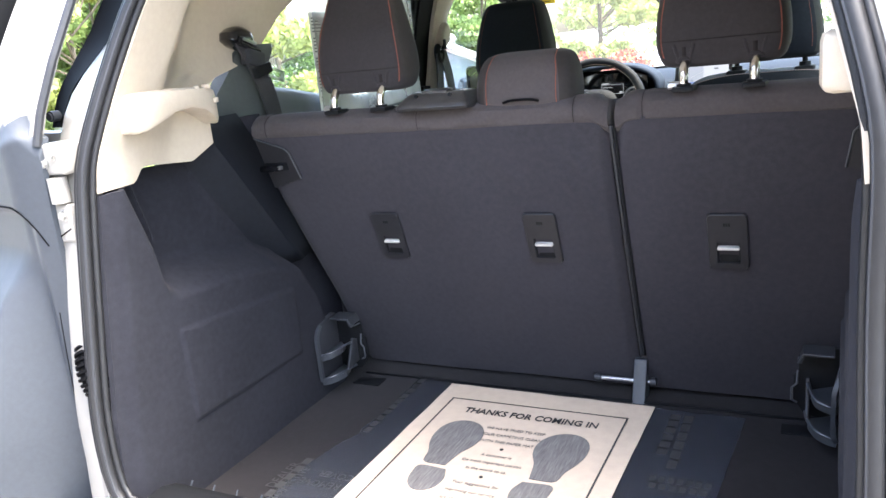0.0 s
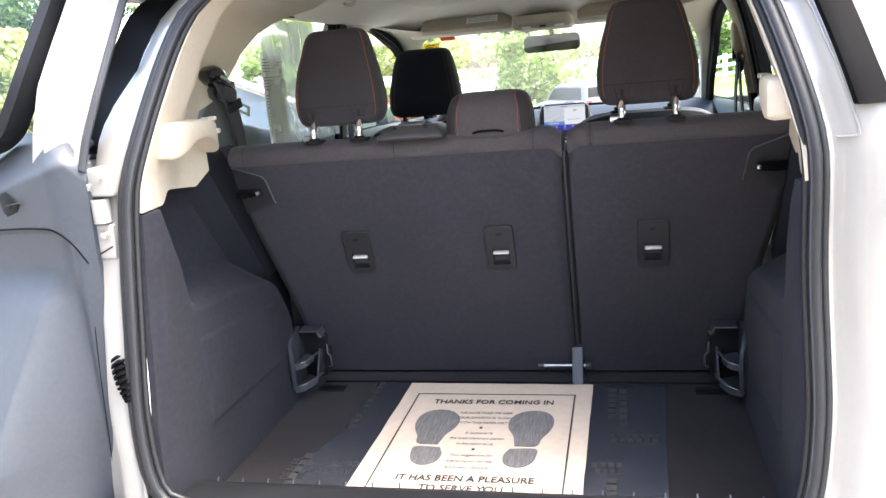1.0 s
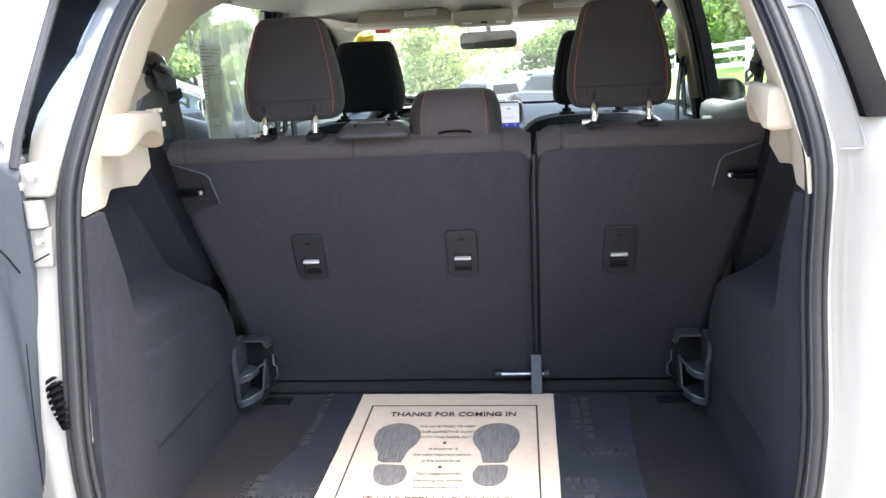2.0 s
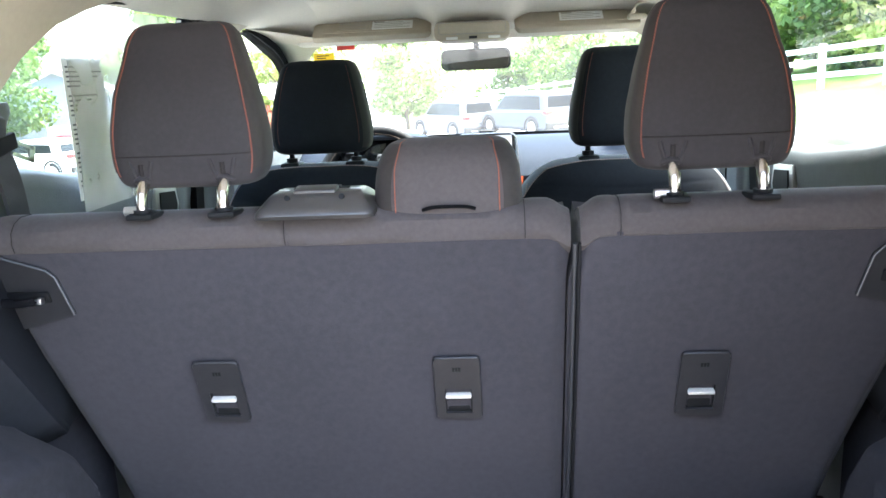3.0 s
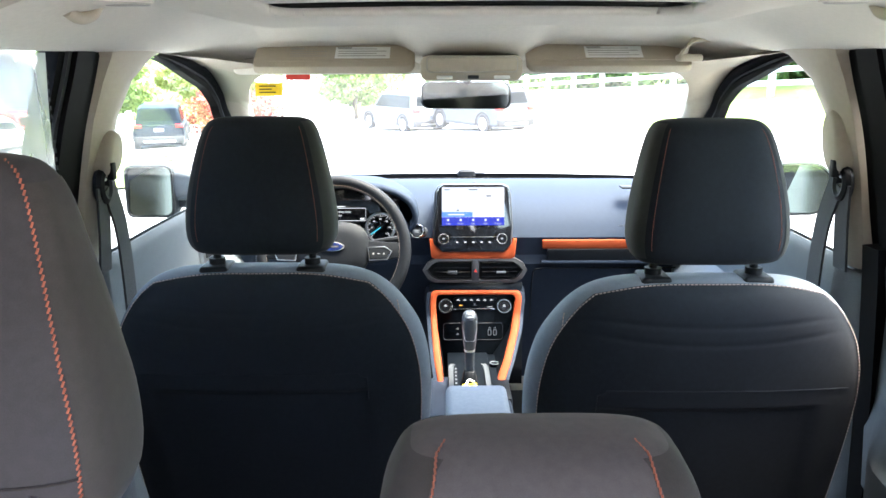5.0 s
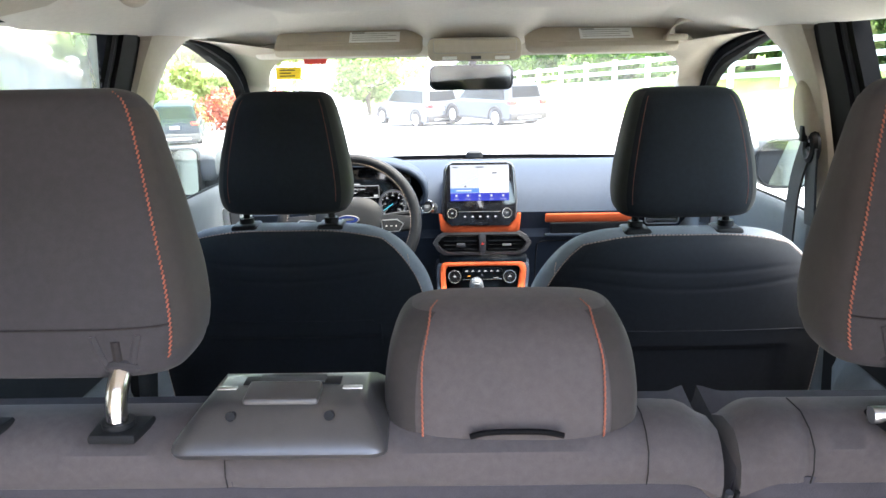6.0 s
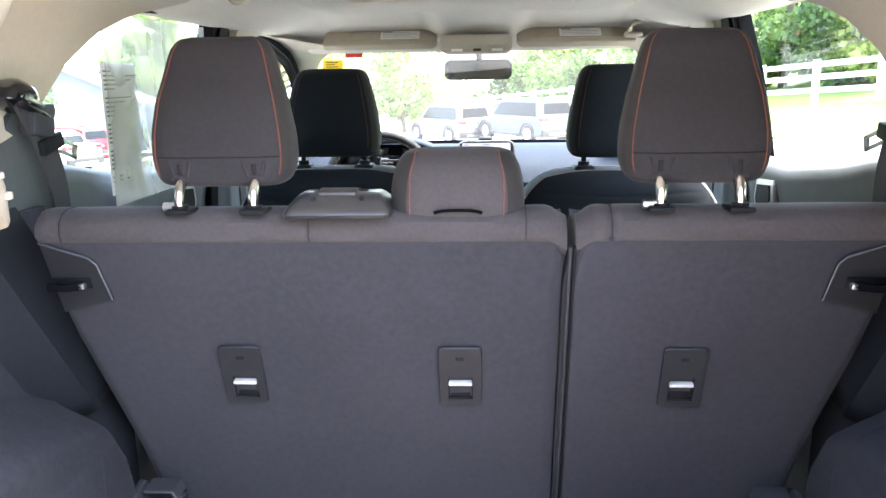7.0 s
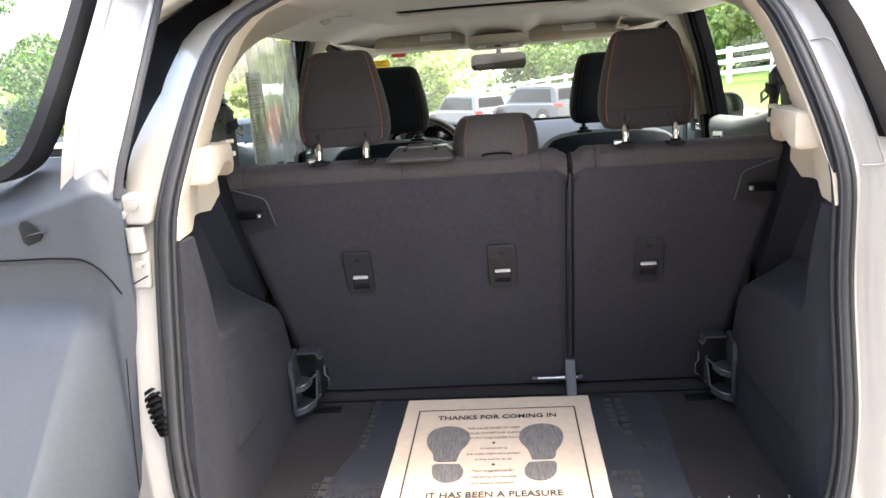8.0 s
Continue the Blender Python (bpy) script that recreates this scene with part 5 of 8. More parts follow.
for k in range(4):
    part("vent_slat", box(-0.552, -0.478, 1.757, 1.770, 1.008 + 0.013 * k, 1.011 + 0.013 * k), DARK, dash)
pv = part("passenger_vent", box(0.522, 0.625, 1.728, 1.80, 0.968, 1.036, 0.008), GLOSS, dash, "black side air vent")
part("vent_rim", tube([(x, 1.728, z) for x, z in rounded(0.524, 0.623, 0.970, 1.034, 0.010, 4)], 0.0018, 6, closed=True), SATIN, pv)
for k in range(4):
    part("vent_slat", box(0.532, 0.615, 1.719, 1.730, 0.981 + 0.0135 * k, 0.985 + 0.0135 * k), DARK, pv)
part("demist_grille", box(0.46, 0.53, 1.80, 1.84, 1.134, 1.1395, 0.002), BLACK, dash)

# centre display
disp = thing("touch_screen", (0.034, 1.75, 0.97), "lit touchscreen showing map in glossy black surround", "display")


lean = Matrix.Translation((0, 1.722, 1.0)) @ pose(0, 0, 0, -10) @ Matrix.Translation((0, -1.722, -1.0))
housing = [(-0.050, 0.972), (-0.070, 0.990), (-0.073, 1.04), (-0.067, 1.135), (-0.060, 1.152), (-0.046, 1.160), (0.114, 1.160), (0.128, 1.152), (0.135, 1.135), (0.141, 1.04), (0.138, 0.990), (0.118, 0.972)]
part("surround", turned(prism(housing, "y", 1.708, 1.735, 0.004), lean), GLOSS, disp, "piano black surround")
part("back_shell", turned(prism([(x * 1.05 - 0.002, z + 0.002) for x, z in housing], "y", 1.722, 1.80, 0.006), lean), DARK, disp)
SX0, SX1, SZ0, SZ1 = -0.052, 0.120, 1.046, 1.151


def tile(x0, x1, z0, z1, mat_, name, lift, parent=None):
    return part(name, turned(box(x0, x1, 1.7078 - lift - 0.0006, 1.7078 - lift, z0, z1), lean), mat_, parent or disp, smooth=False)


scr = tile(SX0, SX1, SZ0, SZ1, SCREEN_WHITE, "screen", 0.0)
tile(SX0, SX1, SZ0, SZ0 + 0.023, SCREEN_BLUE, "menu_bar", 0.0007, scr)
tile(SX0, 0.033, SZ0 + 0.0235, SZ0 + 0.037, SCREEN_PALE_BLUE, "address_bar", 0.0007, scr)
tile(SX0, 0.033, SZ0 + 0.0372, SZ1 - 0.012, SCREEN_GREY, "map", 0.0007, scr)
tile(SX0, SX1, SZ1 - 0.0115, SZ1, SCREEN_GREY, "status_bar", 0.0007, scr)
tile(-0.035, 0.010, SZ0 + 0.028, SZ0 + 0.032, ICON, "address_line", 0.0014, scr)
tile(0.022, 0.046, SZ1 - 0.008, SZ1 - 0.005, SCREEN_INK, "clock_line", 0.0014, scr)
tile(-0.045, -0.030, SZ1 - 0.008, SZ1 - 0.005, SCREEN_INK, "status_line", 0.0014, scr)
tile(0.070, 0.085, SZ1 - 0.026, SZ1 - 0.022, SCREEN_INK, "station_line", 0.0014, scr)
part("map_road", turned(tube([(-0.048, 1.7058, 1.087), (-0.02, 1.7058, 1.095), (0.030, 1.7058, 1.117)], 0.0009, 5), lean), ICON, scr)
part("map_arrow", turned(prism([(-0.012, 1.086), (-0.008, 1.092), (-0.004, 1.086)], "y", 1.7055, 1.7062), lean), SCREEN_INK, scr)
for k, word in enumerate(("Audio", "Phone", "Nav", "Apps", "Settings")):
    x = SX0 + 0.0172 + 0.0344 * k
    lettering(word, 0.0062, lean @ pose(x, 1.7062, SZ0 + 0.0032, 90), ICON, scr, "menu_word", depth=0.0001)
    tile(x - 0.0030, x + 0.0030, SZ0 + 0.012, SZ0 + 0.018, ICON, "menu_icon", 0.0014, scr)
lettering("Connecting Phone...", 0.0070, lean @ pose(0.077, 1.7062, SZ0 + 0.042, 90), SCREEN_INK, scr, "status_text", depth=0.0001)


def knob(x, y, z, r, parent, lean_by=-10):
    m = pose(x, y, z, 90 + lean_by)
    a = part("knob", turned(merge(loft([ring(0, 0, h, q, q, 2, 28) for h, q in ((0, r), (0.012, r), (0.014, r * 0.93))])), m), BLACK, parent, "black rotary knob with chrome ring")
    part("chrome_ring", turned(loft([ring(0, 0, h, q, q, 2, 28) for h, q in ((0.0125, r * 1.02), (0.0155, r * 1.0), (0.0155, r * 0.84), (0.0135, r * 0.80))], cap=False), m), CHROME, a)
    part("cap", turned(loft([ring(0, 0, h, q, q, 2, 24) for h, q in ((0.012, r * 0.7), (0.0148, r * 0.66))]), m), GLOSS, a)
    part("mark", turned(merge(box(-r * 0.22, r * 0.22, -r * 0.06, r * 0.04, 0.0148, 0.0152), box(-r * 0.12, r * 0.12, r * 0.10, r * 0.18, 0.0148, 0.0152)), m), ICON, a)
    return a


knob(-0.0475, 1.700, 1.014, 0.0148, disp)
knob(0.1125, 1.700, 1.014, 0.0148, disp)
part("chrome_line", turned(box(-0.030, 0.096, 1.7055, 1.7085, 1.0125, 1.0150, 0.0008), lean), CHROME, disp)
for k in range(5):
    tile(-0.010 + 0.0225 * k - 0.003, -0.010 + 0.0225 * k + 0.003, 0.9975, 1.0015, ICON, "button_mark", 0.0003)
part("orange_cradle", turned(prism([(-0.088, 1.008), (-0.078, 1.008), (-0.073, 0.992), (-0.052, 0.973), (0.120, 0.973), (0.141, 0.992), (0.146, 1.008), (0.156, 1.008), (0.150, 0.958), (0.140, 0.952), (-0.072, 0.952), (-0.082, 0.958)], "y", 1.713, 1.76, 0.003), lean), ORANGE, disp, "orange trim under display")

# centre air vents
vents = thing("air_vents", (0.04, 1.74, 0.88), "black hexagonal centre air vents with hazard button", "air vent")
hexa = [(-0.106, 0.922), (-0.092, 0.944), (-0.072, 0.956), (0.152, 0.956), (0.172, 0.944), (0.186, 0.922), (0.172, 0.898), (0.152, 0.886), (-0.072, 0.886), (-0.092, 0.898)]
inner = [((x - 0.04) * 0.91 + 0.04, (z - 0.921) * 0.78 + 0.921) for x, z in hexa]
frame_bm = loft([[(x, 1.716, z) for x, z in hexa], [(x, 1.706, z) for x, z in hexa], [(x * 1.0, 1.704, z) for x, z in inner], [(x, 1.725, z) for x, z in inner]], cap=False)
part("bezel", frame_bm, OUTLET, vents)
part("well", prism(inner, "y", 1.7235, 1.76), BLACK, vents)
for k in range(4):
    z = 0.9015 + 0.013 * k
    for a, b in ((-0.074, 0.026), (0.060, 0.156)):
        part("slat", turned(box(a, b, -0.007, 0.007, -0.0012, 0.0012), pose(0, 1.716, z, -18)), GLOSS if k % 2 else BLACK, vents)
part("hazard_button", box(0.031, 0.051, 1.704, 1.73, 0.892, 0.951, 0.002), DARK, vents, "hazard button with red triangle")
part("hazard_mark", prism([(0.0365, 0.9175), (0.0410, 0.9255), (0.0455, 0.9175)], "y", 1.7030, 1.7042), RED, vents)
part("vent_tab", box(-0.036, -0.010, 1.703, 1.712, 0.910, 0.921, 0.002), DARK, vents)
part("vent_tab", box(0.100, 0.126, 1.703, 1.710, 0.914, 0.919, 0.001), SATIN, vents)

# climate panel and orange horseshoe down to the console
climate = thing("climate_panel", (0.04, 1.65, 0.62), "black climate control panel with orange frame", "climate controls")
PZ = [(0.862, 1.700), (0.80, 1.675), (0.749, 1.600), (0.68, 1.455), (0.60, 1.40)]


def panel_y(z):
    return follow([(v, y) for v, y in PZ[::-1]], z)


def face_y(z):
    return follow([(0.60, 1.665), (0.69, 1.672), (0.74, 1.680), (0.80, 1.690), (0.862, 1.704), (0.90, 1.712)], z)


def arch(points, n=120):
    return [(p.x, p.z) for p in curve([(x, 0.0, z) for x, z in points], n)]


outer = arch([(-0.0575, 0.645), (-0.0657, 0.690), (-0.0744, 0.7242), (-0.0822, 0.773), (-0.0862, 0.8226), (-0.0850, 0.850), (-0.0810, 0.8590), (-0.0720, 0.8640), (-0.040, 0.8648), (0.040, 0.8650), (0.125, 0.8648), (0.156, 0.8640), (0.1650, 0.8590), (0.1692, 0.850), (0.1690, 0.8300), (0.1577, 0.7724), (0.1324, 0.7238), (0.1094, 0.6897), (0.0860, 0.645)])
inner_edge = arch([(-0.0440, 0.645), (-0.0497, 0.690), (-0.0556, 0.7241), (-0.0651, 0.773), (-0.0695, 0.8226), (-0.0685, 0.842), (-0.0660, 0.8490), (-0.0600, 0.8530), (-0.038, 0.8538), (0.040, 0.8540), (0.122, 0.8538), (0.1420, 0.8530), (0.1485, 0.8490), (0.1510, 0.842), (0.1500, 0.8300), (0.1368, 0.7724), (0.1124, 0.7238), (0.0890, 0.6897), (0.0700, 0.645)])
lane = []
for (ax, az), (bx, bz) in zip(outer, inner_edge):
    ya, yb = panel_y(az), panel_y(bz)
    mx, mz = (ax + bx) / 2, (az + bz) / 2
    lane.append([(ax, ya + 0.012, az), (ax, ya + 0.001, az), (ax + (mx - ax) * 0.25, ya - 0.004, az + (mz - az) * 0.25), (mx, panel_y(mz) - 0.0055, mz), (bx + (mx - bx) * 0.25, yb - 0.003, bz + (mz - bz) * 0.25), (bx, yb + 0.002, bz), (bx, yb + 0.012, bz)])
part("orange_frame", loft(lane), ORANGE, climate, "satin orange frame", angle=50)
part("inner_cheek", loft([[(x, panel_y(z) + 0.003, z), (x + (0.003 if x > 0.04 else -0.003), max(face_y(z), panel_y(z) + 0.004) + 0.006, z + (0.003 if z > 0.85 else 0.0))] for x, z in inner_edge], cap=False, closed=False), CONSOLE, climate, "black inner cheek")
part("outer_cheek", loft([[(x, panel_y(z) + 0.002, z), (x + (0.010 if x > 0.04 else -0.010) * (0 if z > 0.862 else 1), panel_y(z) + 0.006, z), (x + (0.016 if x > 0.04 else -0.016) * (0 if z > 0.862 else 1), 1.775, z)] for x, z in outer], cap=False, closed=False), DASH, climate, "dark grey console side")
face_bm = loft([[(x, face_y(z) + 0.0045, z) for x in (-0.088, 0.172)] for z in (0.60, 0.69, 0.74, 0.80, 0.862, 0.885)], cap=False, closed=False)
ob = part("face", face_bm, CONSOLE, climate, "gloss black panel")
ob.modifiers.new("thick", "SOLIDIFY").thickness = 0.004
knob(-0.0425, 1.6955, 0.8225, 0.0200, climate, -14)
knob(0.1205, 1.6955, 0.8215, 0.0200, climate, -14)
part("chrome_line", box(-0.0200, 0.0975, face_y(0.814) - 0.003, face_y(0.814) + 0.001, 0.8128, 0.8150, 0.0008), CHROME, climate)
part("button_strip", prism(arch([(-0.016, 0.816), (-0.019, 0.830), (-0.014, 0.846), (0.040, 0.848), (0.094, 0.846), (0.098, 0.830), (0.094, 0.816)], 30), "y", face_y(0.83) - 0.0022, face_y(0.83) + 0.004, 0.001), CONSOLE, climate, "black key strip")
for k, w in enumerate((0.0050, 0.0040, 0.0035, 0.0050, 0.0045, 0.0040)):
    x = -0.007 + 0.0185 * k
    part("button_mark", merge(box(x - w, x + w, face_y(0.840) - 0.0050, face_y(0.840) - 0.0046, 0.8375, 0.8388), box(x - w * 0.5, x + w * 0.5, face_y(0.840) - 0.0050, face_y(0.840) - 0.0046, 0.8400, 0.8416)), ICON, climate)
part("button_mark", box(0.074, 0.088, face_y(0.822) - 0.0050, face_y(0.822) - 0.0046, 0.8195, 0.8208), ICON, climate)
part("button_mark", merge(box(0.034, 0.046, face_y(0.822) - 0.0050, face_y(0.822) - 0.0046, 0.8240, 0.8250), box(0.036, 0.041, face_y(0.822) - 0.0050, face_y(0.822) - 0.0046, 0.8265, 0.8305)), SCREEN_INK, climate)
part("amber_mark", box(-0.004, 0.004, face_y(0.824) - 0.0052, face_y(0.824) - 0.0046, 0.8235, 0.8262), AMBER, climate)
part("amber_mark", box(0.1175, 0.1225, face_y(0.806) - 0.0135, face_y(0.806) - 0.0130, 0.8065, 0.8090), AMBER, climate)
part("socket_outline", tube([(x, face_y(z) - 0.0002, z) for x, z in rounded(-0.049, 0.117, 0.7276, 0.7738, 0.008, 4)], 0.0008, 5, closed=True), DARK, climate)
for x in (0.0805, 0.0955):
    port = part("usb_port", tube([(a, face_y(c) - 0.0006, c) for a, c in rounded(x - 0.0040, x + 0.0040, 0.7405, 0.7555, 0.002, 3)], 0.0010, 6, closed=True), SATIN, climate, "white outlined usb socket")
    part("usb_mark", merge(box(x - 0.0040, x + 0.0040, face_y(0.760) - 0.0010, face_y(0.760) - 0.0002, 0.7598, 0.7608), box(x - 0.0004, x + 0.0022, face_y(0.762) - 0.0010, face_y(0.762) - 0.0002, 0.7608, 0.7628)), SATIN, port)
for z in (0.7435, 0.7590):
    part("socket_mark", merge(box(-0.0125, -0.0065, face_y(z) - 0.0010, face_y(z) - 0.0002, z - 0.0022, z - 0.0004), box(-0.0110, -0.0065, face_y(z) - 0.0010, face_y(z) - 0.0002, z + 0.0004, z + 0.0022)), SATIN, climate)

# floor console, gear lever and armrest
console = thing("floor_console", (0.015, 1.2, 0.30), "dark plastic floor console with gear lever and armrest", "console")
part("tunnel", prism([(0.85, 0.30), (0.85, 0.72), (1.18, 0.72), (1.22, 0.69), (1.50, 0.69), (1.62, 0.60), (1.62, 0.30)], "x", -0.085, 0.115, 0.01), DASH, console)
part("armrest_lid", box(-0.046, 0.079, 0.90, 1.105, 0.792, 0.842, 0.014, 4), GREY_FABRIC, console, "grey padded armrest lid")
part("armrest_box", box(-0.040, 0.073, 0.90, 1.09, 0.70, 0.795, 0.008), DARK, console)
part("gear_plate", box(-0.038, 0.072, 1.33, 1.66, 0.688, 0.697, 0.003), CONSOLE, console)
for s, x in ((-1, -0.0300), (1, 0.0632)):
    rail = curve([(x, 1.36, 0.699), (x, 1.50, 0.699), (x - s * 0.001, 1.545, 0.698), (x - s * 0.006, 1.572, 0.694)], 24)
    part("gear_plate_trim", tube(rail, 0, flat=(0.012, 0.008)), KNOB_GREY, console, "silver trim beside gear plate")
lm = pose(0.0155, 1.43, 0.700, -3)
lever = part("gear_lever", turned(loft([ring(0, 0, z, a, b, p, 28) for z, a, b, p in ((0.093, 0.0125, 0.0155, 2.6), (0.096, 0.0140, 0.0175, 2.8), (0.112, 0.0162, 0.0200, 3.0), (0.135, 0.0180, 0.0235, 3.0), (0.155, 0.0190, 0.0255, 3.0), (0.170, 0.0188, 0.0250, 3.0), (0.181, 0.0165, 0.0225, 3.0), (0.187, 0.0130, 0.0180, 2.8), (0.190, 0.0080, 0.0120, 2.6))]), lm), KNOB_GREY, console, "graphite grey gear lever")
part("lever_stem", turned(loft([ring(0, 0, z, a, b, 2.8, 20) for z, a, b in ((0.020, 0.0118, 0.0130), (0.060, 0.0118, 0.0130), (0.088, 0.0124, 0.0138))]), lm), GATE_PLASTIC, lever, "grey lever stem")
part("lever_collar", turned(loft([ring(0, 0, z, a, b, 2.8, 24) for z, a, b in ((0.0875, 0.0128, 0.0145), (0.0885, 0.0136, 0.0160), (0.0920, 0.0136, 0.0160), (0.0935, 0.0124, 0.0140))]), lm), SATIN, lever, "silver collar ring")
shield = [(-0.0150, 0.171), (-0.0165, 0.150), (-0.0125, 0.123), (-0.0095, 0.1185), (0.0095, 0.1185), (0.0125, 0.123), (0.0165, 0.150), (0.0150, 0.171)]
part("lever_outline", turned(tube([(x, -follow([(0.112, 0.0198), (0.135, 0.0232), (0.155, 0.0252), (0.175, 0.0235)], z) * (1 - abs(x / 0.0192) ** 3.0) ** (1 / 3.0) - 0.0003, z) for x, z in shield], 0.0009, 6), lm), SATIN, lever, "thin silver outline")
part("lever_badge", turned(box(-0.0085, 0.0085, -0.0262, -0.0200, 0.172, 0.1815, 0.003), lm), DULL_SILVER, lever, "silver release button")
part("lever_boot", turned(loft([ring(0, -0.004, z, a, b, 3.0, 24) for z, a, b in ((-0.004, 0.0225, 0.034), (0.006, 0.0215, 0.032), (0.026, 0.0170, 0.0235), (0.036, 0.0145, 0.0180), (0.039, 0.0118, 0.0130))]), lm), LEATHER, lever, "dark moulded lever foot")
part("boot_mark", turned(loft([ring(0.001, -0.0240, z, a, b, 2, 18) for z, a, b in ((0.020, 0.0070, 0.0030), (0.0235, 0.0062, 0.0026))]), lm), CHROME, lever)
for k in range(5):
    part("gear_mark", box(-0.0195, -0.0150, 1.438 + 0.024 * k, 1.448 + 0.024 * k, 0.6972, 0.6978), ICON, console)
cap = part("power_socket", rod((0.0875, 1.571, 0.69), (0.0875, 1.571, 0.700), 0.0125, 24), CONSOLE, console, "black round power socket lid")
part("socket_ring", tube([(0.0875 + 0.0115 * math.cos(radians(a)), 1.571 + 0.0115 * math.sin(radians(a)), 0.7005) for a in range(0, 360, 15)], 0.0012, 6, closed=True), SATIN, cap)
part("side_deck", box(0.070, 0.118, 1.36, 1.66, 0.60, 0.692, 0.004), CONSOLE, console)
keytag = thing("yellow_tag", (0.018, 1.378, 0.70), "small yellow and white plastic tag on gear plate", "tag")
part("card", turned(box(-0.018, 0.018, -0.020, 0.020, 0, 0.003, 0.001), pose(0.0180, 1.378, 0.7085, 18, 0, 14)), YELLOW, keytag)
part("clip", tube(curve([(0.002, 1.372, 0.714), (0.012, 1.395, 0.726), (0.026, 1.392, 0.722)], 10), 0.003, 6), LABEL, keytag)

# instrument cluster
cluster = thing("instrument_cluster", (-0.30, 1.7140, 1.00), "black instrument cluster with lit gauges under hood", "instrument cluster")
hood = []
for y, grow in ((1.660, 0.985), (1.70, 1.0), (1.80, 0.98), (1.92, 0.85)):
    row = []
    for i in range(41):
        u = math.cos(radians(-12 + 204 * i / 40))
        v = math.sin(radians(-12 + 204 * i / 40))
        row.append((-0.318 + 0.203 * grow * math.copysign(abs(u) ** 0.8, u) * (1 if v > 0 else 1 + v * 0.35), y, 1.070 + 0.105 * grow * math.copysign(abs(v) ** 0.8, v)))
    hood.append(row)
ob = part("hood", loft(hood, cap=False, closed=False), DASH, cluster, "grey hood")
ob.modifiers.new("thick", "SOLIDIFY").thickness = 0.012
part("face", box(-0.475, -0.168, 1.7240, 1.7440, 0.985, 1.150, 0.004), GLOSS, cluster)
part("info_screen", merge(box(-0.347, -0.262, 1.7205, 1.7230, 1.0955, 1.0965), box(-0.347, -0.262, 1.7205, 1.7230, 1.0605, 1.0615), box(-0.347, -0.3465, 1.7205, 1.7230, 1.0605, 1.0965), box(-0.2625, -0.262, 1.7205, 1.7230, 1.0605, 1.0965)), ICON, cluster, "lit information screen")
lettering("Swing Gate", 0.0085, pose(-0.342, 1.7195, 1.0840, 90), ICON, cluster, "message", align="LEFT", depth=0.0001)
lettering("Ajar", 0.0085, pose(-0.342, 1.7195, 1.0740, 90), ICON, cluster, "message", align="LEFT", depth=0.0001)
part("odometer_bar", box(-0.345, -0.318, 1.7200, 1.7205, 1.099, 1.1025), ICON, cluster)
part("icon_bar", box(-0.278, -0.266, 1.7200, 1.7205, 1.064, 1.069), ICON, cluster)
for gx in (-0.412, -0.222):
    g = part("gauge", turned(loft([ring(0, 0, h, r, r, 2, 36) for h, r in ((0, 0.042), (0.006, 0.042), (0.006, 0.039), (0.002, 0.038))], cap=False), pose(gx, 1.7230, 1.042, 90)), SATIN, cluster, "round gauge with white numerals")
    for k in range(25):
        a = radians(225 - 270 * k / 24)
        r0 = 0.030 if k % 3 == 0 else 0.034
        part("tick", tube([(gx + r0 * math.cos(a), 1.7208, 1.042 + r0 * math.sin(a)), (gx + 0.0375 * math.cos(a), 1.7208, 1.042 + 0.0375 * math.sin(a))], 0.0007, 4), ICON, g)
    for k in range(7):
        a = radians(225 - 270 * k / 6)
        lettering(str(20 * k if gx > -0.3 else k + 1), 0.007, pose(gx + 0.0245 * math.cos(a), 1.7205, 1.042 + 0.0245 * math.sin(a) - 0.0025, 90), ICON, g, "numeral", depth=0.0001)
    a = radians(215)
    part("needle", tube([(gx, 1.7190, 1.042), (gx + 0.034 * math.cos(a), 1.7190, 1.042 + 0.034 * math.sin(a))], 0.0012, 5), NEEDLE, g, "light blue needle")

starter = thing("start_button", (-0.120, 1.70, 1.03), "round start button with chrome ring on dashboard", "button")
m = pose(-0.1165, 1.706, 1.0335, 74, 0, -22)
part("button", turned(loft([ring(0, 0, h, r, r, 2, 26) for h, r in ((-0.03, 0.0160), (0.009, 0.0160), (0.0115, 0.0135))]), m), DARK, starter)
part("chrome_ring", turned(loft([ring(0, 0, h, r, r, 2, 32) for h, r in ((0.0, 0.0205), (0.010, 0.0200), (0.0135, 0.0188), (0.0135, 0.0172), (0.0105, 0.0162))], cap=False), m), CHROME, starter)
part("mark", turned(merge(box(-0.008, 0.008, 0.001, 0.003, 0.0116, 0.0119), box(-0.006, 0.006, -0.004, -0.002, 0.0116, 0.0119)), m), ICON, starter)

# steering wheel
wheel = thing("steering_wheel", (-0.325, 1.51, 1.03), "black leather steering wheel with blue oval badge", "steering wheel")
wm = pose(-0.325, 1.51, 1.03, 68, 0, 0)
R = 0.180
part("wheel_rim", turned(tube([(R * math.cos(radians(a)), R * 0.98 * math.sin(radians(a)), 0.0) for a in range(0, 360, 6)], 0.0155, 12, closed=True), wm), LEATHER, wheel, "black leather rim")
part("rim_stitching", turned(dashes([(R * 0.925 * math.cos(radians(a)), R * 0.905 * math.sin(radians(a)), 0.012) for a in range(-40, 225, 5)], 0.004, 0.003, 0.0004), wm), PALE_STITCH, wheel)
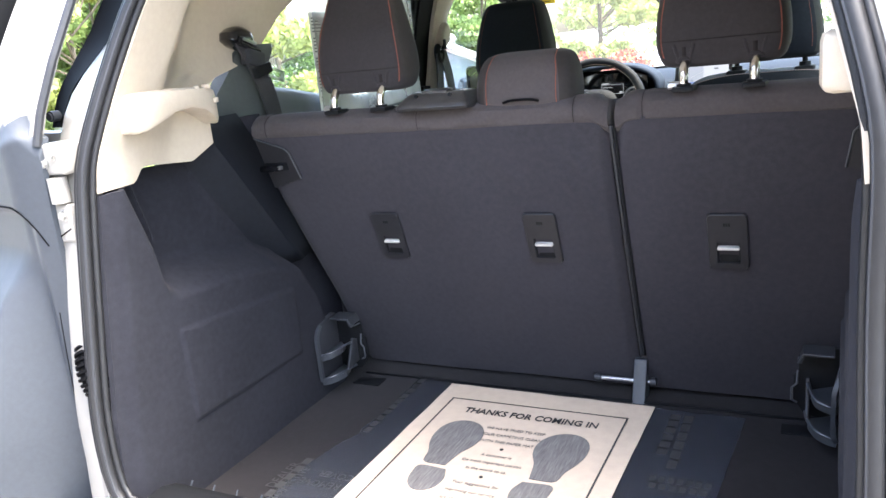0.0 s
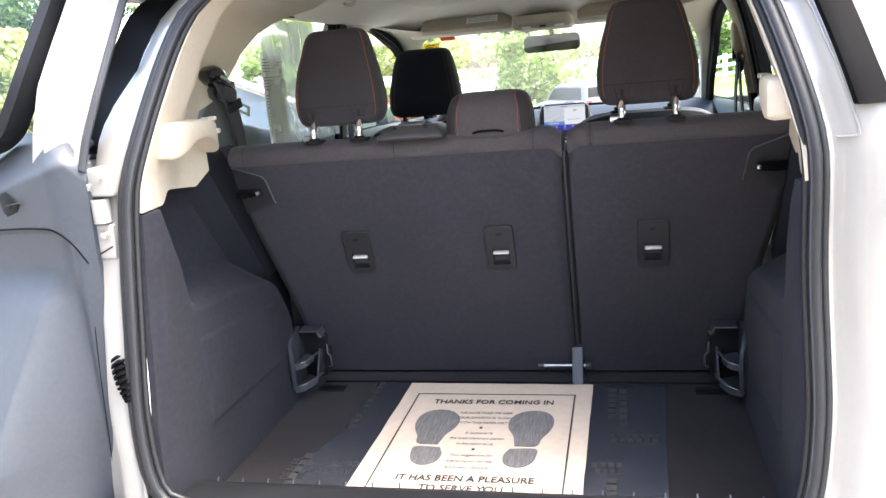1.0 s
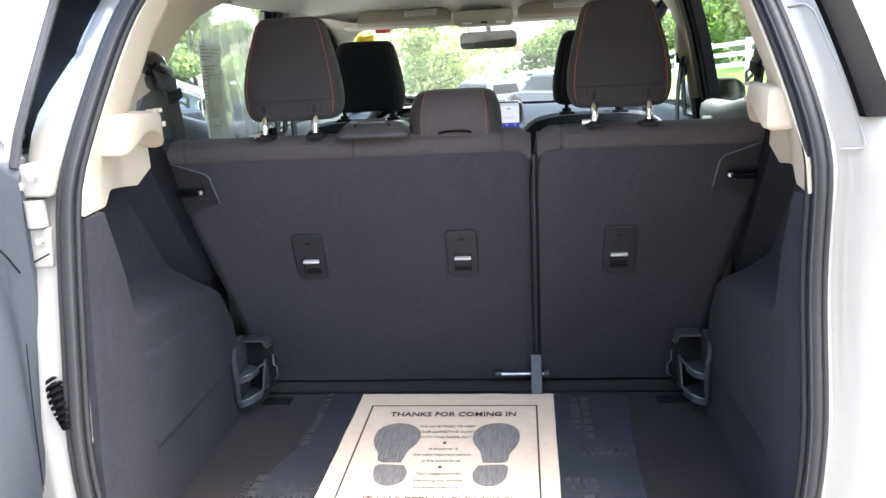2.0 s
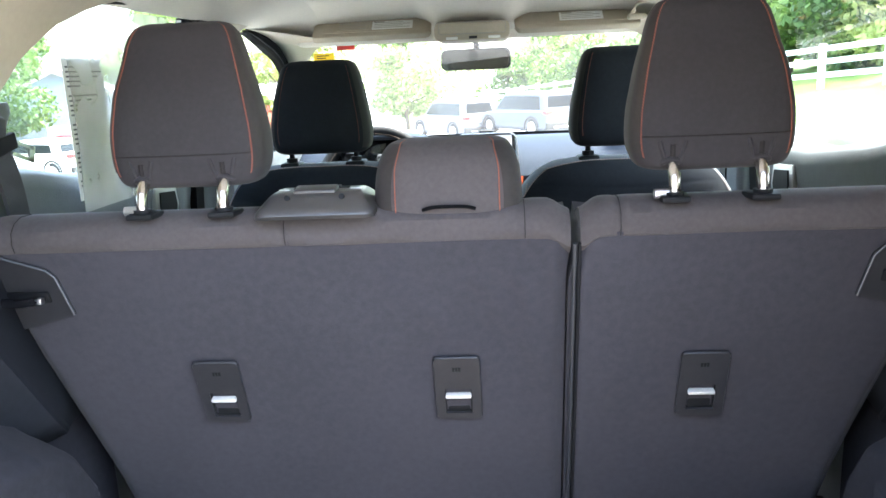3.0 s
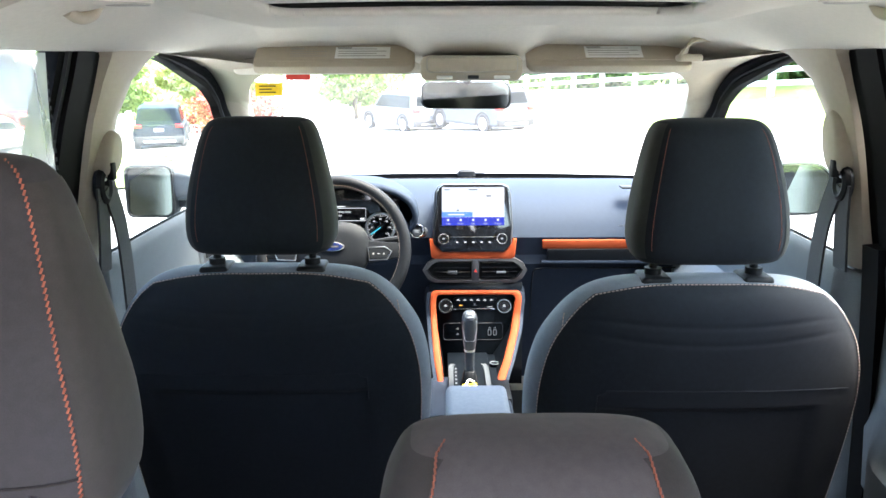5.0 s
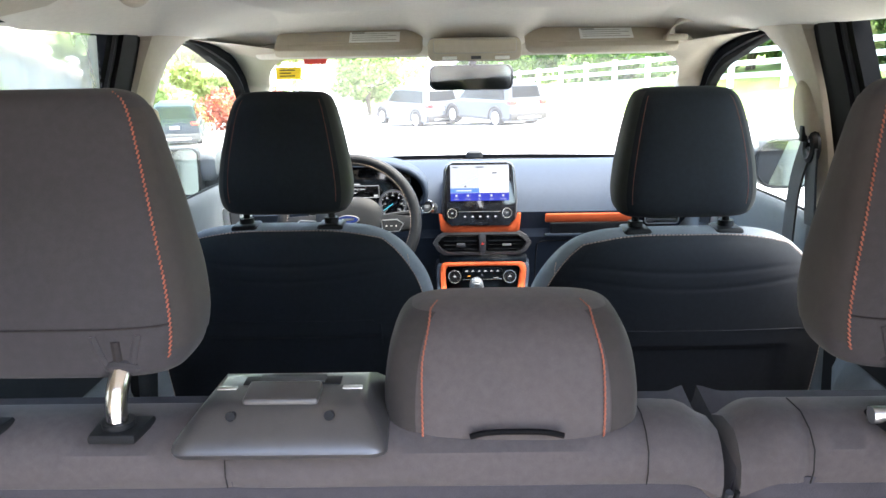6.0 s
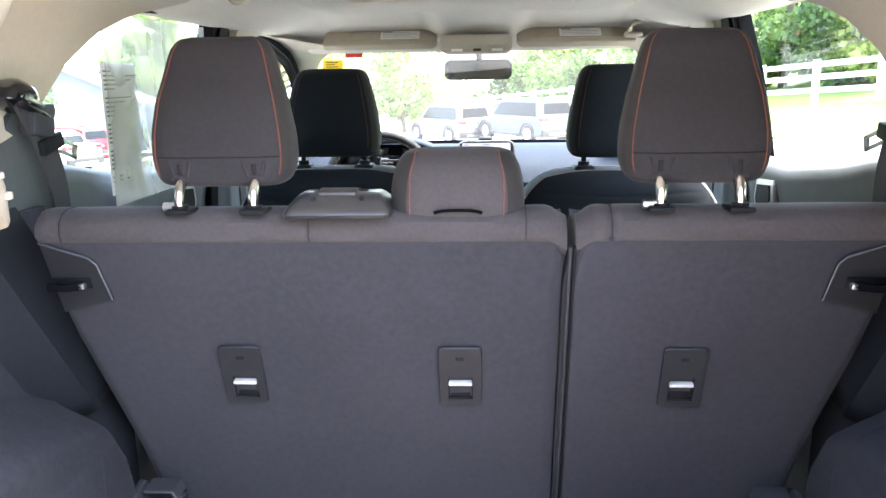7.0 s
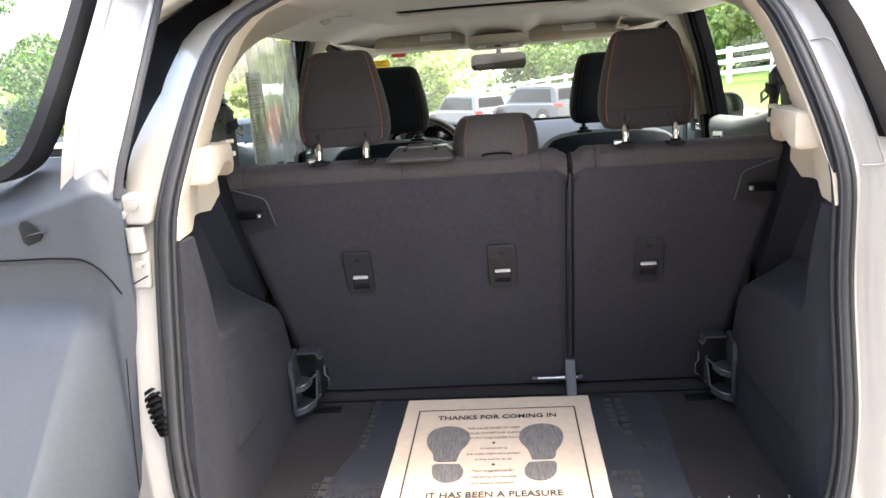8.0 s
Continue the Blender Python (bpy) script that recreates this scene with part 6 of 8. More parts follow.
part("hub", turned(loft([ring(0, 0, z, a, b, 2.8, 36) for z, a, b in ((-0.05, 0.06, 0.05), (-0.01, 0.090, 0.070), (0.008, 0.092, 0.070), (0.018, 0.080, 0.058), (0.022, 0.055, 0.038))]), wm), LEATHER, wheel, "dark airbag cover")
for s in (-1, 1):
    part("spoke", turned(prism([(s * 0.070, 0.022), (s * 0.172, 0.016), (s * 0.174, -0.020), (s * 0.075, -0.034)], "z", -0.012, 0.010, 0.004), wm), LEATHER, wheel)
    rimline = [(s * 0.088, 0.003), (s * 0.130, 0.005), (s * 0.147, -0.007), (s * 0.136, -0.027), (s * 0.092, -0.029)]
    pad = part("switch_pad", turned(prism(rimline, "z", 0.009, 0.0145, 0.002), wm), BLACK, wheel, "black switch pad with silver outline")
    part("outline", turned(tube([(x, y, 0.0148) for x, y in rimline], 0.0014, 6, closed=True), wm), SATIN, pad)
    part("switch", turned(prism([(s * 0.092, 0.000), (s * 0.128, 0.002), (s * 0.143, -0.008), (s * 0.134, -0.024), (s * 0.095, -0.026)], "z", 0.014, 0.0172), wm), BLACK, pad)
    part("switch_mark", turned(merge(box(s * 0.100, s * 0.104, -0.015, -0.011, 0.0172, 0.0176), box(s * 0.112, s * 0.118, -0.014, -0.012, 0.0172, 0.0176), box(s * 0.126, s * 0.130, -0.015, -0.011, 0.0172, 0.0176)), wm), FAINT, pad)
part("lower_spoke", turned(prism([(-0.040, -0.060), (0.040, -0.060), (0.030, -0.172), (-0.030, -0.172)], "z", -0.012, 0.004, 0.004), wm), LEATHER, wheel)
badge = part("badge_rim", turned(loft([ring(0, 0.004, z, a, b, 2, 32) for z, a, b in ((0.020, 0.031, 0.0130), (0.0255, 0.0305, 0.0125), (0.0262, 0.028, 0.0108))]), wm), CHROME, wheel)
part("badge", turned(loft([ring(0, 0.004, z, a, b, 2, 32) for z, a, b in ((0.0258, 0.0275, 0.0105), (0.0272, 0.0262, 0.0097))]), wm), BLUE_OVAL, badge, "blue oval badge")
part("badge_bar", turned(box(-0.016, 0.016, 0.0015, 0.0065, 0.0272, 0.0276), wm), CHROME, badge)
part("column", rod((-0.325, 1.53, 1.02), (-0.325, 1.80, 0.92), 0.045), BLACK, wheel)
part("stalk", tube([(-0.27, 1.56, 1.03), (-0.20, 1.57, 1.04), (-0.150, 1.58, 1.045)], 0.007, 8), BLACK, wheel)
part("stalk_end", rod((-0.156, 1.579, 1.0445), (-0.140, 1.582, 1.0460), 0.0085, 16), CHROME, wheel, "bright stalk end")

# ---- overhead: mirror, console, visors, handles ----
mirror = thing("rear_view_mirror", (0.006, 1.58, 1.42), "black framed rear-view mirror hung from windscreen", "mirror")
mm = pose(0.006, 1.575, 1.404, 88.7, 0, -9.0)
oval = lambda k, d: [(x * k, z * k, d) for x, z in rounded(-0.111, 0.115, -0.030, 0.036, 0.020, 6)]
part("case", turned(loft([oval(0.80, -0.030), oval(0.98, -0.012), oval(1.0, 0.0), oval(0.975, 0.003)]), mm), BLACK, mirror, "black plastic case")
part("glass", turned(loft([oval(0.95, 0.0028), oval(0.945, 0.0042)]), mm), DIM_MIRROR, mirror, "silvered mirror glass")
part("stem", tube(curve([(0.006, 1.60, 1.412), (0.010, 1.60, 1.432), (0.012, 1.56, 1.446), (0.012, 1.52, 1.45)], 10), 0.010, 10), BLACK, mirror)

over = thing("overhead_console", (0.008, 1.25, 1.46), "beige overhead console with sunglasses lid and lamp", "overhead console")
part("body", turned(prism(rounded(-0.094, 0.110, 0.0, 0.050, 0.016), "y", 1.19, 1.40, 0.006), pose(0, 0, 1.452)), BEIGE, over)
part("lid", prism(rounded(-0.080, 0.098, 1.470, 1.498, 0.006), "y", 1.1835, 1.192, 0.003), BEIGE, over, "beige hinged lid")
part("lid_gap", prism(rounded(-0.0815, 0.0995, 1.4685, 1.4995, 0.007), "y", 1.187, 1.1915), FAINT, over)
part("button", box(0.0, 0.022, 1.184, 1.19, 1.456, 1.463, 0.001), DARK, over)
part("lamp", box(-0.062, -0.03, 1.185, 1.19, 1.4555, 1.4625, 0.002), LABEL, over, "clear lamp lens")
part("lamp", box(0.052, 0.084, 1.185, 1.19, 1.4555, 1.4625, 0.002), LABEL, over, "clear lamp lens")
for x0, x1, n in ((-0.445, -0.108, 2), (0.126, 0.470, 1)):
    visor = thing("sun_visor", ((x0 + x1) / 2, 1.30, 1.47), "beige folded sun visor with warning labels", "sun visor", "sun visors")
    sh = [(x0, 0.012), (x0, 0.060), (x0 + 0.012, 0.088), (x0 + 0.040, 0.118), (x0 + 0.085, 0.140), (x0 + 0.15, 0.150), (x1 - 0.020, 0.155), (x1 - 0.006, 0.149), (x1, 0.135), (x1, 0.018), (x1 - 0.006, 0.005), (x1 - 0.018, 0.0), (x0 + 0.012, 0.0), (x0 + 0.003, 0.004)]
    if x0 > 0:
        sh = [(x0 + x1 - u, v) for u, v in sh][::-1]
    vm = Matrix.Translation((0, 1.262, 1.472)) @ pose(0, 0, 0, -54)
    part("panel", turned(prism(sh, "y", -0.010, 0.010, 0.006), vm), BEIGE, visor, "beige cloth visor")
    part("labels_edge", turned(tube([(x0 + 0.03, -0.0105, 0.02), (x1 - 0.03, -0.0105, 0.02)], 0.0015, 5), vm), BEIGE, visor)
    spots = ((-0.275, -0.160), (-0.375, -0.285)) if n == 2 else ((0.250, 0.370),)
    for k, (a, b) in enumerate(spots):
        lab = part("label", turned(box(a, b, -0.0112, -0.0102, 0.028, 0.066), vm), LABEL if k == 0 else BEIGE, visor, "printed paper warning label")
        for q in range(4):
            part("print_line", turned(box(a + 0.006, b - 0.008 - 0.02 * (q % 2), -0.0117, -0.0113, 0.034 + 0.008 * q, 0.036 + 0.008 * q), vm), FAINT, lab)
        part("heading_bar", turned(box(a + 0.004, a + 0.034, -0.0117, -0.0113, 0.061, 0.0645), vm), FAINT, lab)
    part("pivot", rod((x0 + 0.01 if x0 < 0 else x1 - 0.01, 1.31, 1.50), (x0 + 0.05 if x0 < 0 else x1 - 0.05, 1.31, 1.50), 0.008), BEIGE, visor)
grab = thing("grab_handle", (0.50, 1.22, 1.50), "beige plastic grab handle over passenger door", "grab handle")
bar = curve([(0.440, 1.236, 1.496), (0.441, 1.232, 1.512), (0.451, 1.226, 1.527), (0.468, 1.218, 1.534), (0.498, 1.206, 1.534), (0.526, 1.200, 1.540)], 24)
part("bar", loft([[tuple(c + Vector((0, 0.010 * math.cos(q), 0.0085 * math.sin(q))) + Vector((0.010 * math.sin(q), 0, 0)) * (1 - step(4, 12, i))) for q in (0.3, 0.9, 1.57, 2.2, 2.8, 3.5, 4.1, 4.7, 5.3, 6.0)] for i, c in enumerate(bar)]), BEIGE, grab)
part("mount", box(0.430, 0.478, 1.222, 1.262, 1.488, 1.503, 0.006, 3), BEIGE, grab)
part("end_cap", box(0.512, 0.545, 1.188, 1.214, 1.528, 1.556, 0.006, 3), BEIGE, grab)
for s in (-1, 1):
    hook = thing("coat_hook", (s * 0.475, 0.60, 1.555), "beige plastic coat hook on headliner edge", "coat hook", "coat hooks")
    part("bezel", cushion(s * 0.435, [(1.566, 0.53, 0.054, 0.040), (1.5575, 0.53, 0.052, 0.038), (1.5555, 0.53, 0.046, 0.032)], 2.2, 32), LINER, hook)
    # No hollow here: a darker disc paints in the recess's shade.
    part("recess", cushion(s * 0.412, [(1.5562, 0.532, 0.026, 0.018), (1.5548, 0.532, 0.024, 0.016)], 2.0, 24), FAINT, hook, "darker disc for shaded finger recess")
    part("hook", tube(curve([(s * 0.452, 0.545, 1.557), (s * 0.456, 0.535, 1.545), (s * 0.462, 0.515, 1.541), (s * 0.468, 0.500, 1.548)], 12), 0.0075, 10), BEIGE, hook)

# tag and sticker hung behind the windscreen
tag = thing("yellow_tag", (-0.450, 1.44, 1.428), "yellow paper stock tag behind windscreen", "tag")
part("card", turned(box(-0.031, 0.031, -0.001, 0.001, -0.0145, 0.0145), pose(-0.450, 1.44, 1.428, -8, 0, 0)), YELLOW, tag)
for k in range(3):
    part("print_line", turned(box(-0.022, 0.016 - 0.01 * (k % 2), -0.0016, -0.0011, -0.008 + 0.007 * k, -0.0055 + 0.007 * k), pose(-0.450, 1.44, 1.428, -8)), INK, tag)
part("string", rod((-0.450, 1.44, 1.44), (-0.450, 1.45, 1.458), 0.0012, 6), LABEL, tag)
redtag = thing("red_sticker", (-0.36, 1.44, 1.452), "red paper sticker at windscreen's top edge", "sticker")
part("card", box(-0.408, -0.352, 1.43, 1.432, 1.449, 1.462), RED, redtag)

# outside mirrors
for s in (-1, 1):
    om = thing("door_mirror", (s * 0.80, 1.78, 1.06), "white door mirror with black inner case", "door mirror", "door mirrors")
    cx, hw = (-0.868, 0.068) if s < 0 else (0.945, 0.094)
    sh = rounded(cx - hw, cx + hw, 1.063, 1.212, 0.022 if s < 0 else 0.060, 8)
    grow = lambda k, y: [(cx + (x - cx) * k, y, 1.137 + (z - 1.137) * k) for x, z in sh]
    part("case", loft([grow(0.88, 1.772), grow(0.93, 1.757), grow(0.99, 1.760), grow(1.0, 1.775), grow(0.98, 1.83), grow(0.75, 1.90), grow(0.4, 1.925)]), BLACK, om)
    part("glass", turned(loft([grow(0.90, 1.768), grow(0.895, 1.7665)]), Matrix.Translation((cx, 1.768, 1.137)) @ pose(0, 0, 0, -5, 0, -3 if s < 0 else -13) @ Matrix.Translation((-cx, -1.768, -1.137))), DOOR_MIRROR, om, "silvered mirror glass")
    inner = cx - s * hw
    part("fairing", loft([[(x, y, 1.157 + (z - 1.157) * k) for y, z in rounded(1.772, 1.90, 1.105, 1.206, 0.03, 4)] for x, k in ((inner + s * 0.01, 1.0), (inner - s * 0.020, 0.98), (inner - s * 0.036, 0.90), (inner - s * 0.044, 0.70))]), GATE_PLASTIC, om, "grey inner mirror fairing")
    part("arm", prism([(s * 0.66, 1.075), (s * 0.66, 1.125), (s * 0.74, 1.135), (inner + s * 0.01, 1.125), (inner + s * 0.01, 1.085)], "y", 1.80, 1.86, 0.008), BLACK, om)

# front belts on the middle pillars
for s in (-1, 1):
    fb = thing("seat_belt", (s * 0.60, 0.90, 1.15), "black front seat belt through ring on beige pillar", "seat belt", "front seat belts")
    x = 0.600
    slot = part("height_adjuster", prism([(p.x, 1.305 + (p.y - 1.305) * (1.0 if s > 0 else 0.70)) for p in curve([(0.884, 1.312, 0), (0.898, 1.304, 0), (0.922, 1.312, 0), (0.942, 1.340, 0), (0.950, 1.375, 0), (0.942, 1.404, 0), (0.920, 1.412, 0), (0.900, 1.396, 0), (0.886, 1.360, 0), (0.880, 1.330, 0)], 40)], "x", s * 0.632, s * 0.580, 0.012, 4), BEIGE, fb, "beige belt height adjuster")
    part("belt_mouth", box(s * 0.590, s * 0.5785, 0.886, 0.902, 1.300, 1.330, 0.003), BLACK, slot, "black belt mouth")
    part("guide_slot", box(s * 0.612, s * 0.600, 0.925, 0.937, 1.405, 1.465, 0.002), LINER, fb)
    part("ring", tube([(s * 0.600, 0.890 + 0.016 * math.cos(radians(a)), 1.290 + 0.022 * math.sin(radians(a))) for a in range(0, 360, 20)], 0.010, 8, closed=True), BLACK, fb, "black belt ring")
    part("ring_bolt", rod((s * 0.60, 0.890, 1.306), (s * 0.594, 0.890, 1.306), 0.007), STEEL, fb)
    part("webbing", tube(curve([(s * 0.597, 0.880, 1.290), (s * 0.600, 0.880, 1.22), (s * 0.606, 0.880, 1.145)], 12), 0, flat=(0.004, 0.042)), WEBBING, fb)
    fb.location.x += s * 0.018
    part("webbing", tube(curve([(s * 0.595, 0.902, 1.290), (s * 0.594, 0.935, 1.20), (s * 0.594, 0.945, 1.05), (s * 0.595, 0.94, 0.85)], 16), 0, flat=(0.004, 0.046)), WEBBING, fb)

# ---- things in the load space ----
mat_ = thing("paper_floor_mat", (-0.03, -0.20, 0.616), "cream paper floor mat printed with two shoe soles", "paper mat")


def mat_z(x, y):
    return 0.6195 + 0.0005 * noise.noise((x * 7, y * 7, 0.5)) + 0.004 * step(0.012, 0.036, y) * noise.noise((x * 9, 2.0, 0)) ** 2


def mat_edge(u):
    return -0.243 + 0.427 * u + 0.0015 * noise.noise((u * 6, 0.2, 0))


def mat_point(u, v):
    y = -0.500 + 0.534 * v
    x = mat_edge(u) + 0.004 * (v - 1) + 0.0015 * noise.noise((v * 7, u * 2, 3))
    return (x, y + 0.002 * noise.noise((u * 8, 4, 0)) - 0.004 * u, mat_z(x, y))


part("paper", sheet(mat_point, span(0, 1, 40), span(0, 1, 40), (0, 0, -0.001)), PAPER, mat_)


def ink(x0, x1, y0, y1, mat_k=None, name="printed_line", lift=0.0022):
    bm = sheet(lambda u, v: (u, v, mat_z(u, v) + lift * 0.4), span(x0, x1, 14), span(y0, y1, 4 if abs(y1 - y0) < 0.01 else 14), (0, 0, -0.0004))
    return part(name, bm, mat_k or INK, mat_, smooth=False)


ink(-0.211, 0.148, -0.0305, -0.0275)
ink(-0.2115, -0.2080, -0.49, -0.0275)
ink(0.1450, 0.1485, -0.49, -0.0275)


def print_on(text, size, x, y, stretch=1.0, name="lettering", bold=True, mat_k=None):
    ob = lettering(text, size, pose(x, y, 0.6212), mat_k or INK, mat_, name, stretch=stretch, depth=0.0002, bold=0.018 if bold else 0.0)
    return ob


print_on("THANKS FOR COMING IN", 0.0285, -0.0295, -0.082, 0.80)
print_on("IT HAS BEEN A PLEASURE", 0.0285, -0.034, -0.412, 0.80)
print_on("TO SERVE YOU", 0.0285, -0.034, -0.446, 0.80)
SMALL = ("WE HAVE TRIED TO KEEP", "YOUR CARPETING CLEAN", "WITH THIS PAPER MAT", "", "A customer is", "the most important person", "in the world to us.", "", "Your suggestions for", "improving our service", "are always welcome.")
for k, line in enumerate(SMALL):
    y = -0.133 - 0.0232 * k
    if line:
        print_on(line, 0.0125, -0.036, y, 0.80, "small_print", False, SOLE_INK)
    else:
        part("dot", turned(loft([ring(0, 0, h, 0.0035, 0.0035, 2, 12) for h in (0.6205, 0.6213)]), pose(-0.036, y + 0.005, 0)), INK, mat_)


def sole(cx, s, turn):
    """A printed shoe sole: forefoot and heel."""
    fore = [(-0.014, -0.080), (0.024, -0.076), (0.030, -0.045), (0.040, -0.015), (0.044, 0.015), (0.040, 0.045), (0.026, 0.066), (0.004, 0.074), (-0.020, 0.066), (-0.036, 0.045), (-0.041, 0.018), (-0.036, -0.010), (-0.024, -0.035), (-0.018, -0.060)]
    heel = [(-0.020, -0.092), (0.024, -0.088), (0.030, -0.110), (0.026, -0.138), (0.012, -0.156), (-0.006, -0.158), (-0.022, -0.144), (-0.027, -0.118)]
    for name, pts in (("sole_print", fore), ("heel_print", heel)):
        loop = [Vector((s * x * 1.10, y * 1.04, 0)) for x, y in pts]
        loop = [p for p in curve([(*q,) for q in loop + loop[:1]], 48)][:-1]
        m = pose(cx, -0.190, 0.0, 0, 0, turn)
        flat = [m @ p for p in loop]
        part(name, prism([(p.x, p.y) for p in flat], "z", 0.6198, 0.6208), SOLE_INK, mat_, "grey printed shoe sole", smooth=False)


sole(-0.131, -1, 3)
sole(0.062, 1, -3)


# clear protective film under the mat, left on the carpet
def film_strip(name, edge, y0, y1, holes, label):
    fl = thing(name, ((edge[0][1] + edge[0][2]) / 2, (y0 + y1) / 2, 0.6135), label, "plastic film", "protective film pieces")
    rows = []

    def f(u, v):
        y = y0 + (y1 - y0) * v
        a, b = follow([(k, p) for k, p, q in edge], v), follow([(k, q) for k, p, q in edge], v)
        x = a + (b - a) * u
        return (x, y, 0.6145 + 0.0008 * noise.noise((x * 14, y * 14, 2)))

    part("film", sheet(f, span(0, 1, 24), span(0, 1, 30), (0, 0, -0.0006)), FILM, fl)
    for x0, x1, ya, yb, n, along in holes:
        for k in range(n):
            if along == "x":
                w = (x1 - x0) / n
                part("printed_bar", box(x0 + w * k + 0.002, x0 + w * (k + 1) - 0.003, ya, yb, 0.6155, 0.6160), INK, fl)
            else:
                w = (yb - ya) / n
                part("printed_bar", box(x0, x1, ya + w * k + 0.003, ya + w * (k + 1) - 0.004, 0.6155, 0.6160), INK, fl)
    return fl


west_film = film_strip("plastic_film", [(0, -0.378, -0.22), (0.10, -0.370, -0.22), (0.29, -0.362, -0.22), (0.45, -0.344, -0.22), (0.52, -0.328, -0.22), (0.55, -0.336, -0.22), (0.76, -0.322, -0.22), (0.80, -0.330, -0.22), (1.0, -0.331, -0.22)], -0.49, 0.060, [(-0.326, -0.312, -0.20, 0.05, 10, "y"), (-0.374, -0.358, -0.47, -0.31, 6, "y")], "grey translucent protective film on cargo carpet with dark print")
film_strip("plastic_film", [(0, 0.17, 0.322), (0.5, 0.17, 0.330), (1.0, 0.17, 0.345)], -0.49, 0.035, [(0.218, 0.236, -0.135, 0.02, 6, "y"), (0.242, 0.258, -0.175, 0.02, 6, "y"), (0.222, 0.322, -0.215, -0.200, 7, "x"), (0.225, 0.318, -0.236, -0.221, 6, "x"), (0.190, 0.250, -0.335, -0.318, 4, "x"), (0.198, 0.250, -0.358, -0.341, 4, "x"), (0.220, 0.238, -0.44, -0.37, 3, "y")], "grey translucent protective film beside paper mat with dark print")
for text, x, y, turn, size in (("DEALER", -0.372, -0.375, 90, 0.028), ("PROTECTIVE", -0.345, -0.40, 90, 0.024), ("REMOVE", -0.300, -0.372, 180, 0.026), ("COVER", -0.285, -0.342, 180, 0.026)):
    lettering(text, size, pose(x, y, 0.6157, 0, 0, turn), INK, west_film, "print", depth=0.0002, stretch=0.85)


# grey cargo hook holders at the wheel arches' front ends
def scoop(s, z, out, drop):
    """A shelf of a holder: a bowed lip in front and a dished tray behind it."""
    lip = curve([(s * 0.490, -0.086, z), (s * 0.476, -0.086, z + 0.004), (s * 0.460, -0.077, z + 0.009), (s * (0.452 - out), -0.052, z + 0.013)], 14)
    tray = loft([[tuple(p + Vector((0, 0, -0.002))), tuple(p + Vector((s * 0.004, 0.020, -0.008))), (s * 0.490, 0.000, z - 0.002), (s * 0.490, 0.000, z - 0.010), tuple(p + Vector((s * 0.004, 0.020, -0.016))), tuple(p + Vector((0, 0, -drop)))] for p in lip])
    return tube(lip + [Vector((s * (0.447 - out), -0.020, z + 0.012))], 0.0032, 8), tray


for s in (-1, 1):
    br = thing("cargo_holder", (s * 0.47, -0.045, 0.615), "grey plastic open cargo holder with two scooped shelves", "cargo holder", "cargo net holders")
    part("back_plate", prism([(-0.080, 0.640), (-0.084, 0.70), (-0.080, 0.760), (-0.060, 0.790), (-0.005, 0.800), (0.006, 0.79), (0.008, 0.63)], "x", s * 0.506, s * 0.493, 0.004), DARK, br)
    # Paler band paints in the light caught along the holder's rim.
    part("edge_bow", tube(curve([(s * 0.490, -0.083, 0.636), (s * 0.486, -0.090, 0.66), (s * 0.485, -0.091, 0.70), (s * 0.486, -0.090, 0.745), (s * 0.491, -0.080, 0.768), (s * 0.496, -0.060, 0.786)], 26), 0, flat=(0.007, 0.009)), HOLDER, br, "pale moulded edge for lit rim")
    part("rear_wall", prism([(s * 0.493, 0.622), (s * 0.493, 0.794), (s * 0.440, 0.794), (s * 0.432, 0.772), (s * 0.432, 0.735), (s * 0.424, 0.728), (s * 0.424, 0.672), (s * 0.440, 0.640)], "y", -0.002, 0.004, 0.001), BLACK, br)
    for z, out, drop in ((0.712, 0.0, 0.017), (0.644, 0.004, 0.019)):
        lip, tray = scoop(s, z, out, drop)
        shelf = part("shelf", tray, HOLDER, br, "scooped shelf")
        part("shelf_lip", lip, HOLDER, shelf)
    part("top_tray", loft([[(s * 0.486, y, z), (s * 0.440, y, z + 0.001), (s * 0.434, y, z - 0.020), (s * 0.438, y, z - 0.021), (s * 0.443, y, z - 0.004), (s * 0.486, y, z - 0.005)] for y, z in ((-0.036, 0.796), (-0.018, 0.797), (0.002, 0.799))]), DARK, br)
    part("top_lip", tube([(s * 0.484, -0.037, 0.796), (s * 0.440, -0.037, 0.797), (s * 0.433, -0.034, 0.776), (s * 0.433, -0.004, 0.772)], 0.0021, 8), HOLDER, br, "pale top lip")
    part("inner_lip", tube([(s * 0.431, -0.006, 0.742), (s * 0.430, -0.012, 0.716), (s * 0.422, -0.014, 0.706), (s * 0.422, -0.014, 0.678), (s * 0.430, -0.014, 0.672)], 0.0019, 8), HOLDER, br)
    part("cheek", prism([(-0.050, 0.655), (-0.004, 0.662), (-0.004, 0.725), (-0.020, 0.735)], "x", s * 0.449, s * 0.444, 0.001), DARK, br)
    for ob in br.children_recursive:
        ob.data.transform(Matrix.Translation((0, 0, 0.0925)) @ Matrix.Diagonal((1, 1, 0.78, 1)) @ Matrix.Translation((0, 0, -0.0925)))
    # Black plate stands in for the darkness of a hole in the floor.
    part("notch_shade", box(s * 0.47, s * 0.405, -0.006, 0.030, 0.6132, 0.616, 0.001), BLACK, br)

